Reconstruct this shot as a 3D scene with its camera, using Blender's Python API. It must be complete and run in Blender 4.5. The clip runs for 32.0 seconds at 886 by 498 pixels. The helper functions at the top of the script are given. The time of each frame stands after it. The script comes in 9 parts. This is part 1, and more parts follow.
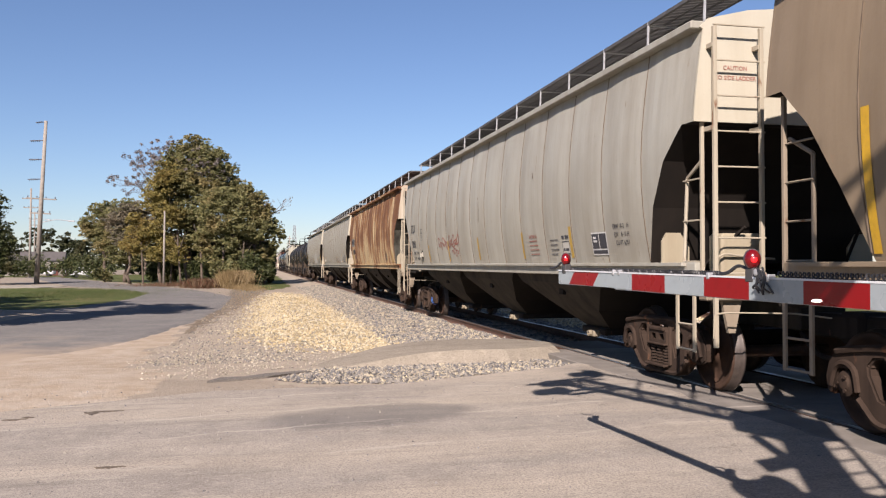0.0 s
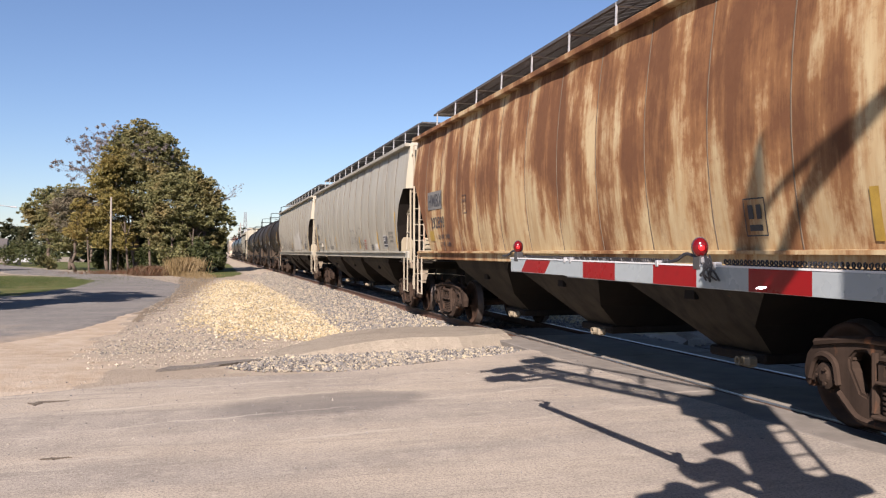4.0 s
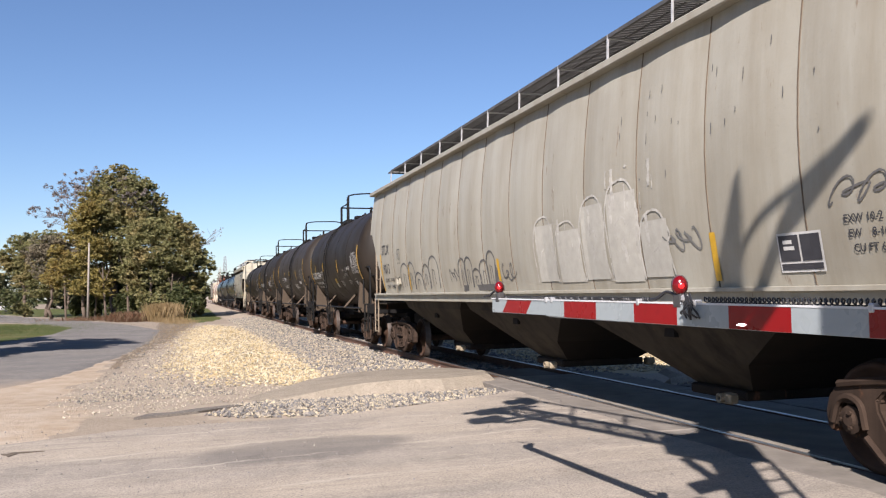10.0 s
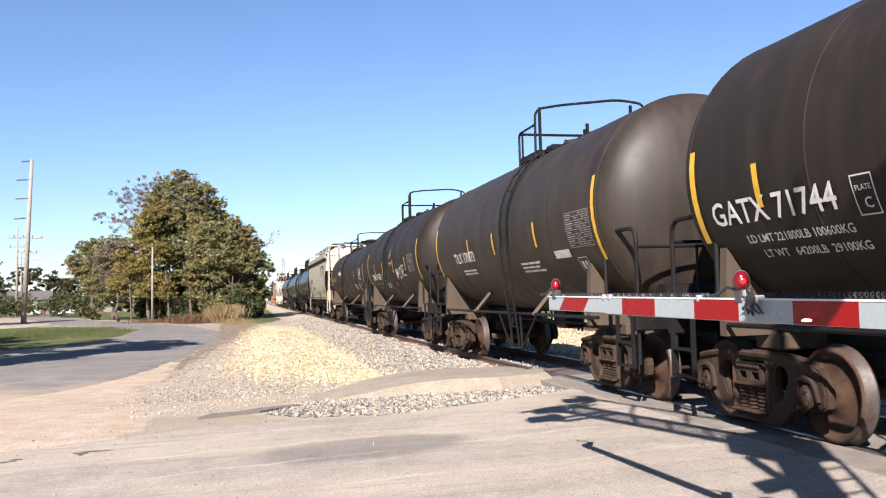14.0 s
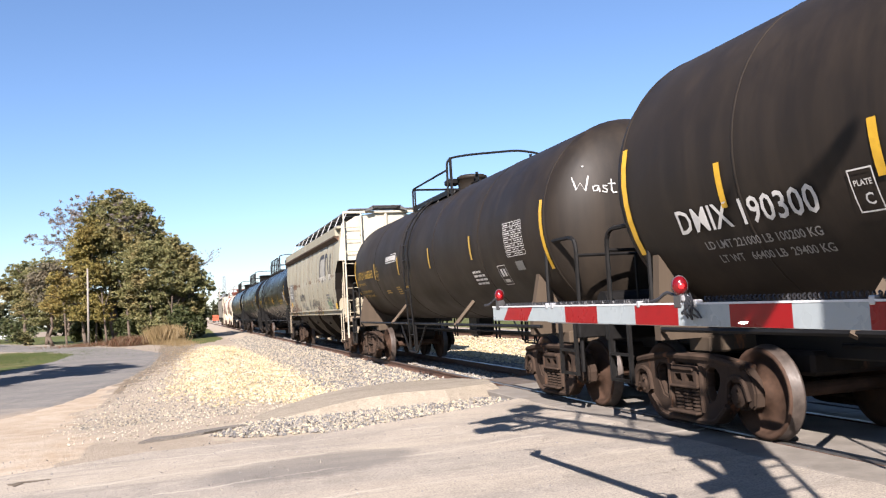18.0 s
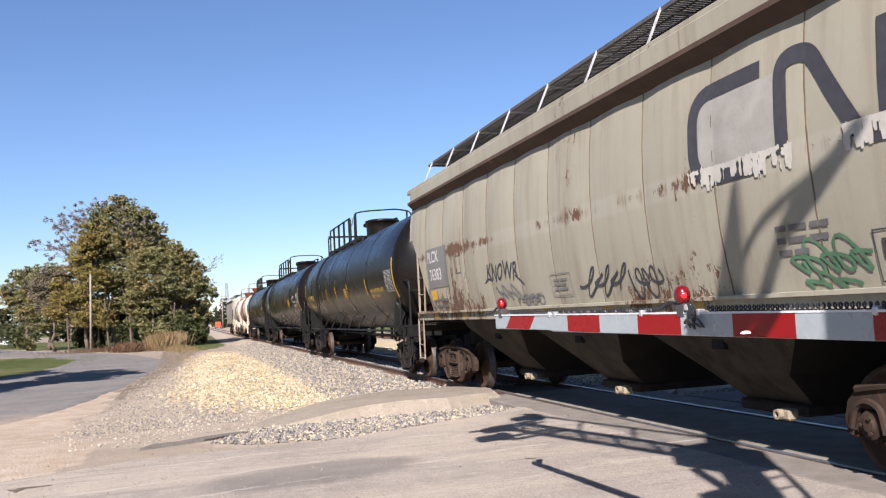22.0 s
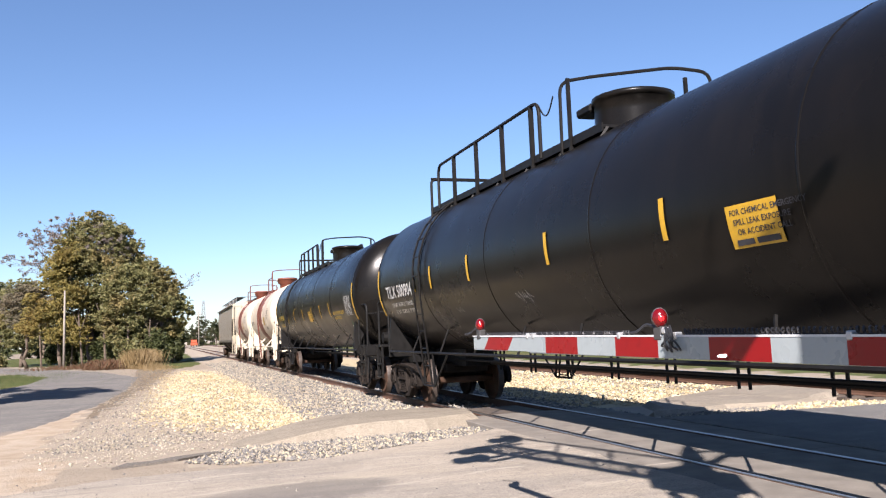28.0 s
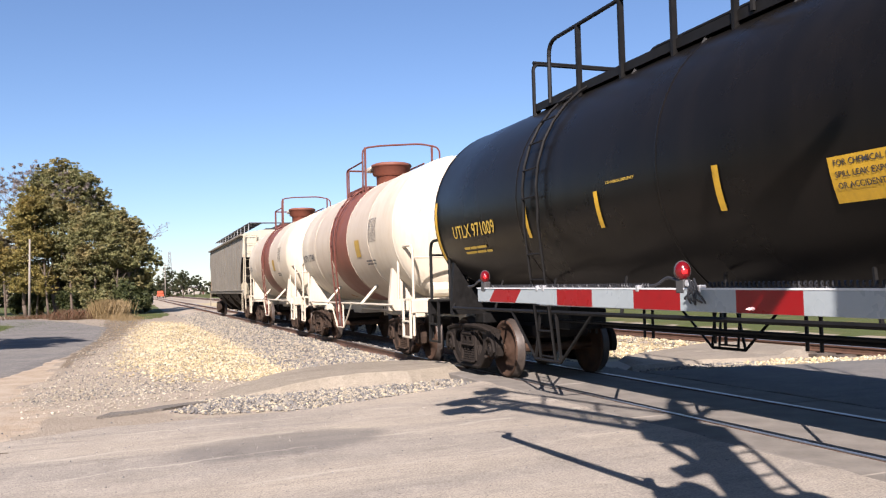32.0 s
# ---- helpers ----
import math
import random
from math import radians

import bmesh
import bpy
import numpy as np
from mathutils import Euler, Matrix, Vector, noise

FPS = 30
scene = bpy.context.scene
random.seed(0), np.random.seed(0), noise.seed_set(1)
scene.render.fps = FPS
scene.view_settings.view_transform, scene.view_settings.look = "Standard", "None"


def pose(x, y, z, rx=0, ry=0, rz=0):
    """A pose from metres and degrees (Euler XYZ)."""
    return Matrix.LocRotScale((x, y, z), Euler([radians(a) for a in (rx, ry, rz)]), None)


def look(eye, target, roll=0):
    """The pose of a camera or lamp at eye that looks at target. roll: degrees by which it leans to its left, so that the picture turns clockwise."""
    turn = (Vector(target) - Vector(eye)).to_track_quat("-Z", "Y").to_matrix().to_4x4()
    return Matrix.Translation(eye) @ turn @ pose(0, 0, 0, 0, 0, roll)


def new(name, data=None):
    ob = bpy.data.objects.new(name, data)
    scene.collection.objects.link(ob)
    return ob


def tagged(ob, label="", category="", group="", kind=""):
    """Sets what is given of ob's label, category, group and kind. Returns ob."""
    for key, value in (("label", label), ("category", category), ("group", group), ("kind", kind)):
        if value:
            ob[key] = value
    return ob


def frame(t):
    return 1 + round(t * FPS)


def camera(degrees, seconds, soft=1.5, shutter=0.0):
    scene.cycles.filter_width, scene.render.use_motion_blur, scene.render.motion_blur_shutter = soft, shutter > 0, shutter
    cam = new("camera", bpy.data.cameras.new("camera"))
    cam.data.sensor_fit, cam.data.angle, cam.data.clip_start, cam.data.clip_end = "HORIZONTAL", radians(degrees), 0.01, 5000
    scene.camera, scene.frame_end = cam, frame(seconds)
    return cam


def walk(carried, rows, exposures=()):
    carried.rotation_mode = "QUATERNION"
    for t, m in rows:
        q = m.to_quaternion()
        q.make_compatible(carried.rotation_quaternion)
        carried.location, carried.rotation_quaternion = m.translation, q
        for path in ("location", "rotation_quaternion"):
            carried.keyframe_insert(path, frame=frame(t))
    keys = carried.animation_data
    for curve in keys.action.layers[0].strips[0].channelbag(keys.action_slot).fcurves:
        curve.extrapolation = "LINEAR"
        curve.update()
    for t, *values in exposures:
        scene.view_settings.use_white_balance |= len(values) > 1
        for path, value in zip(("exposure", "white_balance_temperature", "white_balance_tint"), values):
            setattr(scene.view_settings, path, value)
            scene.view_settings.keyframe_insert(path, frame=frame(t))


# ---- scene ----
cam = camera(55.7, 32.0, 1.2)
PATH = [
    (0.0, pose(0.000, 0.000, 1.520, 91.06, 0.06, -12.37)),
    (0.5, pose(0.000, 0.000, 1.520, 90.49, 0.74, -12.66)),
    (1.0, pose(0.000, 0.000, 1.520, 89.99, 0.45, -12.84)),
    (1.5, pose(0.000, 0.000, 1.520, 89.67, 0.24, -13.18)),
    (2.0, pose(0.000, 0.000, 1.520, 89.52, 0.08, -13.87)),
    (2.5, pose(0.000, 0.000, 1.520, 89.62, -0.26, -14.74)),
    (3.0, pose(0.000, 0.000, 1.520, 89.75, -0.17, -15.30)),
    (3.5, pose(0.000, 0.000, 1.520, 89.97, 0.01, -15.48)),
    (5.5, pose(0.000, 0.000, 1.520, 90.93, -0.22, -15.94)),
    (6.0, pose(0.000, 0.000, 1.520, 91.16, -0.16, -15.92)),
    (6.5, pose(0.000, 0.000, 1.520, 91.21, -0.15, -15.75)),
    (7.0, pose(0.000, 0.000, 1.520, 91.23, 0.01, -15.63)),
    (7.5, pose(0.000, 0.000, 1.520, 91.32, 0.02, -15.65)),
    (8.0, pose(0.000, 0.000, 1.520, 91.58, 0.06, -15.85)),
    (8.5, pose(0.000, 0.000, 1.520, 92.01, 0.07, -16.08)),
    (9.0, pose(0.000, 0.000, 1.520, 92.48, 0.21, -16.25)),
    (9.5, pose(0.000, 0.000, 1.520, 92.85, 1.11, -16.48)),
    (10.0, pose(0.000, 0.000, 1.520, 93.03, 0.80, -16.87)),
    (10.5, pose(0.000, 0.000, 1.520, 93.08, 0.60, -17.10)),
    (11.0, pose(0.000, 0.000, 1.520, 93.17, 0.89, -17.31)),
    (11.5, pose(0.000, 0.000, 1.520, 93.21, 0.64, -17.94)),
    (12.0, pose(0.000, 0.000, 1.520, 92.98, 0.81, -18.18)),
    (12.5, pose(0.000, 0.000, 1.520, 92.92, 0.62, -18.24)),
    (13.0, pose(0.000, 0.000, 1.520, 93.07, 1.27, -17.95)),
    (13.5, pose(0.000, 0.000, 1.520, 93.29, 1.32, -16.44)),
    (14.0, pose(0.000, 0.000, 1.520, 93.03, 1.52, -13.05)),
    (14.5, pose(0.000, 0.000, 1.520, 93.26, 1.94, -14.59)),
    (16.5, pose(0.000, 0.000, 1.520, 93.88, 2.66, -16.74)),
    (17.0, pose(0.000, 0.000, 1.520, 93.69, 2.64, -16.67)),
    (17.5, pose(0.000, 0.000, 1.520, 93.80, 2.93, -16.71)),
    (18.0, pose(0.000, 0.000, 1.520, 93.75, 3.25, -16.84)),
    (18.5, pose(0.000, 0.000, 1.520, 93.35, 3.21, -16.78)),
    (19.0, pose(0.000, 0.000, 1.520, 93.19, 2.75, -16.76)),
    (19.5, pose(0.000, 0.000, 1.520, 93.14, 2.76, -16.62)),
    (20.0, pose(0.000, 0.000, 1.520, 93.43, 2.81, -16.32)),
    (20.5, pose(0.000, 0.000, 1.520, 93.98, 3.02, -16.31)),
    (21.0, pose(0.000, 0.000, 1.520, 94.43, 2.52, -16.72)),
    (21.5, pose(0.000, 0.000, 1.520, 94.49, 2.28, -16.82)),
    (22.0, pose(0.000, 0.000, 1.520, 94.30, 2.91, -16.68)),
    (22.5, pose(0.000, 0.000, 1.520, 94.12, 2.82, -16.85)),
    (23.0, pose(0.000, 0.000, 1.520, 93.98, 3.02, -17.08)),
    (23.5, pose(0.000, 0.000, 1.520, 93.82, 2.99, -17.28)),
    (24.0, pose(0.000, 0.000, 1.520, 93.63, 2.57, -17.58)),
    (24.5, pose(0.000, 0.000, 1.520, 93.38, 2.93, -18.06)),
    (26.5, pose(0.000, 0.000, 1.520, 94.24, 2.25, -18.09)),
    (27.0, pose(0.000, 0.000, 1.520, 94.87, 1.88, -18.03)),
    (27.5, pose(0.000, 0.000, 1.520, 95.49, 1.78, -18.29)),
    (28.0, pose(0.000, 0.000, 1.520, 95.62, 2.32, -18.16)),
    (28.5, pose(0.000, 0.000, 1.520, 95.66, 2.54, -17.84)),
    (29.0, pose(0.000, 0.000, 1.520, 95.61, 2.39, -17.76)),
    (29.5, pose(-0.032, 0.018, 1.522, 95.73, 1.72, -17.99)),
    (30.0, pose(-0.104, 0.071, 1.530, 96.86, 1.90, -20.00)),
    (30.5, pose(-0.190, 0.110, 1.519, 94.89, 2.37, -21.69)),
    (31.0, pose(-0.249, 0.152, 1.510, 93.03, 2.75, -21.73)),
    (31.5, pose(-0.276, 0.159, 1.508, 92.16, 2.04, -21.68)),
    (32.0, pose(-0.244, 0.144, 1.506, 92.46, 1.57, -20.36)),
]
EXPOSURES = [(0, 1.16, 6480, 21), (3, 1.26, 6550, 21), (6, 1.28, 6450, 20), (9, 1.32, 6330, 18), (11, 1.3, 6250, 18), (13, 1.6, 6280, 18), (16, 1.78, 6300, 17), (18, 1.76, 6300, 17), (21, 1.56, 6200, 18), (23, 1.42, 6150, 20), (25, 1.5, 6180, 18), (28, 1.64, 6280, 18), (31, 1.58, 6350, 19), (32, 1.48, 6330, 19)]
walk(cam, PATH, EXPOSURES)

# ---- light ----
SUN_TO = Vector((-1.02, -1.9, 1.545)).normalized()
sun = new("sun", bpy.data.lights.new("sun", "SUN"))
sun.data.energy, sun.data.angle, sun.data.color = 4.8, radians(0.53), (1.0, 0.93, 0.83)
sun.matrix_world = look(SUN_TO * 60, (0, 0, 0))
world = bpy.data.worlds.new("sky")
scene.world = world
world.use_nodes = True
wt = world.node_tree
wt.nodes.clear()
sky = wt.nodes.new("ShaderNodeTexSky")
sky.sky_type, sky.sun_disc = "NISHITA", False
sky.sun_elevation, sky.sun_rotation = radians(35.6), radians(208.2)
sky.altitude, sky.air_density, sky.dust_density, sky.ozone_density = 100, 1.0, 0.25, 5.1
back = wt.nodes.new("ShaderNodeBackground")
back.inputs["Strength"].default_value = 0.05
wout = wt.nodes.new("ShaderNodeOutputWorld")
wt.links.new(sky.outputs[0], back.inputs[0])
wt.links.new(back.outputs[0], wout.inputs[0])


# ---- materials ----
def rgb(c, k=1.0):
    return (c[0] * k, c[1] * k, c[2] * k, 1)


class Nodes:
    """Small builder for node materials."""

    def __init__(self, name, space="Object"):
        self.m = bpy.data.materials.new(name)
        self.m.use_nodes = True
        self.t = self.m.node_tree
        self.b = self.t.nodes["Principled BSDF"]
        self.co = self.t.nodes.new("ShaderNodeTexCoord").outputs[space]

    def put(self, socket, value):
        if isinstance(value, bpy.types.NodeSocket):
            self.t.links.new(value, socket)
        else:
            socket.default_value = value

    def stretch(self, s):
        n = self.t.nodes.new("ShaderNodeMapping")
        self.t.links.new(self.co, n.inputs[0])
        n.inputs["Scale"].default_value = s
        return n.outputs[0]

    def noise(self, scale, detail=4, rough=0.6, stretch=None):
        n = self.t.nodes.new("ShaderNodeTexNoise")
        self.t.links.new(self.stretch(stretch) if stretch else self.co, n.inputs["Vector"])
        n.inputs["Scale"].default_value, n.inputs["Detail"].default_value = scale, detail
        n.inputs["Roughness"].default_value = rough
        return n.outputs["Fac"]

    def voronoi(self, scale, out="Distance", stretch=None):
        n = self.t.nodes.new("ShaderNodeTexVoronoi")
        self.t.links.new(self.stretch(stretch) if stretch else self.co, n.inputs["Vector"])
        n.inputs["Scale"].default_value = scale
        return n.outputs[out]

    def ramp(self, fac, lo, hi, a=0.0, b=1.0):
        n = self.t.nodes.new("ShaderNodeMapRange")
        n.clamp = True
        self.put(n.inputs[0], fac)
        for i, v in enumerate((lo, hi, a, b)):
            self.put(n.inputs[i + 1], v)
        return n.outputs[0]

    def mix(self, fac, a, b, mode="MIX"):
        n = self.t.nodes.new("ShaderNodeMix")
        n.data_type, n.blend_type = "RGBA", mode
        self.put(n.inputs[0], fac)
        self.put(n.inputs[6], a)
        self.put(n.inputs[7], b)
        return n.outputs[2]

    def math(self, op, a, b=0.0):
        n = self.t.nodes.new("ShaderNodeMath")
        n.operation = op
        self.put(n.inputs[0], a)
        self.put(n.inputs[1], b)
        return n.outputs[0]

    def random(self):
        return self.t.nodes.new("ShaderNodeObjectInfo").outputs["Random"]

    def island(self):
        return self.t.nodes.new("ShaderNodeNewGeometry").outputs["Random Per Island"]

    def attr(self, name):
        n = self.t.nodes.new("ShaderNodeAttribute")
        n.attribute_name = name
        return n.outputs["Fac"]

    def axis(self, which):
        n = self.t.nodes.new("ShaderNodeSeparateXYZ")
        self.t.links.new(self.co, n.inputs[0])
        return n.outputs[which]

    def bump(self, height, strength=0.3, dist=0.01):
        n = self.t.nodes.new("ShaderNodeBump")
        n.inputs["Strength"].default_value, n.inputs["Distance"].default_value = strength, dist
        self.put(n.inputs["Height"], height)
        self.t.links.new(n.outputs[0], self.b.inputs["Normal"])

    def done(self, color, rough=0.6, metal=0.0, spec=0.5):
        self.put(self.b.inputs["Base Color"], color)
        self.put(self.b.inputs["Roughness"], rough)
        self.put(self.b.inputs["Metallic"], metal)
        self.put(self.b.inputs["Specular IOR Level"], spec)
        return self.m


def paint(name, base, dirt, streak=0.35, rust=0.0, rough=0.55, spec=0.4, rust_scale=0.9, rust_col=(0.20, 0.075, 0.03)):
    """Weathered car paint: vertical streaks, blotches, specks and patches of rust."""
    n = Nodes(name)
    st = n.ramp(n.noise(1.0, 5, 0.65, (3.2, 3.2, 0.22)), 0.42, 0.72)
    bl = n.ramp(n.noise(0.7, 6, 0.6), 0.35, 0.75)
    c = n.mix(n.math("MULTIPLY", st, streak), rgb(base), rgb(dirt))
    c = n.mix(n.math("MULTIPLY", bl, streak * 0.8), c, rgb(dirt, 0.9))
    sp = n.ramp(n.noise(38, 3, 0.7), 0.62, 0.75, 0, 0.35 * streak + 0.05)
    c = n.mix(sp, c, rgb(dirt, 0.5))
    if rust > 0:
        r1 = n.noise(rust_scale, 8, 0.68, (1.6, 1.6, 0.45))
        k = n.ramp(r1, 0.66 - 0.28 * rust, 0.74 - 0.22 * rust)
        rc = n.mix(n.noise(5, 5, 0.7), rgb(rust_col), rgb(rust_col, 1.9))
        c = n.mix(k, c, rc)
        n.bump(n.math("ADD", k, n.noise(22, 4)), 0.25, 0.006)
        return n.done(c, n.ramp(k, 0, 1, rough, 0.85), 0.0, spec)
    n.bump(n.noise(9, 4), 0.12, 0.006)
    return n.done(c, n.ramp(bl, 0, 1, rough * 0.9, min(1, rough * 1.25)), 0.0, spec)


def plain(name, base, rough=0.6, metal=0.0, vary=0.25, scale=6.0, spec=0.4, bump=0.15):
    n = Nodes(name)
    c = n.mix(n.ramp(n.noise(scale, 5, 0.65), 0.3, 0.75), rgb(base, 1 - vary), rgb(base, 1 + vary))
    c = n.mix(n.ramp(n.noise(scale * 7, 3), 0.55, 0.8, 0, 0.4), c, rgb(base, 0.6))
    if bump:
        n.bump(n.noise(scale * 5, 4), bump, 0.005)
    return n.done(c, n.ramp(n.noise(scale * 2, 3), 0.3, 0.7, rough * 0.85, min(1, rough * 1.15)), metal, spec)


def glow(name, base, power):
    n = Nodes(name)
    n.b.inputs["Emission Color"].default_value = rgb(base)
    n.b.inputs["Emission Strength"].default_value = power
    return n.done(rgb(base), 0.2)


def rust_material():
    """Cream paint mostly lost to rust: brown clouds over every panel, pale flanks between, ragged lower fringe."""
    n = Nodes("rust_streaked_paint")
    cloud = n.noise(0.55, 6, 0.62, (1.0, 1.0, 0.75))
    streak = n.noise(1.0, 6, 0.7, (4.0, 4.0, 0.45))
    run = n.noise(1.0, 5, 0.65, (9.0, 9.0, 0.9))
    fine = n.noise(9, 6, 0.75)
    sway = n.math("MULTIPLY", n.noise(0.9, 2, 0.5), 1.6)
    rib = n.math("SINE", n.math("ADD", n.math("MULTIPLY", n.axis(1), 9.2), sway))
    cream = n.mix(n.ramp(run, 0.35, 0.7), rgb((0.42, 0.335, 0.195)), rgb((0.32, 0.205, 0.095)))
    k = n.math("ADD", n.math("MULTIPLY", cloud, 0.62), n.math("ADD", n.math("MULTIPLY", streak, 0.24), n.math("MULTIPLY", run, 0.14)))
    k = n.math("ADD", k, n.math("MULTIPLY", rib, 0.030))
    k = n.math("ADD", k, n.math("MULTIPLY", n.math("SUBTRACT", fine, 0.5), 0.10))
    k = n.math("ADD", k, n.ramp(n.axis(2), 1.7, 2.6, -0.055, 0.022))
    k = n.math("ADD", k, n.ramp(n.axis(2), 3.7, 4.2, 0.0, -0.02))
    k = n.math("ADD", k, n.ramp(n.axis(1), -7.5, -2.0, 0.045, 0.0))
    c = n.mix(n.ramp(k, 0.433, 0.508), cream, n.mix(fine, rgb((0.175, 0.082, 0.034)), rgb((0.29, 0.150, 0.062))))
    c = n.mix(n.ramp(k, 0.482, 0.57, 0, 0.9), c, n.mix(fine, rgb((0.066, 0.029, 0.015)), rgb((0.135, 0.056, 0.025))))
    c = n.mix(n.ramp(fine, 0.56, 0.74, 0, 0.4), c, rgb((0.10, 0.05, 0.028)))
    n.bump(n.math("ADD", fine, k), 0.25, 0.006)
    return n.done(c, n.ramp(k, 0.45, 0.6, 0.55, 0.9), 0.0, 0.25)


def flaking_material():
    """Cream paint that flakes off in brown pits and runs, most of all along the lower side."""
    n = Nodes("rust_pitted_cream_paint")
    streak = n.ramp(n.noise(1.0, 6, 0.7, (4.0, 4.0, 0.2)), 0.45, 0.75)
    blot = n.ramp(n.noise(0.8, 6, 0.6), 0.4, 0.75)
    c = n.mix(n.math("MULTIPLY", streak, 0.65), rgb((0.252, 0.238, 0.180)), rgb((0.150, 0.122, 0.080)))
    c = n.mix(n.math("MULTIPLY", blot, 0.35), c, rgb((0.170, 0.152, 0.112)))
    belt = n.ramp(n.math("ABSOLUTE", n.math("SUBTRACT", n.axis(2), 2.64)), 0.02, 0.16, 0.16, 0.0)
    low = n.ramp(n.axis(2), 1.6, 2.15, 0.13, 0.0)
    broad = n.math("MULTIPLY", n.math("SUBTRACT", n.noise(0.42, 3, 0.5), 0.53), 0.9)
    where = n.math("ADD", n.math("MAXIMUM", belt, low), broad)
    pit = n.math("ADD", n.noise(5.0, 9, 0.78, (1.0, 1.0, 0.55)), where)
    k = n.ramp(pit, 0.66, 0.69)
    run = n.math("MULTIPLY", n.ramp(n.math("ADD", n.noise(1.0, 7, 0.7, (7.0, 7.0, 0.5)), where), 0.60, 0.76), 0.7)
    c = n.mix(n.math("MULTIPLY", n.ramp(n.axis(2), 2.50, 2.54, 0, 0.18), n.ramp(n.axis(2), 2.72, 2.76, 1, 0)), c, rgb((0.34, 0.335, 0.29)))
    c = n.mix(run, c, rgb((0.13, 0.088, 0.05)))
    c = n.mix(k, c, n.mix(n.noise(14, 4), rgb((0.040, 0.024, 0.016)), rgb((0.13, 0.068, 0.035))))
    n.bump(n.math("SUBTRACT", n.noise(22, 4), k), 0.3, 0.006)
    return n.done(c, n.ramp(k, 0, 1, 0.55, 0.9), 0.0, 0.35)


M = {}
M["grey"] = paint("grey_hopper_paint", (0.303, 0.293, 0.245), (0.170, 0.146, 0.106), 0.55, 0.06, 0.5, 0.4, 3.2, (0.10, 0.06, 0.035))
M["grey_warm"] = paint("warm_grey_hopper_paint", (0.306, 0.293, 0.244), (0.185, 0.157, 0.108), 0.55, 0.07, 0.5, 0.4, 3.2, (0.10, 0.06, 0.035))
M["cream"] = paint("cream_end_paint", (0.375, 0.348, 0.275), (0.25, 0.215, 0.145), 0.3, 0.05, 0.5, 0.4, 2.0)
M["rusty"] = rust_material()
M["rusty_end"] = paint("pale_rusty_end_paint", (0.348, 0.313, 0.244), (0.22, 0.128, 0.064), 0.6, 0.35, 0.65)
M["tan"] = paint("tan_hopper_paint", (0.197, 0.151, 0.099), (0.116, 0.081, 0.046), 0.5, 0.1, 0.55)
M["worn_cream"] = flaking_material()
M["last_grey"] = paint("dusty_grey_paint", (0.20, 0.183, 0.15), (0.125, 0.105, 0.08), 0.5, 0.05, 0.6)
# underside and bay colours are set dark to deepen the shade there
M["under"] = paint("shade_dark_underside_paint", (0.040, 0.033, 0.025), (0.012, 0.010, 0.008), 0.8, 0.1, 0.85, 0.15)
M["bay"] = paint("shaded_dusty_bay_paint", (0.058, 0.046, 0.032), (0.016, 0.013, 0.010), 1.0, 0.1, 0.85, 0.15)
M["black_matte"] = paint("dull_black_tank_paint", (0.0115, 0.0090, 0.0071), (0.033, 0.0245, 0.0170), 0.5, 0.0, 0.55, 0.17)
M["black_brown"] = paint("dusty_black_tank_paint", (0.0155, 0.0120, 0.0092), (0.042, 0.031, 0.0210), 0.6, 0.0, 0.55, 0.25)
M["black_gloss"] = paint("glossy_black_tank_paint", (0.0048, 0.0044, 0.0041), (0.0105, 0.0085, 0.0068), 0.5, 0.0, 0.28, 0.14)
M["dusty_web"] = paint("dusty_brown_plate_paint", (0.050, 0.037, 0.026), (0.085, 0.062, 0.042), 0.6, 0.05, 0.8, 0.2)
M["white"] = paint("white_tank_paint", (0.47, 0.425, 0.34), (0.34, 0.255, 0.175), 0.5, 0.06, 0.5, 0.4, 2.0)
M["band"] = paint("red_brown_band_paint", (0.157, 0.049, 0.029), (0.099, 0.041, 0.026), 0.4, 0.0, 0.55)
M["pinkish"] = paint("cream_stained_tank_paint", (0.40, 0.345, 0.275), (0.29, 0.215, 0.15), 0.5, 0.05, 0.5)
M["brown_steel"] = plain("red_brown_steel", (0.099, 0.029, 0.02), 0.6)
# near-black colour that paints in the shade under hopper ends and bays
M["shade_black"] = paint("shaded_grimy_sheet_paint", (0.012, 0.010, 0.0085), (0.022, 0.017, 0.013), 0.5, 0.0, 0.9, 0.12)
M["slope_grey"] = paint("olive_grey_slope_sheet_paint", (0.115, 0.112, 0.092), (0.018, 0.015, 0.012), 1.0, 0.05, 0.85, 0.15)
M["black_steel"] = plain("black_steel", (0.0085, 0.0080, 0.0077), 0.5, 0, 0.3, 6.0, 0.13)
M["truck"] = paint("rusty_cast_steel", (0.055, 0.037, 0.027), (0.014, 0.010, 0.008), 0.9, 0.25, 0.9, 0.08, 3.0, (0.075, 0.036, 0.020))
M["truck_dark"] = paint("greasy_cast_steel", (0.022, 0.017, 0.014), (0.008, 0.0065, 0.0055), 0.8, 0.15, 0.75, 0.12, 3.0, (0.06, 0.032, 0.02))
M["wheel"] = plain("rusty_wheel_steel", (0.050, 0.028, 0.018), 0.8, 0, 0.55, 4, 0.2)
M["tread"] = plain("dull_wheel_tread", (0.055, 0.043, 0.036), 0.5, 0.15, 0.35, 9, 0.25, 0)
M["grate"] = plain("dull_steel_grating", (0.085, 0.082, 0.08), 0.65, 0.3)
M["galv"] = plain("galvanised_steel", (0.42, 0.42, 0.42), 0.45, 0.5)
M["seam"] = plain("grimy_seam", (0.115, 0.088, 0.062), 0.8, 0, 0.35, 5, 0.2, 0)
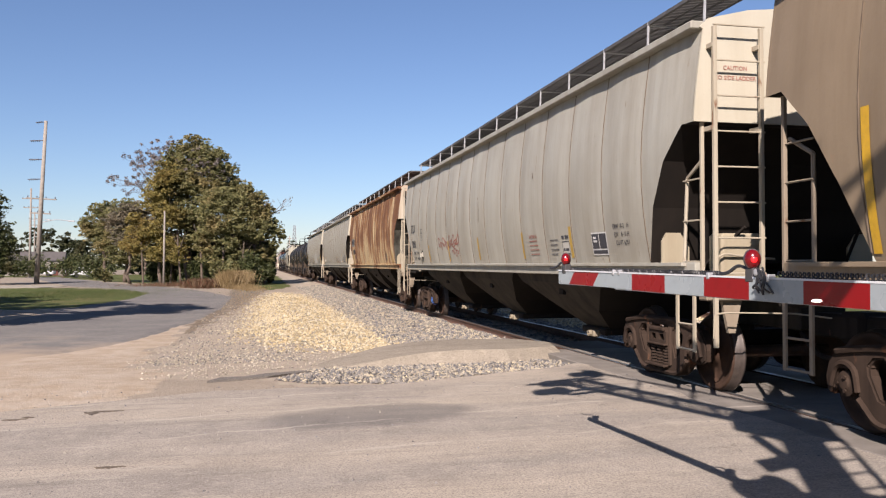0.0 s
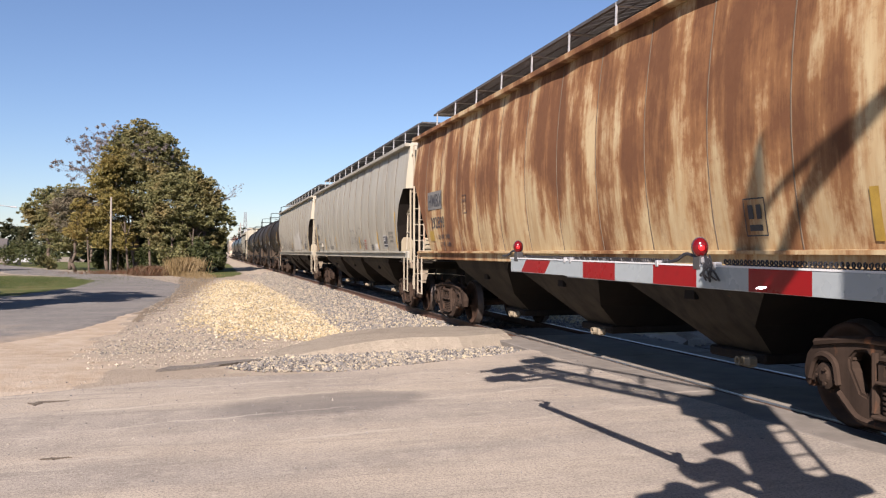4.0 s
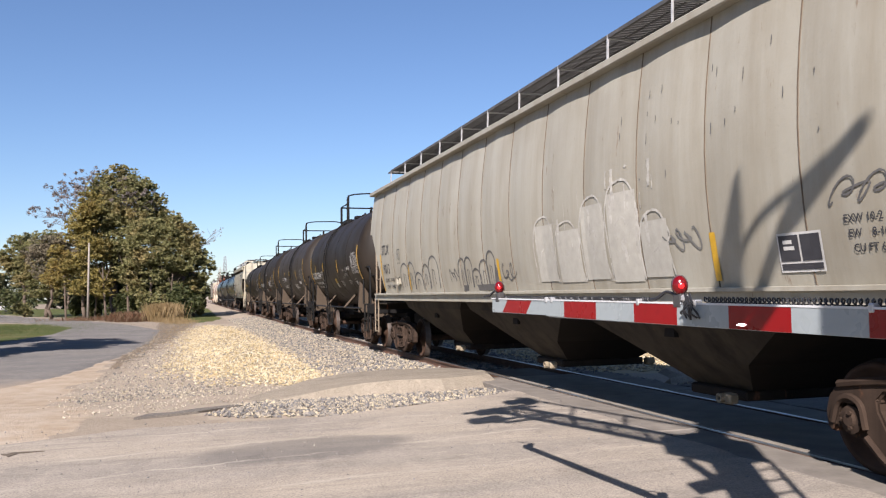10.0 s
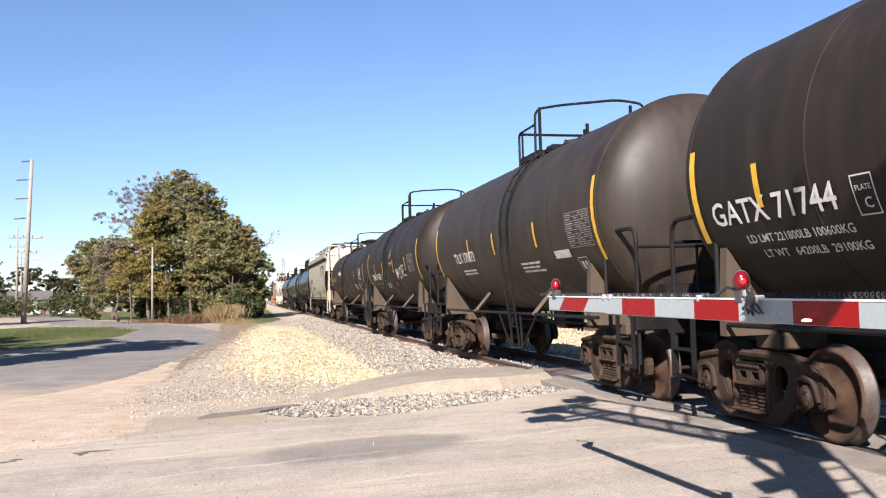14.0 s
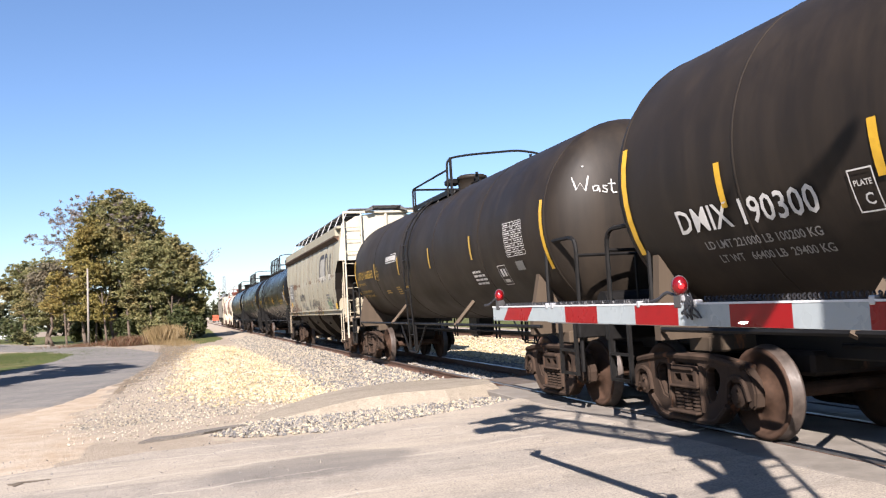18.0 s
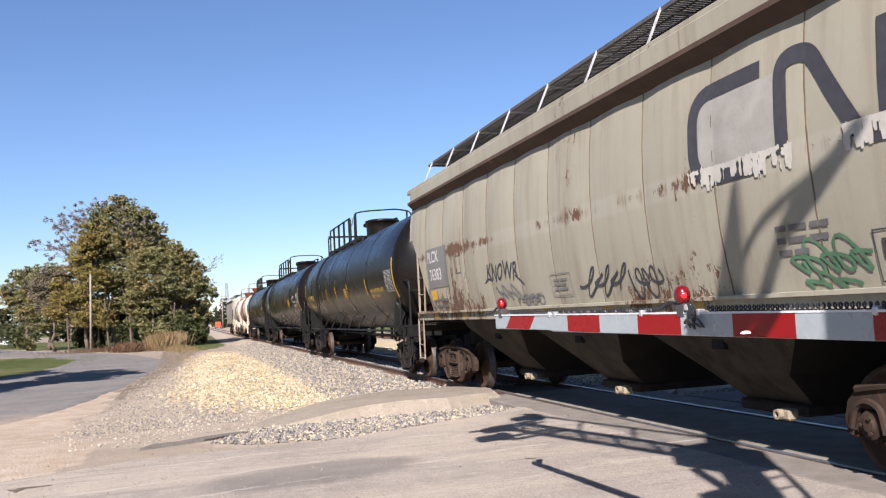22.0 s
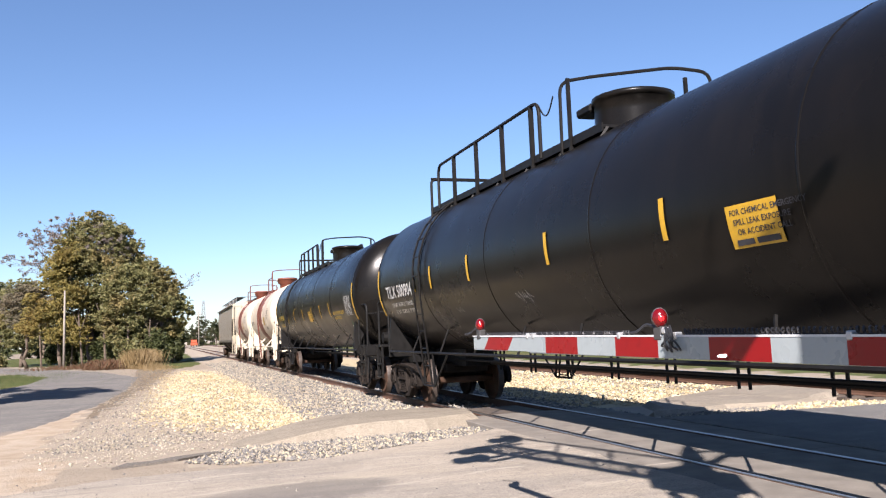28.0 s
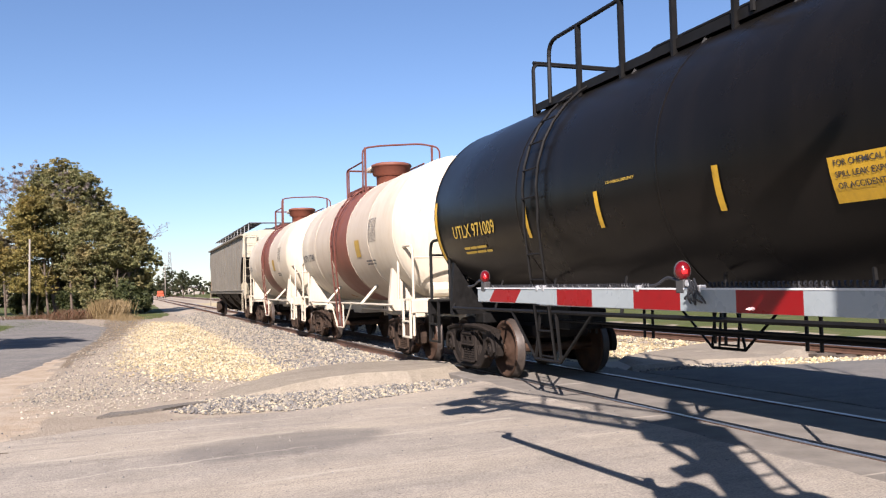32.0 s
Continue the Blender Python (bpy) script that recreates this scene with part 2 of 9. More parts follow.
M["post_tan"] = paint("worn_tan_ladder_paint", (0.32, 0.285, 0.215), (0.19, 0.148, 0.098), 0.5, 0.15, 0.7, 0.3, 4.0, (0.10, 0.05, 0.027))
M["end_plate"] = paint("dusty_tan_plate_paint", (0.205, 0.172, 0.120), (0.12, 0.09, 0.056), 0.5, 0.15, 0.7, 0.3, 3.0, (0.11, 0.055, 0.03))
M["gusset"] = paint("dusty_pale_plate_paint", (0.29, 0.255, 0.18), (0.17, 0.13, 0.08), 0.5, 0.1, 0.7, 0.3, 3.0, (0.11, 0.055, 0.03))
M["ledge"] = paint("rust_brown_ledge_paint", (0.070, 0.048, 0.035), (0.04, 0.026, 0.018), 0.6, 0.1, 0.85, 0.2, 3.0)
M["post_rust"] = paint("tan_rusted_post_paint", (0.23, 0.19, 0.14), (0.10, 0.07, 0.045), 0.6, 0.3, 0.8, 0.2, 4.0, (0.09, 0.045, 0.024))
M["blue"] = plain("blue_bearing_paint", (0.03, 0.10, 0.32), 0.4, 0, 0.15, 20)
M["white_mark"] = plain("white_lettering", (0.465, 0.458, 0.435), 0.6, 0, 0.15, 14, 0.3, 0)
M["dark_mark"] = plain("black_lettering", (0.035, 0.035, 0.04), 0.6, 0, 0.2, 14, 0.3, 0)
M["yellow"] = plain("yellow_reflective_stripe", (0.465, 0.27, 0.015), 0.45, 0, 0.15, 14, 0.5, 0)
M["dull_yellow"] = plain("faded_yellow_patch", (0.315, 0.203, 0.038), 0.6, 0, 0.2, 10, 0.3, 0)
M["yellow_mark"] = plain("yellow_lettering", (0.45, 0.3, 0.045), 0.6, 0, 0.15, 14, 0.3, 0)
M["red_mark"] = plain("red_lettering", (0.338, 0.045, 0.03), 0.6, 0, 0.15, 14, 0.3, 0)
M["red_spray"] = plain("faded_red_spray_paint", (0.244, 0.099, 0.075), 0.7, 0, 0.3, 10, 0.3, 0)
M["pale_spray"] = plain("pale_spray_paint", (0.413, 0.405, 0.39), 0.7, 0, 0.3, 10, 0.3, 0)
M["faint_spray"] = plain("thin_white_spray_paint", (0.37, 0.355, 0.315), 0.7, 0, 0.3, 10, 0.3, 0)
M["emblem_ground"] = plain("pale_emblem_ground", (0.235, 0.228, 0.20), 0.65, 0, 0.15, 4, 0.3, 0)
M["haze"] = plain("washed_out_white_paint", (0.345, 0.333, 0.29), 0.7, 0, 0.12, 9, 0.3, 0)
M["grey_letter"] = plain("dusty_grey_lettering", (0.20, 0.195, 0.185), 0.6, 0, 0.2, 14, 0.3, 0)
M["grey_spray"] = plain("grey_spray_paint", (0.093, 0.09, 0.087), 0.7, 0, 0.3, 10, 0.3, 0)
M["green_spray"] = plain("green_spray_paint", (0.058, 0.128, 0.07), 0.7, 0, 0.3, 10, 0.3, 0)
M["patch_grey"] = plain("grey_paint_patch", (0.133, 0.131, 0.122), 0.65, 0, 0.2, 10, 0.3, 0)
M["green_sign"] = plain("green_placard", (0.012, 0.093, 0.052), 0.5, 0, 0.1, 10, 0.3, 0)
M["gate_red"] = plain("red_reflective_sheeting", (0.19, 0.0035, 0.005), 0.3, 0, 0.05, 2.5, 0.3, 0)
M["gate_white"] = plain("white_reflective_sheeting", (0.245, 0.275, 0.283), 0.28, 0, 0.04, 2.5, 0.5, 0)
# only for the added tab that makes the glint on the arm
M["gate_gloss"] = plain("glossy_glint_red", (0.205, 0.004, 0.006), 0.2, 0, 0.05, 2, 0.6, 0)
M["gate_rim"] = plain("white_arm_rim", (0.5, 0.51, 0.51), 0.4, 0, 0.05, 3, 0.5, 0)
M["lamp_case"] = plain("dark_lamp_case", (0.045, 0.043, 0.043), 0.4, 0, 0.1, 8, 0.4, 0)
M["lamp_red"] = glow("red_lamp_lens", (0.10, 0.002, 0.003), 0.1)
M["lamp_hot"] = glow("lit_red_lamp_filament", (0.75, 0.012, 0.012), 0.8)
M["wire"] = plain("black_cable", (0.02, 0.02, 0.022), 0.5, 0, 0.1, 20, 0.4, 0)
M["rail"] = plain("rusty_rail_side", (0.095, 0.05, 0.032), 0.75, 0.1, 0.35, 8)
M["rail_top"] = plain("polished_rail_head", (0.30, 0.29, 0.28), 0.38, 0.9, 0.15, 8, 0.5, 0)
M["tie"] = plain("weathered_tie_wood", (0.075, 0.058, 0.045), 0.9, 0, 0.4, 5)
M["panel"] = plain("grey_crossing_panel", (0.165, 0.148, 0.128), 0.9, 0, 0.25, 3, 0.1, 0.3)
M["twig"] = plain("grey_purple_twigs", (0.115, 0.094, 0.088), 0.9, 0, 0.3, 3, 0.2, 0)
M["wood_pole"] = plain("weathered_pole_wood", (0.215, 0.19, 0.16), 0.9, 0, 0.25, 4)
M["bark"] = plain("grey_brown_bark", (0.093, 0.072, 0.055), 0.95, 0, 0.35, 4, 0.2, 0.5)
M["insulator"] = plain("dark_glazed_insulator", (0.06, 0.055, 0.06), 0.3, 0, 0.2, 10)
M["siding"] = plain("white_siding", (0.6, 0.592, 0.568), 0.6, 0, 0.08, 3)
M["roof"] = plain("grey_roof_shingle", (0.081, 0.072, 0.067), 0.9, 0, 0.3, 5)
M["blue_roof"] = plain("blue_metal_roof", (0.035, 0.104, 0.278), 0.5, 0, 0.15, 5)
M["glass"] = plain("dark_window_glass", (0.02, 0.023, 0.028), 0.08, 0, 0.1, 4, 0.6, 0)
M["car_white"] = plain("white_car_paint", (0.576, 0.576, 0.576), 0.25, 0, 0.05, 4, 0.6, 0)
M["rubber"] = plain("black_rubber", (0.02, 0.02, 0.02), 0.8)
M["orange"] = plain("orange_red_paint", (0.36, 0.07, 0.029), 0.5, 0, 0.15)
M["tower"] = plain("grey_lattice_steel", (0.186, 0.191, 0.203), 0.6, 0.3)
M["masonry"] = plain("pale_masonry_wall", (0.261, 0.232, 0.197), 0.85, 0, 0.15, 2)


def leaf_material(name, a, b, dry=None):
    n = Nodes(name)
    k = n.island()
    c = n.mix(k, rgb(a), rgb(b))
    if dry:
        c = n.mix(n.ramp(n.noise(0.35, 4, 0.6), 0.5, 0.68), c, n.mix(k, rgb(dry, 0.7), rgb(dry, 1.25)))
    n.b.inputs["Subsurface Weight"].default_value = 0.0
    m = n.done(c, 0.55, 0, 0.3)
    tr = n.t.nodes.new("ShaderNodeBsdfTranslucent")
    mx = n.t.nodes.new("ShaderNodeMixShader")
    n.t.links.new(c, tr.inputs[0])
    mx.inputs[0].default_value = 0.4
    n.t.links.new(n.b.outputs[0], mx.inputs[1])
    n.t.links.new(tr.outputs[0], mx.inputs[2])
    n.t.links.new(mx.outputs[0], n.t.nodes["Material Output"].inputs[0])
    return m


M["leaf"] = leaf_material("green_olive_leaves", (0.105, 0.110, 0.042), (0.235, 0.215, 0.092), (0.27, 0.205, 0.088))
M["leaf_yellow"] = leaf_material("yellowing_leaves", (0.15, 0.135, 0.04), (0.29, 0.225, 0.07), (0.24, 0.17, 0.055))
M["leaf_grey"] = leaf_material("thin_grey_brown_leaves", (0.135, 0.122, 0.08), (0.21, 0.18, 0.12), (0.20, 0.16, 0.11))
M["leaf_mauve"] = leaf_material("withered_grey_leaves", (0.155, 0.135, 0.13), (0.23, 0.20, 0.185), (0.17, 0.14, 0.12))
M["leaf_dark"] = leaf_material("dark_green_leaves", (0.045, 0.060, 0.022), (0.095, 0.102, 0.038), (0.105, 0.092, 0.04))
M["leaf_far"] = leaf_material("distant_leaves", (0.031, 0.043, 0.019), (0.062, 0.065, 0.028), (0.074, 0.062, 0.028))
M["dry_grass"] = leaf_material("dry_straw_grass", (0.186, 0.124, 0.056), (0.285, 0.211, 0.105))
M["red_weed"] = leaf_material("russet_weeds", (0.136, 0.056, 0.031), (0.124, 0.093, 0.05))
M["lawn_blade"] = leaf_material("green_grass_blades", (0.034, 0.059, 0.014), (0.087, 0.105, 0.028))


def stone_material(name, cols):
    n = Nodes(name)
    k = n.island()
    c = rgb(cols[0])
    for i, col in enumerate(cols[1:]):
        c = n.mix(n.math("GREATER_THAN", k, (i + 1) / len(cols)), c, rgb(col))
    c = n.mix(n.ramp(n.noise(14, 4), 0.35, 0.7, 0, 0.35), c, n.mix(0.5, c, rgb((0.07, 0.058, 0.046))))
    n.bump(n.noise(60, 3), 0.3, 0.003)
    return n.done(c, 0.9, 0, 0.2)


M["stone_yellow"] = stone_material("cream_crushed_limestone", [(0.37, 0.30, 0.175), (0.41, 0.345, 0.215), (0.33, 0.255, 0.138), (0.41, 0.365, 0.265), (0.235, 0.19, 0.12), (0.16, 0.145, 0.12)])
M["stone_mixed"] = stone_material("mixed_ballast_stone", [(0.160, 0.148, 0.132), (0.265, 0.232, 0.175), (0.118, 0.114, 0.113), (0.195, 0.175, 0.150), (0.335, 0.288, 0.200), (0.085, 0.080, 0.076)])
M["stone_pale"] = stone_material("pale_dusty_gravel", [(0.31, 0.268, 0.205), (0.38, 0.335, 0.260), (0.25, 0.215, 0.165), (0.44, 0.395, 0.310), (0.21, 0.185, 0.152)])
M["stone_grey"] = stone_material("grey_ballast_stone", [(0.128, 0.125, 0.125), (0.174, 0.165, 0.154), (0.09, 0.087, 0.087), (0.244, 0.22, 0.18), (0.151, 0.139, 0.128)])


def ground_material():
    n = Nodes("ground_of_dirt_gravel_and_grass")
    big, fine, mid = n.noise(0.25, 5), n.noise(30, 4, 0.7), n.noise(2.2, 6, 0.65)
    dirt = n.mix(mid, rgb((0.205, 0.168, 0.126)), rgb((0.275, 0.230, 0.178)))
    dirt = n.mix(n.ramp(fine, 0.5, 0.75), dirt, rgb((0.151, 0.125, 0.096)))
    vor = n.voronoi(26, "Color")
    peb = n.voronoi(26)
    grav = n.mix(0.75, rgb((0.209, 0.191, 0.162)), vor, "MULTIPLY")
    grav = n.mix(0.86, grav, n.mix(mid, rgb((0.245, 0.200, 0.150)), rgb((0.345, 0.292, 0.225))))
    sand = n.mix(n.ramp(mid, 0.35, 0.65), rgb((0.275, 0.212, 0.146)), rgb((0.345, 0.290, 0.226)))
    sand = n.mix(n.ramp(n.noise(9, 5, 0.8), 0.52, 0.72, 0, 0.6), sand, rgb((0.20, 0.165, 0.13)))
    lime = n.mix(n.ramp(fine, 0.3, 0.75), rgb((0.31, 0.25, 0.15)), rgb((0.38, 0.315, 0.20)))
    grass = n.mix(n.noise(7, 5, 0.7), rgb((0.029, 0.046, 0.012)), rgb((0.093, 0.099, 0.029)))
    grass = n.mix(n.ramp(n.noise(0.5, 5), 0.5, 0.7), grass, rgb((0.122, 0.099, 0.043)))
    c = dirt
    soil = n.mix(n.ramp(n.noise(5, 6, 0.75), 0.35, 0.7), rgb((0.095, 0.072, 0.052)), rgb((0.215, 0.170, 0.120)))
    for name, col in (("sand", sand), ("soil", soil), ("gravel", grav), ("lime", lime), ("grass", grass)):
        w = n.math("ADD", n.attr(name), n.math("MULTIPLY", n.math("SUBTRACT", mid, 0.5), 0.6))
        c = n.mix(n.ramp(w, 0.35, 0.65), c, col)
    h = n.math("ADD", n.math("MULTIPLY", peb, 0.7), n.math("ADD", fine, mid))
    n.bump(h, 0.5, 0.025)
    return n.done(c, 0.95, 0, 0.15)


def asphalt_material(name, base, warm, crack=0.5, dust=None, worn=False):
    n = Nodes(name)
    mid, fine, big = n.noise(1.3, 6, 0.6), n.noise(55, 3, 0.7), n.noise(0.28, 4)
    along = n.noise(0.5, 5, 0.6, (0.22, 1.4, 1))
    c = n.mix(n.ramp(mid, 0.3, 0.75), rgb(base), rgb(warm))
    c = n.mix(n.ramp(along, 0.42, 0.66, 0, 0.75 if worn else 0.25), c, rgb((warm[0] * 1.25, warm[1] * 1.2, warm[2] * 1.1)))
    c = n.mix(n.ramp(big, 0.5, 0.7, 0, 0.5), c, rgb((base[0] * 0.72, base[1] * 0.72, base[2] * 0.75)))
    c = n.mix(n.ramp(fine, 0.46, 0.64, 0, 0.7), c, rgb(base, 0.5))
    c = n.mix(n.ramp(n.noise(11, 6, 0.85), 0.55, 0.66, 0, 0.5), c, rgb(base, 0.62))
    c = n.mix(n.ramp(n.noise(4.5, 6, 0.8), 0.52, 0.70, 0, 0.5), c, rgb((warm[0] * 1.2, warm[1] * 1.2, warm[2] * 1.16)))
    c = n.mix(n.ramp(n.noise(1.0, 7, 0.75, (0.5, 5.0, 1)), 0.52, 0.66, 0, 0.45), c, rgb(base, 0.66))
    c = n.mix(n.ramp(n.noise(24, 5, 0.8), 0.54, 0.68, 0, 0.55), c, rgb((warm[0] * 1.35, warm[1] * 1.32, warm[2] * 1.28)))
    c = n.mix(n.ramp(n.noise(90, 2), 0.63, 0.7, 0, 0.5), c, rgb((0.336, 0.302, 0.244)))
    if dust:
        w = n.math("ADD", n.ramp(n.axis(1), dust[0], dust[1], 1, 0), n.math("MULTIPLY", n.math("SUBTRACT", n.noise(0.5, 5), 0.5), 1.4))
        c = n.mix(n.ramp(w, 0.3, 0.75), c, n.mix(mid, rgb((0.255, 0.203, 0.151)), rgb((0.302, 0.244, 0.18))))
    if worn:
        x, y = n.axis(0), n.axis(1)
        rag = n.math("MULTIPLY", n.math("SUBTRACT", n.noise(2.2, 6, 0.7), 0.5), 1.0)
        ex = n.math("MULTIPLY", n.math("SUBTRACT", x, 1.1), 0.80)
        ey = n.math("MULTIPLY", n.math("SUBTRACT", n.math("SUBTRACT", y, n.math("MULTIPLY", x, 0.16)), 8.28), 1.45)
        rr = n.math("ADD", n.math("ADD", n.math("MULTIPLY", ex, ex), n.math("MULTIPLY", ey, ey)), rag)
        c = n.mix(n.ramp(rr, 0.5, 0.95, 0.62, 0), c, n.mix(fine, rgb((0.085, 0.078, 0.072)), rgb((0.15, 0.138, 0.125))))
        for at, slope, wide in ((8.86, 0.20, 0.06), (7.9, 0.24, 0.04), (6.75, 0.16, 0.04), (9.9, 0.12, 0.05)):
            off = n.math("SUBTRACT", n.math("SUBTRACT", y, n.math("MULTIPLY", x, slope)), at)
            off = n.math("ADD", off, n.math("MULTIPLY", n.math("SUBTRACT", n.noise(1.1, 5, 0.7), 0.5), 0.5))
            ln = n.math("MULTIPLY", n.ramp(n.math("ABSOLUTE", off), 0.0, wide, 0.7, 0), n.ramp(n.noise(0.8, 4), 0.42, 0.58))
            c = n.mix(ln, c, rgb((0.36, 0.325, 0.27)))
    ck = n.ramp(n.math("ABSOLUTE", n.math("SUBTRACT", n.noise(0.9, 8, 0.7), 0.5)), 0.0, 0.006, 1, 0)
    ck = n.math("MULTIPLY", ck, n.ramp(n.noise(0.35, 3), 0.48, 0.6))
    c = n.mix(n.math("MULTIPLY", ck, crack), c, rgb((0.058, 0.049, 0.041)))
    n.bump(n.math("SUBTRACT", n.math("ADD", fine, n.math("MULTIPLY", mid, 0.6)), n.math("MULTIPLY", ck, 0.6)), 0.45, 0.012)
    return n.done(c, 0.95, 0, 0.08)


M["ground"] = ground_material()
M["asphalt"] = asphalt_material("dusty_old_asphalt", (0.205, 0.182, 0.156), (0.310, 0.275, 0.232), 0.5, None, True)
M["asphalt_dark"] = asphalt_material("dark_patched_asphalt", (0.122, 0.11, 0.099), (0.168, 0.148, 0.125))
M["asphalt_hole"] = asphalt_material("crumbled_dark_asphalt", (0.075, 0.062, 0.05), (0.14, 0.115, 0.09))
M["asphalt_side"] = asphalt_material("grey_side_road_asphalt", (0.128, 0.122, 0.117), (0.185, 0.172, 0.156), 0.5, (15, 24))
M["asphalt_far"] = asphalt_material("grey_far_road_asphalt", (0.116, 0.113, 0.11), (0.168, 0.157, 0.142))
M["ramp"] = asphalt_material("sandy_grey_asphalt_ramp", (0.185, 0.160, 0.128), (0.262, 0.228, 0.180), 0.2)
M["road_line"] = asphalt_material("worn_pale_road_line", (0.232, 0.209, 0.174), (0.319, 0.29, 0.244), 0.2)


# ---- mesh helpers ----
def part(name, bm, material, parent=None, label="", smooth=False):
    """Links a bmesh as one mesh object under a thing or a part."""
    me = bpy.data.meshes.new(name)
    if smooth:
        for f in bm.faces:
            f.smooth = True
    bm.to_mesh(me)
    bm.free()
    return linked(name, me, material, parent, label)


def linked(name, me, material, parent=None, label="", m=None):
    """An object on a mesh that may be shared."""
    if material and not me.materials:
        me.materials.append(material)
    ob = new(name, me)
    if parent:
        ob.parent = parent
    if m is not None:
        ob.matrix_basis = m
    if label:
        tagged(ob, label)
    return ob


def raw(name, verts, faces, material, parent=None, label="", smooth=False):
    me = bpy.data.meshes.new(name)
    me.from_pydata([tuple(v) for v in verts], [], [tuple(f) for f in faces])
    if smooth:
        me.polygons.foreach_set("use_smooth", [True] * len(me.polygons))
    me.update()
    return linked(name, me, material, parent, label)


def box(bm, x0, y0, z0, x1, y1, z1, bevel=0.0, m=None):
    c = [(x0, y0, z0), (x1, y0, z0), (x1, y1, z0), (x0, y1, z0), (x0, y0, z1), (x1, y0, z1), (x1, y1, z1), (x0, y1, z1)]
    v = [bm.verts.new(m @ Vector(p) if m is not None else p) for p in c]
    fs = [bm.faces.new([v[i] for i in f]) for f in ((3, 2, 1, 0), (4, 5, 6, 7), (0, 1, 5, 4), (1, 2, 6, 5), (2, 3, 7, 6), (3, 0, 4, 7))]
    if bevel:
        es = {e for f in fs for e in f.edges}
        bmesh.ops.bevel(bm, geom=list(es), offset=bevel, segments=1, affect="EDGES")


def rod(bm, a, b, r, n=6, r2=None):
    """A round bar from a to b."""
    a, b = Vector(a), Vector(b)
    q = (b - a).to_track_quat("Z", "Y")
    r2 = r if r2 is None else r2
    rings = []
    for p, rr in ((a, r), (b, r2)):
        rings.append([bm.verts.new(p + q @ Vector((rr * math.cos(2 * math.pi * i / n), rr * math.sin(2 * math.pi * i / n), 0))) for i in range(n)])
    for i in range(n):
        j = (i + 1) % n
        bm.faces.new((rings[0][i], rings[0][j], rings[1][j], rings[1][i]))
    bm.faces.new(rings[0][::-1])
    bm.faces.new(rings[1])


def pipe(bm, pts, r, n=6):
    """A bent round bar through points, one closed tube."""
    pts = [Vector(p) for p in pts]
    rings, side = [], None
    for i, p in enumerate(pts):
        d = pts[min(i + 1, len(pts) - 1)] - pts[max(i - 1, 0)]
        d = d.normalized() if d.length > 1e-9 else Vector((0, 0, 1))
        side = d.orthogonal() if side is None else side - d * side.dot(d)
        side = side.normalized() if side.length > 1e-6 else d.orthogonal().normalized()
        up = d.cross(side)
        rings.append([bm.verts.new(p + side * (r * math.cos(2 * math.pi * k / n)) + up * (r * math.sin(2 * math.pi * k / n))) for k in range(n)])
    for a, b in zip(rings, rings[1:]):
        for k in range(n):
            q = (k + 1) % n
            bm.faces.new((a[k], a[q], b[q], b[k]))
    bm.faces.new(rings[0][::-1])
    bm.faces.new(rings[-1])


def arc_pts(pts, r=0.12, k=4):
    """Rounds the corners of a polyline."""
    pts = [Vector(p) for p in pts]
    out = [pts[0]]
    for a, b, c in zip(pts, pts[1:], pts[2:]):
        d1, d2 = (a - b), (c - b)
        rr = min(r, d1.length * 0.45, d2.length * 0.45)
        p, q = b + d1.normalized() * rr, b + d2.normalized() * rr
        for i in range(k + 1):
            t = i / k
            out.append(p * (1 - t) ** 2 + b * 2 * t * (1 - t) + q * t * t)
    out.append(pts[-1])
    return out


def lathe(bm, prof, n=24, m=None):
    """Turns a profile of (radius, height) round the z axis."""
    rings = []
    for r, h in prof:
        if r < 1e-5:
            p = Vector((0, 0, h))
            rings.append([bm.verts.new(m @ p if m is not None else p)])
        else:
            ring = []
            for i in range(n):
                p = Vector((r * math.cos(2 * math.pi * i / n), r * math.sin(2 * math.pi * i / n), h))
                ring.append(bm.verts.new(m @ p if m is not None else p))
            rings.append(ring)
    for a, b in zip(rings, rings[1:]):
        if len(a) == 1 and len(b) == 1:
            continue
        for i in range(n):
            j = (i + 1) % n
            if len(a) == 1:
                bm.faces.new((a[0], b[j], b[i]))
            elif len(b) == 1:
                bm.faces.new((a[i], a[j], b[0]))
            else:
                bm.faces.new((a[i], a[j], b[j], b[i]))


def plate(bm, outline, axis_u, axis_v, origin, normal, thick):
    """A flat plate cut to an outline of (u, v) points."""
    u, v, o, nn = Vector(axis_u), Vector(axis_v), Vector(origin), Vector(normal)
    lo = [bm.verts.new(o + u * a + v * b) for a, b in outline]
    hi = [bm.verts.new(o + u * a + v * b + nn * thick) for a, b in outline]
    k = len(outline)
    bm.faces.new(lo[::-1])
    bm.faces.new(hi)
    for i in range(k):
        j = (i + 1) % k
        bm.faces.new((lo[i], lo[j], hi[j], hi[i]))


TEXTS = {}


def letters(text, height):
    """Flat letter outlines as vertices (u, v) and faces, one cap height tall."""
    if text not in TEXTS:
        cu = bpy.data.curves.new("lettering", "FONT")
        cu.body, cu.size, cu.resolution_u, cu.offset = text, 1.0, 2, 0.012
        ob = new("lettering", cu)
        dg = bpy.context.evaluated_depsgraph_get()
        me = bpy.data.meshes.new_from_object(ob.evaluated_get(dg))
        TEXTS[text] = ([tuple(v.co[:2]) for v in me.vertices], [tuple(p.vertices) for p in me.polygons])
        bpy.data.objects.remove(ob)
        bpy.data.meshes.remove(me)
        bpy.data.curves.remove(cu)
    vs, fs = TEXTS[text]
    k = height / 0.70
    return [(a * k, b * k) for a, b in vs], fs


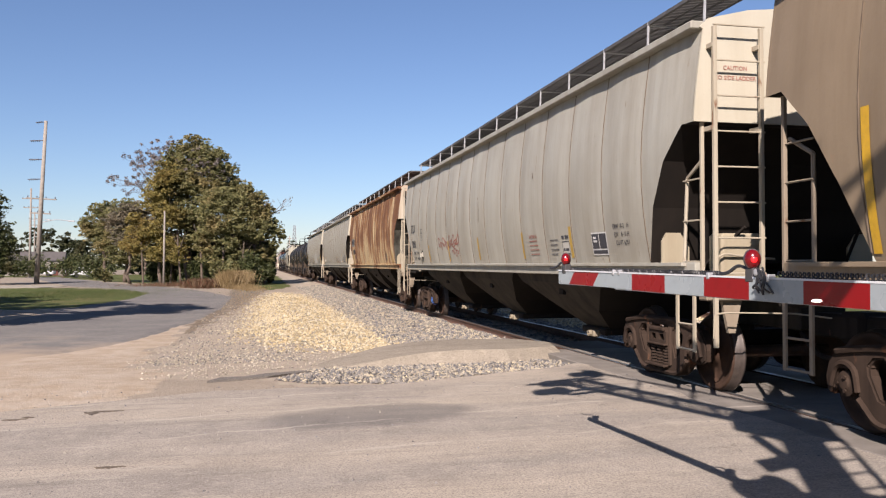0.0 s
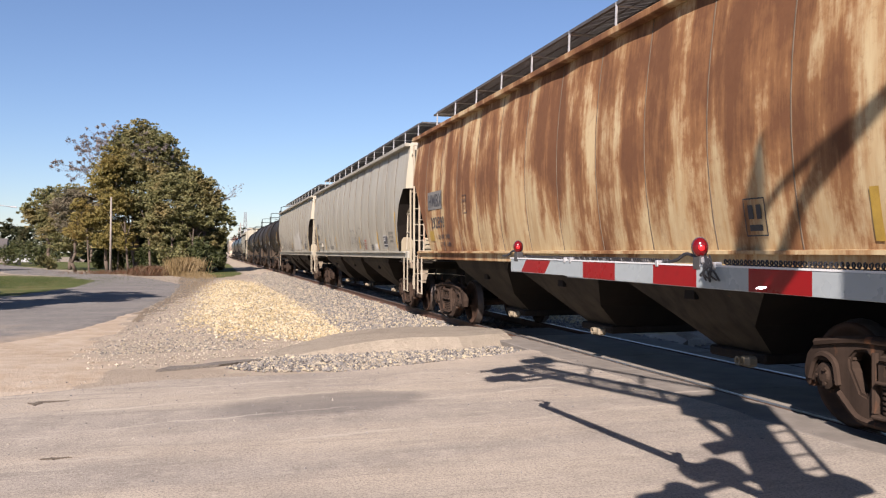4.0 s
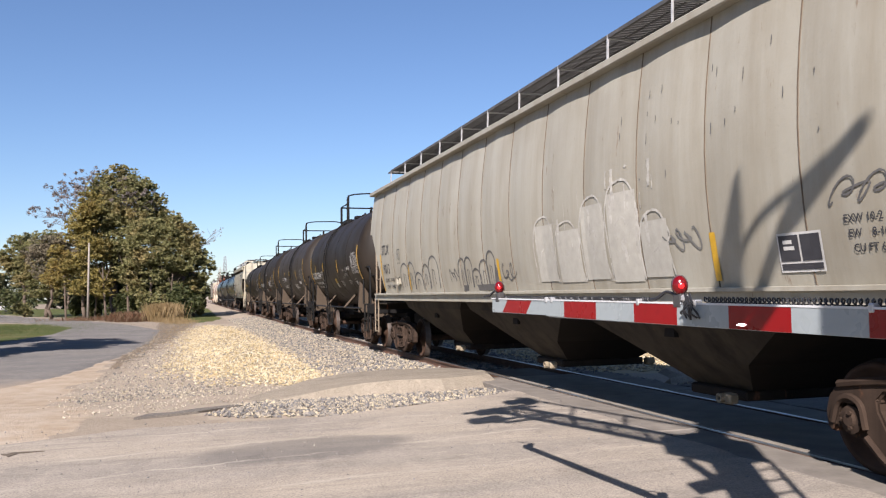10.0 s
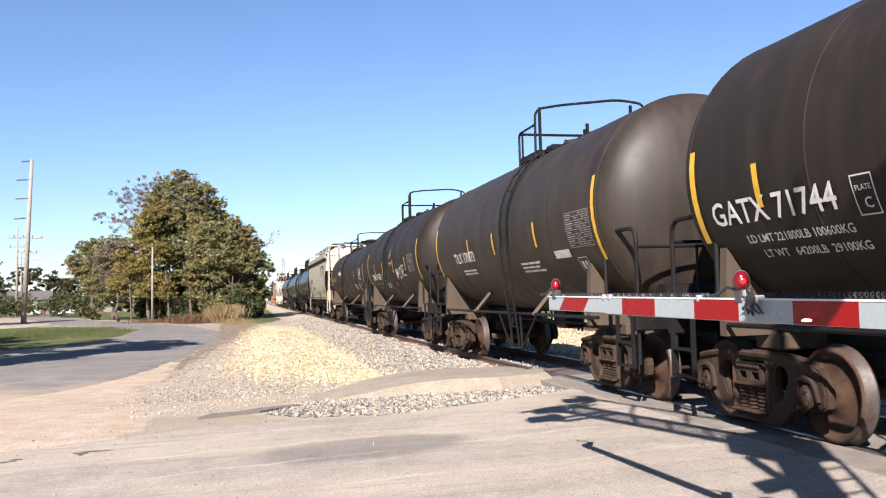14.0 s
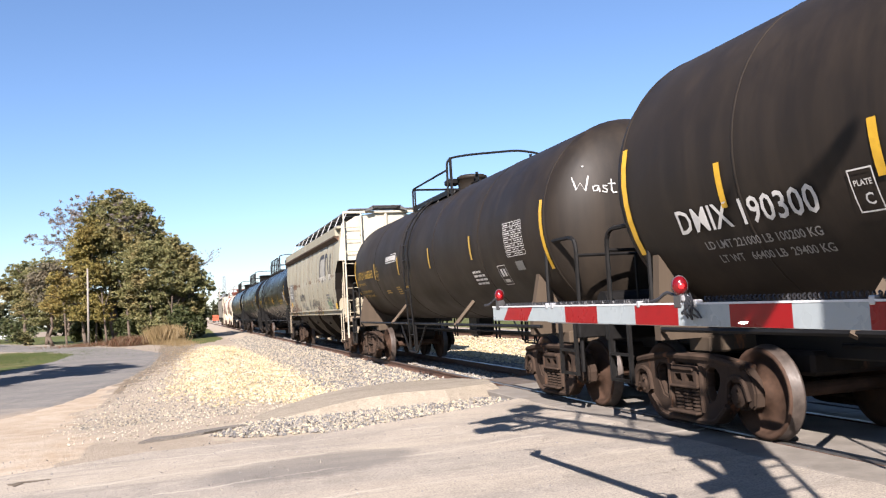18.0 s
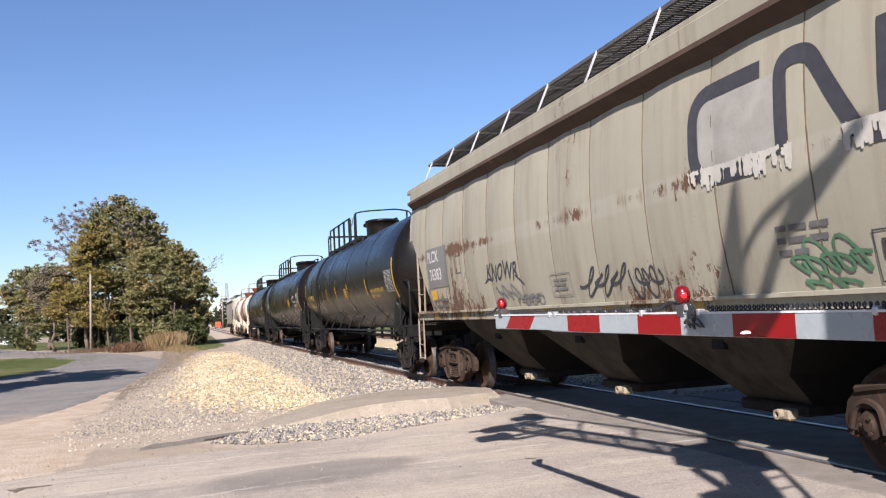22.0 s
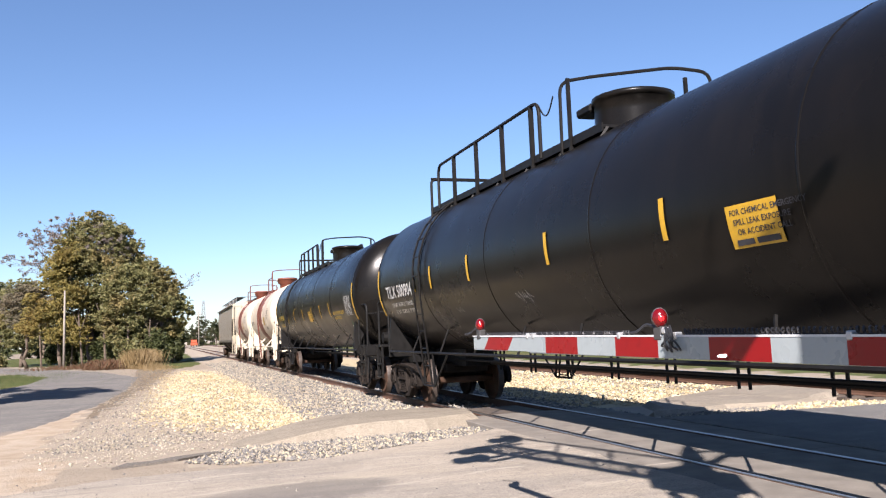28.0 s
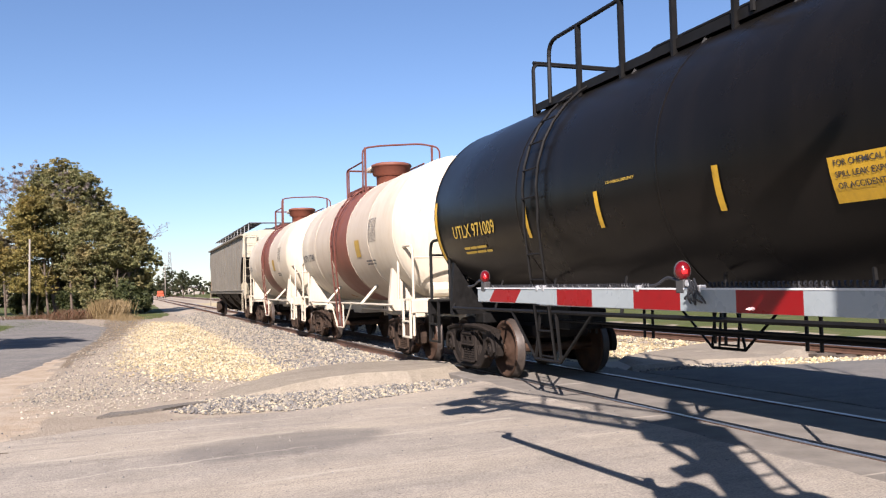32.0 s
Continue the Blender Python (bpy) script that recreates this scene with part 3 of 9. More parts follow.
def stroke(bm_pts, width):
    """A ribbon outline along (u, v) points: vertices and faces."""
    vs, fs = [], []
    for i, (u, v) in enumerate(bm_pts):
        a, b = bm_pts[max(0, i - 1)], bm_pts[min(len(bm_pts) - 1, i + 1)]
        dx, dy = b[0] - a[0], b[1] - a[1]
        d = math.hypot(dx, dy) or 1
        w = width * (0.7 + 0.5 * abs(math.sin(i * 1.7)))
        vs += [(u - dy / d * w / 2, v + dx / d * w / 2), (u + dy / d * w / 2, v - dx / d * w / 2)]
        if i:
            k = 2 * i
            fs.append((k - 2, k - 1, k + 1, k))
    return vs, fs


def rect(u0, v0, u1, v1, nu=1, nv=1):
    nu, nv = max(nu, int(abs(u1 - u0) / 0.12) + 1), max(nv, int(abs(v1 - v0) / 0.12) + 1)
    vs = [(u0 + (u1 - u0) * i / nu, v0 + (v1 - v0) * j / nv) for j in range(nv + 1) for i in range(nu + 1)]
    fs = [(j * (nu + 1) + i, j * (nu + 1) + i + 1, (j + 1) * (nu + 1) + i + 1, (j + 1) * (nu + 1) + i) for j in range(nv) for i in range(nu)]
    return vs, fs


def mark(name, shapes, onto, material, parent, label=""):
    """Flat marks (vertices, faces) laid on a surface by onto(u, v)."""
    V, Fc = [], []
    for vs, fs in shapes:
        k = len(V)
        V += [onto(u, v) for u, v in vs]
        Fc += [tuple(i + k for i in f) for f in fs]
    return raw(name, V, Fc, material, parent, label)


def shifted(shape, du, dv, slant=0.0):
    return [(u + du + slant * v, v + dv) for u, v in shape[0]], shape[1]


# ---- ground ----
TRACK_X = 6.2
RAILS = (TRACK_X - 0.75, TRACK_X + 0.75)
TRACK2_X = 14.4


def smooth(a, b, x):
    t = np.clip((x - a) / (b - a), 0, 1)
    return t * t * (3 - 2 * t)


def bedding(x, c):
    """Height of a ballast bed round a track centre."""
    d = abs(x - c)
    return -0.16 - 0.30 * smooth(1.5, 3.0, d)


def ripple(x, y, k=1.0):
    return 0.5 * np.sin(x * 1.7 * k + 1.3 * np.sin(y * 0.9 * k)) + 0.5 * np.sin(y * 2.1 * k + 1.7 * np.sin(x * 1.1 * k))


def ground_z(x, y):
    """Lie of the land: level at the crossing, lower beside the track further on."""
    x, y = np.asarray(x, float), np.asarray(y, float)
    low = -0.05 - 0.25 * smooth(10.5, 19, y)
    low = np.where(x > 7.7, -0.05 - 0.2 * smooth(10, 15, y), low)
    bed1, bed2 = bedding(x, TRACK_X), bedding(x, TRACK2_X)
    bed = np.maximum(bed1, bed2)
    off = smooth(13.6, 14.6, y) + (1 - smooth(-13, -12, y))
    z = np.where(off > 0.5, np.maximum(low, bed), low)
    z = z * off + (-0.05) * (1 - off) * (y < 12) + low * (1 - off) * (y >= 12)
    pile = 0.27 * np.exp(-((x - 1.3 - 0.15 * np.sin(y * 0.7)) / 0.95) ** 2) * smooth(18.5, 23, y) * (1 - smooth(40, 50, y)) * (1 + 0.18 * ripple(x, y, 1.4))
    z = z + pile * (x < 4.6)
    return z + 0.018 * ripple(x, y) * smooth(11, 13, y)


def inside(poly, x, y):
    hit = np.zeros(np.shape(x), bool)
    for (x0, y0), (x1, y1) in zip(poly, poly[1:] + poly[:1]):
        if y0 != y1:
            hit ^= ((y0 > y) != (y1 > y)) & (x < (x1 - x0) * (y - y0) / (y1 - y0) + x0)
    return hit


LIME_PILE = [(2.9, 18.4), (3.0, 24), (2.9, 30), (2.7, 44), (2.3, 52), (1.2, 56), (0.1, 46), (-0.2, 32), (-0.3, 25), (-0.2, 21.5), (0.8, 19.4), (1.9, 17.8)]
SPREAD = [(-1.0, 12.6), (0.2, 11.6), (1.6, 10.6), (3.4, 11.4), (4.9, 12.0), (5.2, 13.6), (5.0, 20), (4.6, 60), (0.4, 56), (-0.2, 44), (-0.8, 33), (-1.6, 21.5), (-2.1, 17.2), (-1.9, 14.6)]
SAND = [(-14, 6.5), (-1.8, 9.4), (-0.9, 12.7), (-1.9, 14.8), (-2.2, 17.5), (-1.9, 22), (-2.2, 27), (-2.9, 30), (-3.6, 24), (-5.5, 20), (-14, 16)]
SOIL = [(-1.8, 23), (-1.1, 33), (-0.5, 44), (0.2, 56), (1.0, 66), (-1.9, 66), (-1.6, 44), (-2.0, 28)]
LAWN = [(-6.3, 46.5), (-6.6, 56), (-9.6, 66), (-17, 73), (-60, 82), (-60, 40), (-9, 37), (-7.2, 40)]
VERGE = [(-10, 84), (-2.5, 68), (0.8, 62), (2.6, 70), (3.0, 140), (-60, 200), (-60, 150), (-30, 130)]


def band(a, b, step):
    return list(np.arange(a, b, step))


gx = band(-900, -100, 100) + band(-100, -30, 7) + band(-30, -8, 1.2) + band(-8, 9, 0.22) + band(9, 20, 0.55) + band(20, 60, 5) + band(60, 1000, 94)
gy = band(-300, -20, 40) + band(-20, 6, 1.3) + band(6, 24, 0.22) + band(24, 60, 0.6) + band(60, 140, 2.5) + band(140, 300, 16) + band(300, 1900, 200)
GX, GY = np.meshgrid(np.array(gx), np.array(gy))
GZ = ground_z(GX, GY)
nx, ny = len(gx), len(gy)
gv = np.stack([GX.ravel(), GY.ravel(), GZ.ravel()], 1)
gf = [(j * nx + i, j * nx + i + 1, (j + 1) * nx + i + 1, (j + 1) * nx + i) for j in range(ny - 1) for i in range(nx - 1)]
ground = raw("ground", gv, gf, M["ground"], smooth=True)
tagged(ground, "dry dirt, scattered gravel and autumn grass beside the track", "ground", kind="structure")
jx = GX + 0.25 * ripple(GX, GY, 1.6)
jy = GY + 0.35 * ripple(GY, GX, 1.3)
zones = {
    "sand": inside(SAND, jx, jy),
    "soil": inside(SOIL, jx, jy),
    "gravel": inside(SPREAD, jx, jy) | ((abs(jx - TRACK_X) < 3.3) & ((jy > 12.5) | (jy < -13))) | ((abs(jx - TRACK2_X) < 3) & (jy > 11)) | ((jx > 7.5) & (jx < 18) & (jy > 10.8) & (jy < 160)),
    "lime": inside(LIME_PILE, jx, jy) | ((jx > 8.6) & (jx < 12.6) & (jy > 16) & (jy < 130)),
    "grass": inside(LAWN, jx, jy) | inside(VERGE, jx, jy) | (jx > 19) | (jx < -45),
}
for key, inside_zone in zones.items():
    at = ground.data.attributes.new(key, "FLOAT", "POINT")
    at.data.foreach_set("value", inside_zone.ravel().astype(np.float32))


def slab(name, outline, z, material, label, category, bottom=0.12, zfun=None, flare=0.0):
    """A paved surface with a ragged edge, a little thick."""
    pts = []
    k = len(outline)
    for i in range(k):
        a, b = Vector((*outline[i], 0)), Vector((*outline[(i + 1) % k], 0))
        n = max(1, int((b - a).length / 0.35))
        n = min(n, 80)
        for s in range(n):
            p = a + (b - a) * s / n
            pts.append((p.x + 0.06 * float(ripple(p.x, p.y, 3.1)), p.y + 0.06 * float(ripple(p.y, p.x, 2.7))))
    bm = bmesh.new()
    hi = [bm.verts.new((x, y, (zfun(x, y) if zfun else z))) for x, y in pts]
    area = sum(a[0] * b[1] - b[0] * a[1] for a, b in zip(pts, pts[1:] + pts[:1]))
    lo = []
    for k2, (x, y) in enumerate(pts):
        (xa, ya), (xb, yb) = pts[k2 - 1], pts[(k2 + 1) % len(pts)]
        q = math.hypot(xb - xa, yb - ya) or 1
        s = flare * (1 if area > 0 else -1) / q
        lo.append(bm.verts.new((x + (yb - ya) * s, y - (xb - xa) * s, (zfun(x, y) if zfun else z) - bottom)))
    e = [bm.edges.new((hi[i], hi[(i + 1) % len(hi)])) for i in range(len(hi))]
    bmesh.ops.triangle_fill(bm, edges=e, use_beauty=True)
    for i in range(len(hi)):
        j = (i + 1) % len(hi)
        bm.faces.new((hi[i], lo[i], lo[j], hi[j]))
    bmesh.ops.recalc_face_normals(bm, faces=bm.faces)
    ob = part(name, bm, M[material])
    return tagged(ob, label, category, kind="structure")


NEAR_EDGE, FAR_EDGE = RAILS[0] - 0.62, RAILS[1] + 0.62
slab("road", [(-40, -8.5), (NEAR_EDGE, -8.5), (NEAR_EDGE, 12.3), (4.4, 11.9), (3.3, 11.3), (1.6, 10.6), (-0.5, 10.5), (-1.6, 9.9), (-4.5, 8.8), (-40, 6.6)], 0.0, "asphalt",
     "dusty pale grey asphalt road up to the rails", "road")
slab("road_beyond", [(FAR_EDGE, -8.5), (60, -8.5), (60, 9), (12.3, 11.3), (9.6, 11.6), (FAR_EDGE, 12.0)], 0.0, "asphalt_far",
     "grey asphalt road on the far side of the rails", "road")


def side_z(x, y):
    return float(ground_z(x, y)) + 0.028


slab("side_road", [(-14, 13.2), (-8, 15.0), (-5.2, 16.6), (-4.1, 18.8), (-3.1, 21.4), (-2.35, 26.9), (-1.75, 36), (-1.7, 49), (-4.4, 62), (-9, 75), (-14.3, 88), (-29, 133), (-33, 133), (-19, 88), (-15.5, 76), (-9.9, 67), (-6.7, 57), (-6.4, 46.6), (-7.4, 40), (-8, 28), (-9.5, 22), (-14, 18.5)],
     0.0, "asphalt_side", "narrow grey asphalt side road curving past a lawn", "road", bottom=0.06, zfun=side_z, flare=0.45)
slab("driveway", [(-60, 74), (-17, 71), (-15.6, 75), (-20, 79), (-60, 84)], 0.0, "road_line", "pale concrete drive off the side road", "driveway", zfun=lambda x, y: side_z(x, y) + 0.012)


def ramp_z(x, y):
    return -0.265 + 0.36 * float(smooth(-0.8, 3.4, x)) - 0.10 * float(smooth(14.2, 17, y))


slab("asphalt_ramp", [(-0.75, 11.7), (0.35, 12.5), (1.3, 13.2), (2.6, 13.6), (4.0, 13.6), (5.0, 13.9), (5.2, 14.6), (5.1, 16.4), (3.9, 16.6), (2.4, 15.9), (0.8, 13.9), (-0.6, 12.1)], 0, "ramp",
     "low sandy asphalt ramp climbing to the rails", "ramp", bottom=0.26, zfun=ramp_z, flare=0.32)
slab("tar_streak", [(-0.62, 11.55), (0.1, 11.95), (0.75, 12.55), (0.6, 12.75), (0.1, 12.45), (-0.5, 11.95)], -0.04, "asphalt_dark", "dark tar streak beside the ramp", "road patch", bottom=0.05, zfun=lambda x, y: max(ramp_z(x, y), float(ground_z(x, y))) + 0.03)
def pothole(x, y, w, d, seed):
    """A ragged hole where the surface has crumbled."""
    rng = np.random.default_rng(seed)
    edge = [(x + w * math.cos(a) * rng.uniform(0.45, 1.1) + 0.3 * w * math.sin(2 * a), y + d * math.sin(a) * rng.uniform(0.45, 1.1)) for a in np.linspace(0, 2 * math.pi, 15)[:-1]]
    slab("pothole", edge, 0.006, "asphalt_hole", "small dark ragged hole in the road", "pothole", bottom=0.005)


pothole(-1.62, 9.22, 0.09, 0.10, 1)
pothole(-1.50, 9.30, 0.12, 0.04, 4)
pothole(-1.12, 6.70, 0.11, 0.035, 2)
pothole(-2.35, 8.95, 0.10, 0.06, 3)
pothole(-2.28, 9.05, 0.05, 0.05, 5)


# ---- track ----
def rail_profile():
    return [(-0.07, -0.16), (0.07, -0.16), (0.07, -0.145), (0.012, -0.125), (0.012, -0.045), (0.036, -0.036), (0.036, -0.006), (0.024, 0), (-0.024, 0), (-0.036, -0.006), (-0.036, -0.036), (-0.012, -0.045), (-0.012, -0.125), (-0.07, -0.145)]


def rail_line(name, x, y0, y1, parent, z=0.0):
    bm = bmesh.new()
    a = [bm.verts.new((x + u, y0, z + v)) for u, v in rail_profile()]
    b = [bm.verts.new((x + u, y1, z + v)) for u, v in rail_profile()]
    for i in range(len(a)):
        j = (i + 1) % len(a)
        f = bm.faces.new((a[i], b[i], b[j], a[j]))
        f.material_index = 1 if i in (6, 7, 8) else 0
    bm.faces.new(a)
    bm.faces.new(b[::-1])
    ob = part(name, bm, M["rail"], parent)
    ob.data.materials.append(M["rail_top"])
    return ob


def track(name, cx, y0, y1, gap, label, z=0.0):
    t = tagged(new(name), label, "railway track", kind="structure")
    for x in (cx - 0.75, cx + 0.75):
        rail_line("rail", x, y0, y1, t, z)
    bm = bmesh.new()
    box(bm, -1.3, -0.115, -0.34, 1.3, 0.115, -0.16)
    me = bpy.data.meshes.new("tie")
    bm.to_mesh(me)
    bm.free()
    for i in range(int((y1 - y0) / 0.53)):
        y = y0 + 0.3 + i * 0.53
        if gap[0] < y < gap[1] or y > 130 or y < -10:
            continue
        linked("tie", me, M["tie"], t, "", pose(cx + random.uniform(-0.05, 0.05), y, z - random.uniform(0, 0.02), 0, 0, random.uniform(-1.5, 1.5)))
    return t


track("railway_track", TRACK_X, -120, 700, (-12.5, 14.2), "steel rails on weathered wooden ties in ballast")
track("far_railway_track", TRACK2_X, -60, 500, (-12, 10.5), "second pair of rusty rails beyond the first", 0.02)

crossing = tagged(new("crossing_surface"), "grey crossing panels laid between and beside the rails", "level crossing", kind="structure")


def panel(x0, x1, y0, y1, z, name="panel"):
    bm = bmesh.new()
    box(bm, x0, y0, z - 0.2, x1, y1, z, 0.012)
    part(name, bm, M["panel"], crossing)


for i in range(9):
    y1 = 14.3 - i * 3.1
    panel(RAILS[0] + 0.10, RAILS[1] - 0.10, y1 - 3.08, y1, -0.004 - 0.004 * (i % 2))
    panel(RAILS[0] - 0.60, RAILS[0] - 0.05, y1 - 3.08, y1 - 0.0, -0.006 + 0.003 * (i % 2))
    panel(RAILS[1] + 0.05, RAILS[1] + 0.60, y1 - 3.08, y1, -0.006)
for k, (x0, x1) in enumerate(((RAILS[0] - 0.62, RAILS[0] - 0.1), (RAILS[0] + 0.12, TRACK_X + 0.5))):
    bm = bmesh.new()
    box(bm, x0, 14.33, -0.2, x1, 16.3 - 0.4 * k, -0.02, 0.02)
    part("end_timber", bm, M["tie"], crossing, "dark oily end timber")


# ---- stones ----
def stones(name, spots, material, label, size=(0.02, 0.055), seed=3):
    """Many small broken stones, one mesh."""
    rng = np.random.default_rng(seed)
    base = np.array([(1, 0, 0), (-1, 0, 0), (0, 1, 0), (0, -1, 0), (0, 0, 1), (0, 0, -1)], float)
    fc = np.array([(0, 2, 4), (2, 1, 4), (1, 3, 4), (3, 0, 4), (2, 0, 5), (1, 2, 5), (3, 1, 5), (0, 3, 5)])
    n = len(spots)
    r = rng.uniform(*size, n) * rng.uniform(0.6, 1.3, n)
    v = base[None] * rng.uniform(0.55, 1.2, (n, 6, 1)) + rng.normal(0, 0.18, (n, 6, 3))
    v *= (r[:, None] * rng.uniform(0.7, 1.25, (n, 3)))[:, None, :]
    a = rng.uniform(0, 6.28, n)
    c, s = np.cos(a)[:, None], np.sin(a)[:, None]
    v = np.stack([v[..., 0] * c - v[..., 1] * s, v[..., 0] * s + v[..., 1] * c, v[..., 2] * 0.75], -1)
    v += spots[:, None, :]
    f = (fc[None] + 6 * np.arange(n)[:, None, None]).reshape(-1, 3)
    me = bpy.data.meshes.new(name)
    me.from_pydata(v.reshape(-1, 3), [], f)
    me.update()
    return tagged(linked(name, me, M[material]), label, "gravel", kind="stuff")


def strew(n, x0, x1, y0, y1, keep, seed, bias=1.0, lift=0.012):
    rng = np.random.default_rng(seed)
    x = rng.uniform(x0, x1, n)
    y = y0 + (y1 - y0) * rng.uniform(0, 1, n) ** bias
    ok = keep(x + 0.2 * ripple(x, y, 2.3), y + 0.3 * ripple(y, x, 1.9))
    x, y = x[ok], y[ok]
    return np.stack([x, y, ground_z(x, y) + lift], 1)


def off_ramp(x, y):
    return ~inside([(-0.75, 11.7), (1.3, 13.2), (2.6, 13.6), (5.3, 13.6), (5.3, 16.5), (3.9, 16.7), (2.3, 16.0), (0.8, 14.0), (-0.7, 12.2)], x, y)


stones("gravel_dip", strew(17000, -1.9, 5.2, 10.2, 13.9, lambda x, y: inside(SPREAD, x, y) & off_ramp(x, y) & (y > 10.5 + 0.05 * x) & (x > 0.9 - (13.0 - y) * 0.5), 5, 1.0), "stone_mixed",
       "cream and grey crushed stone between road and ramp", (0.014, 0.038), 1)
stones("gravel_spread", strew(10500, -2.3, 3.0, 12.3, 34, lambda x, y: inside(SPREAD, x + 0.5 * np.sin(y * 41), y + 0.5 * np.sin(x * 53)) & off_ramp(x, y), 6, 1.3), "stone_pale", "thin scatter of pale crushed stone", (0.005, 0.021), 2)
stones("limestone_heap", strew(66000, -1.2, 4.2, 17, 58, lambda x, y: inside(LIME_PILE, x + 0.75 * np.sin(x * 37 + y * 23) * np.abs(np.sin(y * 71)), y + 1.6 * np.sin(x * 51) * np.abs(np.sin(x * 83))) & off_ramp(x, y), 7, 1.9, 0.012), "stone_yellow", "heap of cream-coloured crushed limestone beside the track", (0.014, 0.042), 3)
stones("ballast_shoulder", strew(32000, 2.9, 5.35, 14.6, 70, lambda x, y: off_ramp(x, y) & ~inside(LIME_PILE, x + 0.6 * np.sin(y * 31), y), 8, 1.8, 0.015), "stone_mixed", "grey and cream ballast sloping down from the rails", (0.018, 0.045), 4)
stones("ballast_between_rails", strew(12000, 5.3, 8.8, 14.4, 60, lambda x, y: x > 0, 9, 1.6, 0.0), "stone_grey", "dark ballast between the rails", (0.025, 0.055), 5)
FAR_RAMP = [(8.6, 13.9), (9.4, 14.6), (9.8, 16.0), (12.2, 17.2), (14.2, 17.0), (14.4, 15.2), (12.8, 14.3), (11.6, 13.9), (10.6, 14.4), (9.6, 14.0)]
slab("far_ramp", FAR_RAMP, 0, "ramp", "low sandy ramp beyond the rails", "ramp", bottom=0.2, zfun=lambda x, y: float(ground_z(x, y)) + 0.10, flare=0.3)
stones("far_limestone", strew(22000, 8.6, 13.4, 11.2, 45, lambda x, y: ((y > 16.6) & ~inside(FAR_RAMP, x, y)) | inside([(11.2, 14.2), (13.4, 14.0), (13.0, 11.6), (10.7, 11.2), (10.2, 11.9)], x, y), 10, 1.7, 0.015), "stone_yellow", "cream crushed limestone beyond the rails", (0.022, 0.055), 6)
stones("far_grey_gravel", strew(9000, 8.2, 12.2, 11.4, 15, lambda x, y: inside([(8.6, 13.6), (10.5, 14.5), (11.5, 14.1), (10.6, 12.0), (9.3, 11.6), (8.4, 12.2)], x, y), 11, 1.0, 0.012), "stone_mixed", "grey gravel beside the far road", (0.016, 0.04), 7)
stones("verge_debris", strew(7000, -2.3, 0.8, 15, 62, lambda x, y: (x > -1.9 - 0.0 * y) & off_ramp(x, y), 21, 1.6, 0.008), "stone_mixed", "loose stones and dirt between the heap and the side road", (0.008, 0.03), 9)
stones("road_grit", strew(900, -4, 5, 5, 10.8, lambda x, y: (y > 0), 12, 0.6, 0.051), "stone_grey", "loose grit on the road", (0.005, 0.014), 8)


# ---- gate, signal ----
GATE_X = 2.36


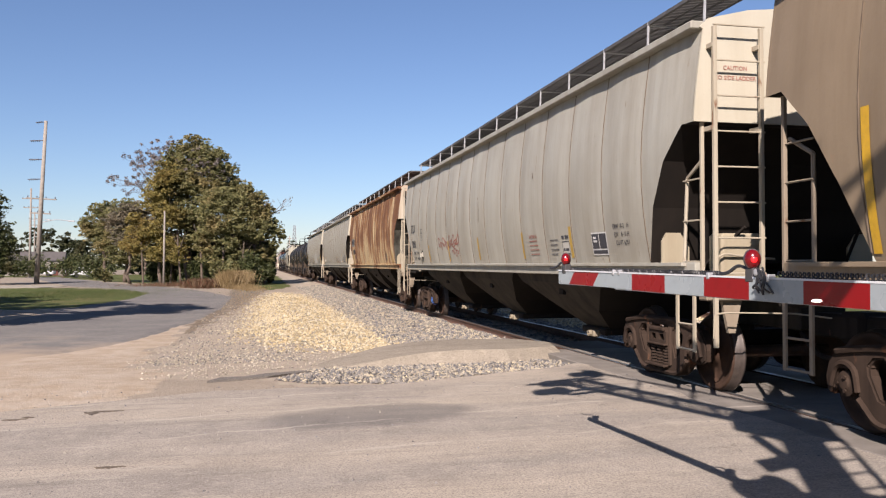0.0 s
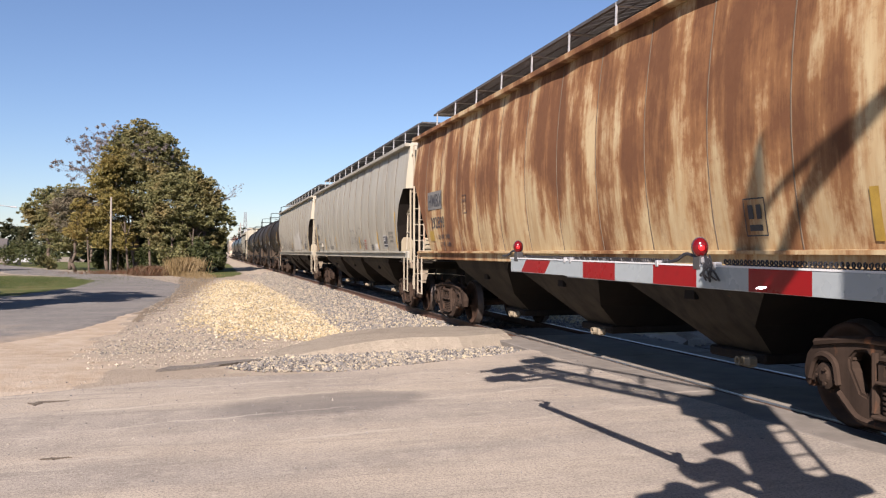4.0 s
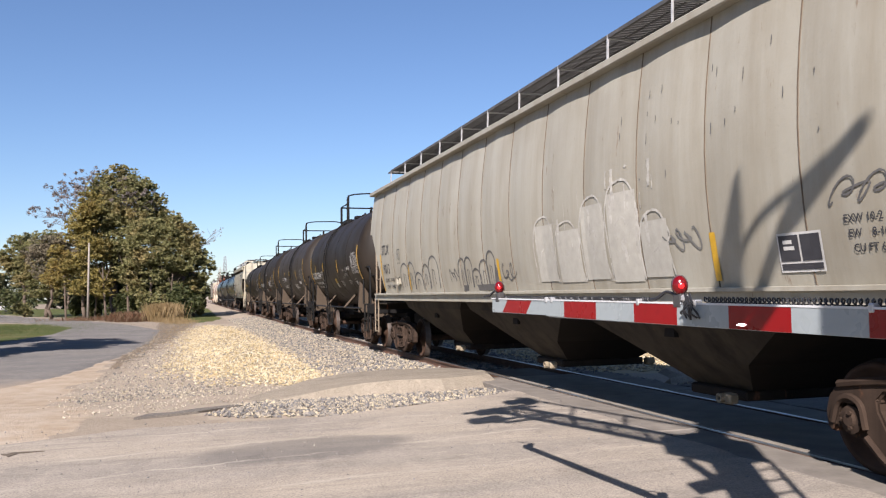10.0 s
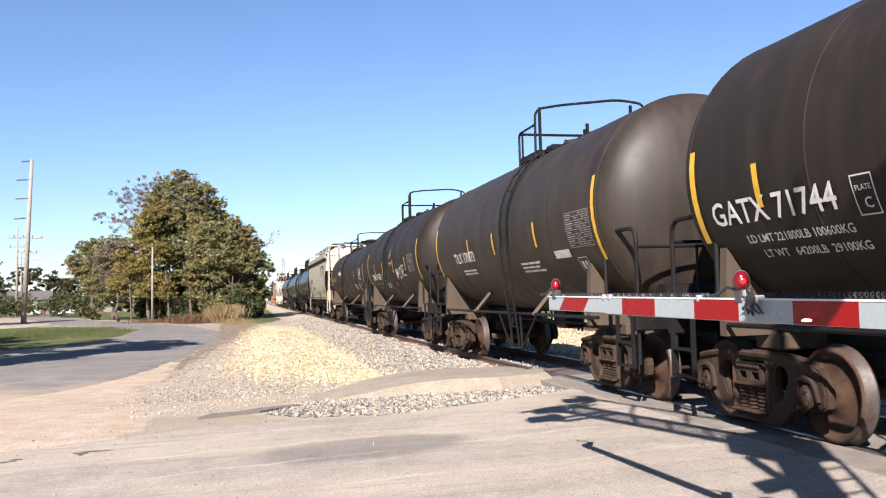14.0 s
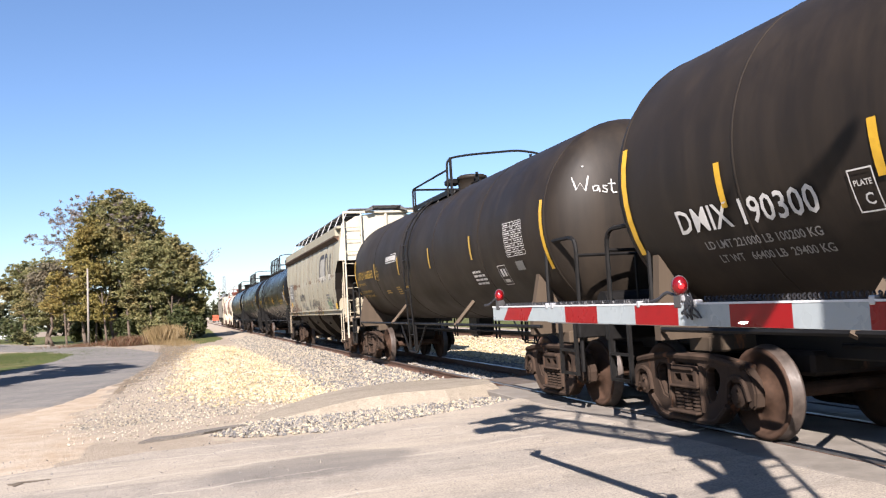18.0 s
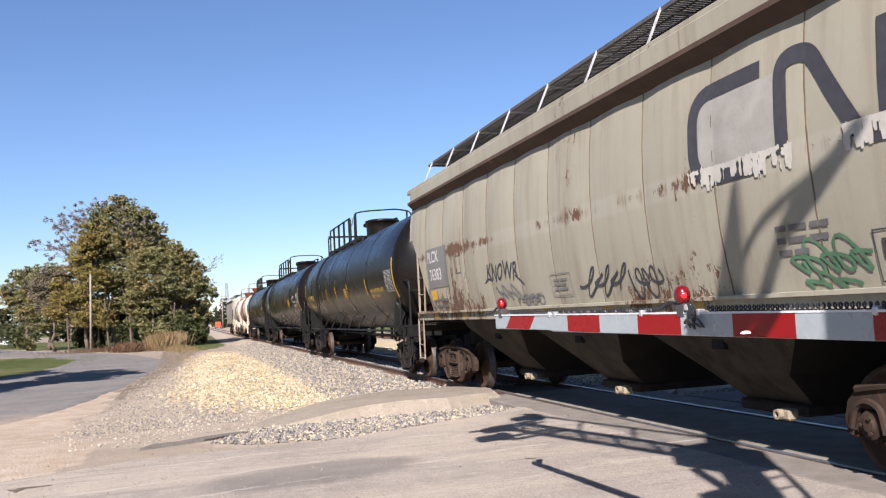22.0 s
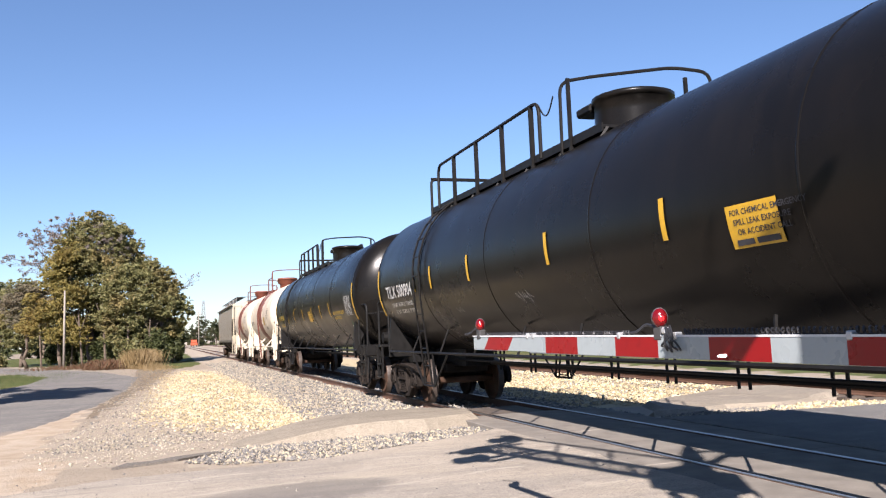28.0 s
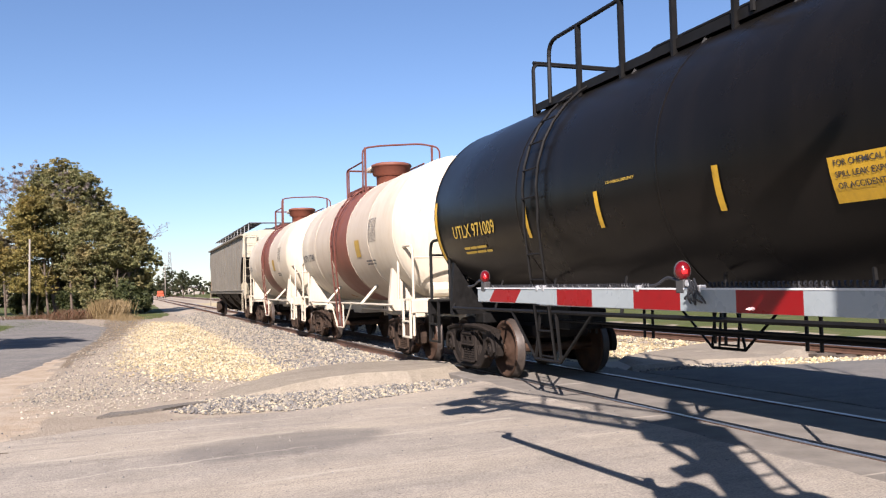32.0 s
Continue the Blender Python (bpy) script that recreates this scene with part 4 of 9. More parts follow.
def gate():
    g = tagged(new("crossing_gate_arm"), "lowered red and white striped crossing gate arm with red lamps", "crossing gate")
    tip, joint, butt = 6.055, 5.137, -0.3
    top = lambda v: 1.4755 + 0.0087 * (v - 5.8)
    low = lambda v: float(np.interp(v, [0, 2.88, 4.44, 5.8], [1.315, 1.335, 1.351, 1.369]))
    bm = bmesh.new()
    plate(bm, [(butt, low(butt) - 0.006), (joint - 0.02, low(joint) - 0.006), (joint - 0.02, top(joint) - 0.004), (butt, top(butt) - 0.004)], (0, 1, 0), (0, 0, 1), (GATE_X - 0.012, 0, 0), (0.028, 0, 0), 1.0)
    bmesh.ops.recalc_face_normals(bm, faces=bm.faces)
    part("arm_core", bm, M["galv"], g, "aluminium arm behind the bands")
    # slimmer end piece, its white rim showing round the bands
    bm = bmesh.new()
    plate(bm, [(joint - 0.05, low(joint) + 0.004), (tip, low(tip) + 0.002), (tip, top(tip)), (joint - 0.05, top(joint))], (0, 1, 0), (0, 0, 1), (GATE_X - 0.010, 0, 0), (0.012, 0, 0), 1.0)
    bmesh.ops.recalc_face_normals(bm, faces=bm.faces)
    part("end_piece", bm, M["gate_rim"], g, "slim white end piece of the arm")
    for a, b in ((tip, joint), (joint, butt)):
        bm = bmesh.new()
        plate(bm, [(b, top(b) - 0.007), (a, top(a) - 0.007), (a, top(a) + 0.002), (b, top(b) + 0.002)], (0, 1, 0), (0, 0, 1), (GATE_X - 0.021, 0, 0), (0.006, 0, 0), 1.0)
        bmesh.ops.recalc_face_normals(bm, faces=bm.faces)
        part("top_rim", bm, M["gate_rim"], g)
    edges = [tip, 5.761, 5.357, joint, 4.886, 4.489, 4.083, 3.693, 3.300, 2.906, 2.513, 2.12, 1.73, 1.34, 0.95, 0.56, 0.17]
    kinds = "wrwwrwrwrwrwrwrw"
    for i, (a, b, kind) in enumerate(zip(edges, edges[1:], kinds)):
        lean_a, lean_b = (0.095 if 1 <= i <= 2 else 0), (0.095 if i <= 1 else 0)
        inset = 0.007 if i < 3 else 0.002
        a1 = a - (0.008 if i == 0 else 0)
        bm = bmesh.new()
        plate(bm, [(a1, top(a) - 0.008), (b, top(b) - 0.008), (b + lean_b, low(b) + inset), (a1 + lean_a, low(a) + inset)], (0, 1, 0), (0, 0, 1), (GATE_X - (0.016 if i < 3 else 0.0185), 0, 0), (0.004, 0, 0), 1.0)
        bmesh.ops.recalc_face_normals(bm, faces=bm.faces)
        part("red_band" if kind == "r" else "white_band", bm, M["gate_red" if kind == "r" else "gate_white"], g)
    for v in (5.14, 5.06, 4.045, 3.55, 2.5, 1.4):
        bm = bmesh.new()
        box(bm, GATE_X - 0.024, v - 0.014, top(v) - 0.02, GATE_X + 0.02, v + 0.014, top(v) + 0.016, 0.005)
        part("clamp", bm, M["galv"], g)
    # lamps on the top edge: a domed lens in a dark housing, with a lit centre
    for v, r, h in ((5.946, 0.036, 0.048), (3.69, 0.041, 0.052), (1.5, 0.041, 0.052)):
        zc = top(v) + 0.035 + h
        bm = bmesh.new()
        box(bm, GATE_X - 0.022, v - 0.035, top(v) - 0.028, GATE_X + 0.03, v + 0.035, top(v) + 0.045, 0.008)
        base = part("lamp_bracket", bm, M["lamp_case"], g)
        turn = Matrix.Translation((GATE_X, v, zc)) @ pose(0, 0, 0, 90, 0, -32)
        flat = Matrix.Diagonal((1, h / r, 1, 1))
        bm = bmesh.new()
        lathe(bm, [(0, -0.035), (r * 0.8, -0.03), (r * 1.02, -0.012), (r * 1.02, 0.006), (r * 0.96, 0.010), (0, 0.010)], 20, turn @ flat)
        part("lamp_housing", bm, M["lamp_case"], g, "dark lamp housing", True)
        bm = bmesh.new()
        lathe(bm, [(r * 0.94, 0.008), (r * 0.90, 0.022), (r * 0.7, 0.036), (r * 0.4, 0.044), (0, 0.046)], 20, turn @ flat)
        part("lamp", bm, M["lamp_red"], g, "red gate lamp lens", True)
        bm = bmesh.new()
        lathe(bm, [(r * 0.40, 0.043), (r * 0.25, 0.0465), (0, 0.0475)], 14, turn @ Matrix.Translation((0.004, -0.002, 0)))
        part("lamp_glow", bm, M["lamp_hot"], g, "lit centre of the lamp", True)
        bm = bmesh.new()
        pipe(bm, arc_pts([(GATE_X + 0.02, v + 0.03, top(v) + 0.03), (GATE_X + 0.03, v + 0.16, top(v) + 0.06), (GATE_X + 0.01, v + 0.22, top(v) + 0.015), (GATE_X, v + 0.3, top(v) + 0.012)], 0.05), 0.009)
        part("lamp_wire", bm, M["wire"], g)
        # a bunch of tied cable ends hanging over the arm
        if 3 < v < 4:
            rng = np.random.default_rng(5)
            for k in range(7):
                bm = bmesh.new()
                p = [Vector((GATE_X - 0.03, v - 0.10 + 0.02 * rng.normal(), top(v) + 0.035 - 0.11 * q + 0.008 * rng.normal())) + Vector((-0.012 * math.sin(3 * q), 0.05 * rng.normal() * q, 0)) for q in (0, 0.35, 0.7, 1.0)]
                pipe(bm, arc_pts(p, 0.03), 0.005, 4)
                part("cable_end", bm, M["wire"], g)
            bm = bmesh.new()
            box(bm, GATE_X - 0.035, v - 0.09, top(v) + 0.005, GATE_X - 0.005, v - 0.05, top(v) + 0.04, 0.008)
            part("cable_clip", bm, M["galv"], g)
    # a small glossy tab added to make the glint, turned to reflect the sun
    n = Vector((-0.533, -0.798, 0.33)).normalized()
    u = n.cross(Vector((0, 0, 1))).normalized()
    v = n.cross(u)
    bm = bmesh.new()
    plate(bm, [(-0.024, -0.004), (-0.010, -0.008), (0.014, -0.007), (0.025, 0.002), (0.008, 0.006), (-0.016, 0.005)], u, v, Vector((GATE_X - 0.036, 3.19, 1.361)), -n, 0.002)
    bmesh.ops.recalc_face_normals(bm, faces=bm.faces)
    part("glint_tab", bm, M["gate_gloss"], g, "small glossy tab added to make the sun's glint on the red band")
    # coiled cable along the top, wider towards the mast
    for y0, y1, n, r0, r1 in ((5.85, 3.95, 560, 0.007, 0.010), (3.5, 0.1, 820, 0.013, 0.018)):
        pts = []
        for i in range(n):
            q = i / n
            a = i * 0.9
            rr = r0 + (r1 - r0) * q
            v = y0 + (y1 - y0) * q
            pts.append((GATE_X + 0.004 + rr * math.cos(a), v, top(v) + 0.008 + rr * 0.6 + rr * math.sin(a)))
        bm = bmesh.new()
        pipe(bm, pts, 0.0045, 3)
        part("coiled_cable", bm, M["wire"], g, "coiled black lamp cable")
    # the arm stands a little askew to the track
    pivot = Vector((GATE_X, 3.72, 0))
    turn = Matrix.Translation(pivot) @ pose(0, 0, 0, 0, 0, 2.9) @ Matrix.Translation(-pivot)
    for o in g.children:
        o.data.transform(turn)
    return g


gate()


def signal():
    """The cantilever signal whose mast, ladder and truss throw their shadow over the road."""
    s = tagged(new("cantilever_signal"), "grey cantilever crossing signal with crossbuck, ladder and lamp heads", "railway signal")
    bx, by = 1.63, 0.95
    top = 6.6
    up = lambda z: Vector((0, 0, z))
    bm = bmesh.new()
    rod(bm, (bx, by, 0.0), (bx, by, 5.3), 0.185, 16, 0.18)
    rod(bm, (bx, by, 5.3), (bx + 0.02, by - 0.05, 6.2), 0.17, 16, 0.12)
    rod(bm, (bx + 0.02, by - 0.05, 6.2), (bx + 0.05, by - 0.14, 6.95), 0.12, 16, 0.02)
    part("mast", bm, M["galv"], s, "", True)
    bm = bmesh.new()
    box(bm, bx - 0.35, by - 0.35, 0, bx + 0.35, by + 0.35, 0.25, 0.03)
    part("base", bm, M["panel"], s)
    d, w = Vector((-0.25, 0.968, 0)), Vector((0.968, 0.25, 0))
    o = Vector((bx, by, 0))
    L = 3.5
    for z, off, r in ((5.0, -0.30, 0.06), (5.0, 0.12, 0.06), (5.75, 0.0, 0.035)):
        bm = bmesh.new()
        rod(bm, o + d * 0.1 + w * off + up(z), o + d * L + w * off + up(z - 0.03), r, 8)
        part("chord", bm, M["galv"], s)
    for i in range(6):
        a, b = o + d * (L * i / 6), o + d * (L * (i + 1) / 6)
        bm = bmesh.new()
        rod(bm, a + w * -0.30 + up(5.0), b + w * 0.12 + up(5.0), 0.028, 6)
        part("lattice_bar", bm, M["galv"], s)
    # walkway grating between the lower chords
    bm = bmesh.new()
    for i in range(70):
        a = o + d * (0.2 + 3.2 * i / 70)
        rod(bm, a + w * -0.28 + up(5.03), a + w * 0.10 + up(5.03), 0.009, 4)
    for k in range(7):
        rod(bm, o + d * 0.2 + w * (-0.24 + 0.05 * k) + up(5.03), o + d * 3.4 + w * (-0.24 + 0.05 * k) + up(5.03), 0.006, 4)
    part("walkway", bm, M["grate"], s, "steel grating walkway on the truss")
    for i in range(3):
        p = o + d * (1.3 + 0.95 * i) + w * 0.02
        bm = bmesh.new()
        rod(bm, p + up(5.0), p + up(5.75), 0.028, 6)
        part("rail_post", bm, M["galv"], s)
    # wide backing where the truss meets the mast
    bm = bmesh.new()
    box(bm, -0.30, -0.30, 4.55, 0.24, 0.5, 5.25, 0.04, Matrix.Translation(o) @ pose(0, 0, 0, 0, 0, 14.5))
    part("truss_bracket", bm, M["galv"], s)
    # slanting braces behind the mast head
    bm = bmesh.new()
    pipe(bm, [Vector((bx, by - 0.15, 5.75)), Vector((bx, by - 0.45, 6.0)), Vector((bx, by - 0.85, 6.6)), Vector((bx, by - 1.62, 7.12))], 0.065, 8)
    rod(bm, (bx, by - 0.95, 6.67), (bx, by - 1.62, 7.12), 0.10, 8, 0.075)
    part("brace", bm, M["galv"], s)
    bm = bmesh.new()
    pipe(bm, arc_pts([Vector((bx, by - 0.05, 6.15)), Vector((bx, by - 0.45, 6.62)), Vector((bx, by - 0.85, 6.80)), Vector((bx, by - 1.3, 6.98))], 0.3), 0.04, 8)
    part("brace", bm, M["galv"], s)
    # lamp heads at the outer end and on the mast
    heads = [(o + d * (L - 0.35) - w * 0.35, 4.6, 104, 0.2), (o + d * (L - 0.12) - w * 0.2, 4.9, 104, 0.2), (o + d * (L + 0.05) + w * 0.3, 5.3, 104, 0.24),
             (Vector((1.33, 1.12, 0)), 3.27, 100, 0.19), (Vector((0.78, 0.72, 0)), 3.13, 100, 0.24), (o - d * 0.45, 2.9, 100, 0.27), (o - d * 0.3, 3.15, -80, 0.27)]
    for p, z, a, r in heads:
        bm = bmesh.new()
        lathe(bm, [(0, -0.02), (r, -0.02), (r, 0.0), (0.15, 0.02), (0.15, 0.3), (0.14, 0.3), (0.14, 0.03), (0, 0.03)], 20, Matrix.Translation(p + up(z)) @ pose(0, 0, 0, 90, 0, a + 180))
        part("lamp_head", bm, M["black_steel"], s, "black round lamp backing with hood")
    for a, b in (((bx, by, 2.9), (1.33, 1.12, 3.25)), ((bx, by, 3.3), (0.78, 0.72, 3.2)), ((bx, by, 2.9), o - d * 0.5 + up(2.9))):
        bm = bmesh.new()
        rod(bm, a, b, 0.045, 8)
        part("lamp_crossarm", bm, M["galv"], s)
    bm = bmesh.new()
    rod(bm, o + d * (L - 0.1) - w * 0.75 + up(4.95), o + d * (L - 0.1) + w * 0.4 + up(4.95), 0.045, 8)
    part("lamp_crossarm", bm, M["galv"], s)
    for k, z in ((-0.5, 4.75), (-0.15, 4.6), (0.15, 5.1)):
        bm = bmesh.new()
        rod(bm, o + d * (L - 0.3 + k) - w * 0.55 + up(z), o + d * (L - 0.2 + k) + w * 0.3 + up(z), 0.05, 8)
        part("lamp_crossarm", bm, M["galv"], s)
    for a in (45, -45):
        bm = bmesh.new()
        box(bm, -0.61, -0.01, -0.115, 0.61, 0.01, 0.115, 0.0, Matrix.Translation((bx - 0.22 - 0.0003 * a, by, 3.92)) @ pose(0, 0, 0, 0, 0, 90) @ pose(0, 0, 0, 0, a, 0))
        part("crossbuck_board", bm, M["gate_white"], s, "white crossbuck board")
    bm = bmesh.new()
    q = o + w * 0.47
    rod(bm, q + up(0.3), q + up(4.35), 0.03, 6)
    for i in range(13):
        rod(bm, o + w * 0.1 + up(0.5 + 0.3 * i), q + up(0.5 + 0.3 * i), 0.018, 5)
    part("ladder", bm, M["galv"], s)
    bm = bmesh.new()
    box(bm, bx + 0.2, by - 0.35, 0.9, bx + 0.78, by + 0.25, 1.65, 0.03)
    part("gate_mechanism", bm, M["galv"], s, "grey gate mechanism case")


signal()


# ---- trees and the far side ----
def leaves(rng, centre, radii, n, size, shell=0.55):
    """Small bent leaf sprays filling an ellipsoid unevenly: vertices and faces."""
    u = rng.normal(0, 1, (n, 3))
    u /= np.linalg.norm(u, axis=1)[:, None]
    r = shell + (1 - shell) * rng.uniform(0, 1, n) ** 0.6
    p = np.asarray(centre) + u * r[:, None] * np.asarray(radii)
    s = rng.uniform(size * 0.6, size * 1.5, n)
    a = rng.normal(0, 1, (n, 3))
    a[:, 2] *= 0.6
    a /= np.linalg.norm(a, axis=1)[:, None]
    b = np.cross(a, rng.normal(0, 1, (n, 3)))
    b /= np.linalg.norm(b, axis=1)[:, None]
    c = np.cross(a, b) * 0.25
    w = rng.uniform(0.35, 0.6, n)
    v = np.stack([p - a * s[:, None], p + b * (s * w)[:, None] + c * s[:, None], p + a * s[:, None], p - b * (s * w)[:, None] + c * s[:, None]], 1)
    return v.reshape(-1, 3)


def tree(name, x, y, clumps, trunk_h, trunk_r, material, label, n_leaf, size, seed, limbs=5, z=None):
    """A trunk with limbs that reach into a crown of many leaf clumps, each (dx, dy, z, rx, ry, rz)."""
    rng = np.random.default_rng(seed)
    z = float(ground_z(x, y)) - 0.05 if z is None else z
    t = tagged(new(name), label, "tree")
    t.matrix_basis = pose(x, y, z)
    bm = bmesh.new()
    p, r = Vector((0, 0, 0)), trunk_r
    for i in range(4):
        q = Vector((rng.normal(0, 0.12), rng.normal(0, 0.12), trunk_h * (i + 1) / 4))
        rod(bm, p, q, r, 8, r * 0.85)
        p, r = q, r * 0.85
    part("trunk", bm, M["bark"], t, "", True)
    for k in range(min(limbs, len(clumps))):
        c = clumps[k]
        bm = bmesh.new()
        a = Vector((0, 0, trunk_h * (0.55 + 0.4 * rng.uniform())))
        e = Vector((c[0], c[1], c[2] + c[5] * 0.4))
        mid = a.lerp(e, 0.5) + Vector((0, 0, 0.35))
        rod(bm, a, mid, trunk_r * 0.5, 6, trunk_r * 0.32)
        rod(bm, mid, e, trunk_r * 0.32, 6, trunk_r * 0.1)
        for _ in range(5):
            f = mid.lerp(e, rng.uniform(0, 1))
            rod(bm, f, f + Vector((rng.normal(0, c[3] * 0.5), rng.normal(0, c[4] * 0.5), abs(rng.normal(0, c[5] * 0.6)))), trunk_r * 0.13, 4, 0.01)
        part("limb", bm, M["bark"], t, "", True)
    vs = []
    vol = [max(0.2, c[3] * c[4] * c[5]) ** 0.67 for c in clumps]
    for c, vv in zip(clumps, vol):
        m = int(n_leaf * vv / sum(vol))
        sub = max(6, int(m / 26))
        for _ in range(sub):
            u = rng.normal(0, 1, 3)
            u /= np.linalg.norm(u)
            k = rng.uniform(0.15, 1.18) ** 0.8
            cc = np.array(c[:3]) + u * np.array(c[3:]) * k
            rr = np.array(c[3:]) * rng.uniform(0.10, 0.34) * np.array((1.2, 1.2, 0.8))
            vs.append(leaves(rng, cc, rr, max(5, m // sub), size, 0.0))
    v = np.concatenate(vs)
    me = bpy.data.meshes.new("crown")
    me.from_pydata(v, [], np.arange(len(v)).reshape(-1, 4))
    me.update()
    linked("crown", me, M[material], t)
    return t


def clump_ring(rng, n, rx, ry, z0, z1, r):
    out = []
    for i in range(n):
        a = rng.uniform(0, 6.28)
        z = rng.uniform(z0, z1)
        k = math.sin(math.pi * min(0.95, max(0.1, (z - z0 + 1) / (z1 - z0 + 1.6)))) ** 0.6
        rr = r * rng.uniform(0.7, 1.25)
        out.append((rx * k * math.cos(a) * rng.uniform(0.4, 1), ry * k * math.sin(a) * rng.uniform(0.4, 1), z, rr, rr, rr * 0.85))
    return out


def twig_tree(name, x, y, height, reach, material, label, n_leaf, seed, lean=(0, 0)):
    """A thin tree that has lost most of its leaves: forked branches down to fine twigs."""
    rng = np.random.default_rng(seed)
    t = tagged(new(name), label, "tree")
    t.matrix_basis = pose(x, y, float(ground_z(x, y)) - 0.05)
    wood, tips = bmesh.new(), []

    def grow(p, d, length, r, depth):
        bend = Vector((rng.normal(0, 0.16), rng.normal(0, 0.16), rng.normal(0.04, 0.1)))
        m = p + d * length * 0.5
        d2 = (d + bend).normalized()
        q = m + d2 * length * 0.5
        rod(wood, p, m, r, 5 if depth < 2 else 3, r * 0.85)
        rod(wood, m, q, r * 0.85, 5 if depth < 2 else 3, r * 0.6)
        if depth >= 5:
            tips.append(q)
            return
        for k in range(3 if depth < 3 else 4):
            side = Vector((rng.normal(0, 1), rng.normal(0, 0.7), rng.normal(0.05, 0.5)))
            grow(m.lerp(q, rng.uniform(0.1, 1.0)), (d2 + side * (0.42 + 0.07 * depth)).normalized(), length * rng.uniform(0.55, 0.8), max(r * 0.55, 0.012), depth + 1)

    for k in range(3):
        a = Vector((lean[0] + (k - 1) * 0.16 * reach, lean[1] + rng.normal(0, 0.1), 1)).normalized()
        grow(Vector((0, 0, 0)) + a * 0.02 * k, a, height * (0.40 - 0.04 * k), 0.13 - 0.02 * k, 1)
    part("bough", wood, M["twig"], t, "grey twigs with few leaves left")
    v = []
    pick = rng.integers(0, len(tips), n_leaf)
    for i in pick:
        v.append(leaves(rng, tuple(tips[i]), (0.25, 0.25, 0.2), 1, 0.09, 0.0))
    v = np.concatenate(v)
    me = bpy.data.meshes.new("crown")
    me.from_pydata(v, [], np.arange(len(v)).reshape(-1, 4))
    me.update()
    linked("crown", me, M[material], t)


tree("tall_tree", -6.3, 82, [(-1.0, 0, 11.2, 2.0, 2, 1.6), (0.5, 0, 12.4, 1.7, 2, 1.3), (1.7, 0, 11.6, 1.4, 2, 1.2), (2.4, 0, 10.2, 1.2, 2, 1.3), (-1.6, -0.5, 9.2, 1.8, 2, 1.7), (0.4, -1, 9.2, 1.8, 2, 1.5), (2.0, -1, 8.0, 1.5, 2, 1.4), (-1.2, -1, 6.4, 1.8, 2, 1.5), (0.8, 0.5, 5.6, 1.8, 2, 1.4), (0.4, -0.5, 13.6, 0.8, 0.8, 0.5), (-0.9, 0, 13.0, 0.8, 0.8, 0.5), (2.7, 0, 12.3, 1.0, 0.9, 0.8), (3.4, 0, 10.8, 1.0, 0.9, 0.9), (4.0, 0, 9.4, 0.9, 0.9, 0.8), (3.2, 0, 9.2, 0.9, 0.9, 0.9), (3.6, 0, 8.2, 0.9, 0.9, 0.8), (-2.6, -0.5, 7.6, 1.0, 1.0, 1.0), (-1.8, -1, 4.4, 1.3, 1.0, 1.0), (0.3, -1, 4.0, 1.2, 1.0, 0.8)],
     6.5, 0.28, "leaf", "tall broadleaf tree turning olive and yellow in autumn", 44000, 0.118, 21, 8)
tree("yellowing_tree", -8.7, 80, [(0.2, 0, 9.8, 1.3, 1.6, 1.4), (-0.3, 0, 8.0, 1.5, 1.6, 1.3), (0.6, -0.4, 6.4, 1.6, 1.8, 1.3), (-1.4, 0, 4.8, 1.6, 1.8, 1.2), (0.8, 0.2, 3.8, 1.5, 1.6, 1.1), (-2.4, -0.3, 3.6, 1.0, 1.2, 0.9), (-0.4, -0.6, 2.9, 1.1, 1.0, 0.7), (1.4, -0.6, 2.6, 1.0, 1.0, 0.7), (-2.1, -0.5, 6.0, 0.8, 0.9, 0.7)],
     4.5, 0.18, "leaf_yellow", "smaller tree with yellowing leaves", 24000, 0.108, 22, 6)
tree("broad_tree", -2.0, 79, [(-1.4, 0, 7.7, 1.7, 2, 1.3), (0.4, 0, 7.6, 1.6, 2, 1.2), (1.8, 0, 6.6, 1.2, 1.6, 1.1), (2.6, 0, 5.4, 1.0, 1.6, 1.0), (3.4, 0, 4.9, 0.8, 1.0, 0.7), (4.1, 0, 4.5, 0.45, 0.8, 0.4), (3.3, 0, 3.8, 0.6, 1, 0.5), (0.0, -0.8, 5.6, 1.5, 2, 1.2), (-1.9, -0.6, 5.3, 1.4, 1.8, 1.2), (-3.0, -0.6, 6.6, 1.1, 1.2, 0.9), (1.5, -0.8, 4.6, 1.1, 1.0, 0.9), (-0.8, -1, 3.8, 1.2, 1, 0.8), (0.9, 0, 8.7, 0.7, 0.9, 0.5), (-3.4, -0.4, 4.2, 0.9, 1.0, 0.9), (1.6, 0, 8.0, 1.0, 1.0, 0.9), (0.3, 0, 8.8, 1.0, 1.0, 0.8), (2.7, 0, 6.9, 0.8, 1.0, 0.7), (2.4, 0.2, 3.0, 1.0, 1.0, 0.8), (0.2, -0.6, 2.9, 1.1, 1.0, 0.8), (-2.4, -0.6, 2.7, 1.1, 1.0, 0.8)],
     4.0, 0.24, "leaf", "broad green tree leaning towards the track", 44000, 0.112, 23, 9)
twig_tree("bare_tree", -6.7, 83.5, 16.0, 0.45, "leaf_mauve", "tall thin tree almost bare of leaves", 12000, 24, (-0.07, 0))
twig_tree("bare_tree", -0.3, 84, 10.2, 0.35, "leaf_grey", "tall thin tree almost bare of leaves", 700, 124, (0.04, 0))
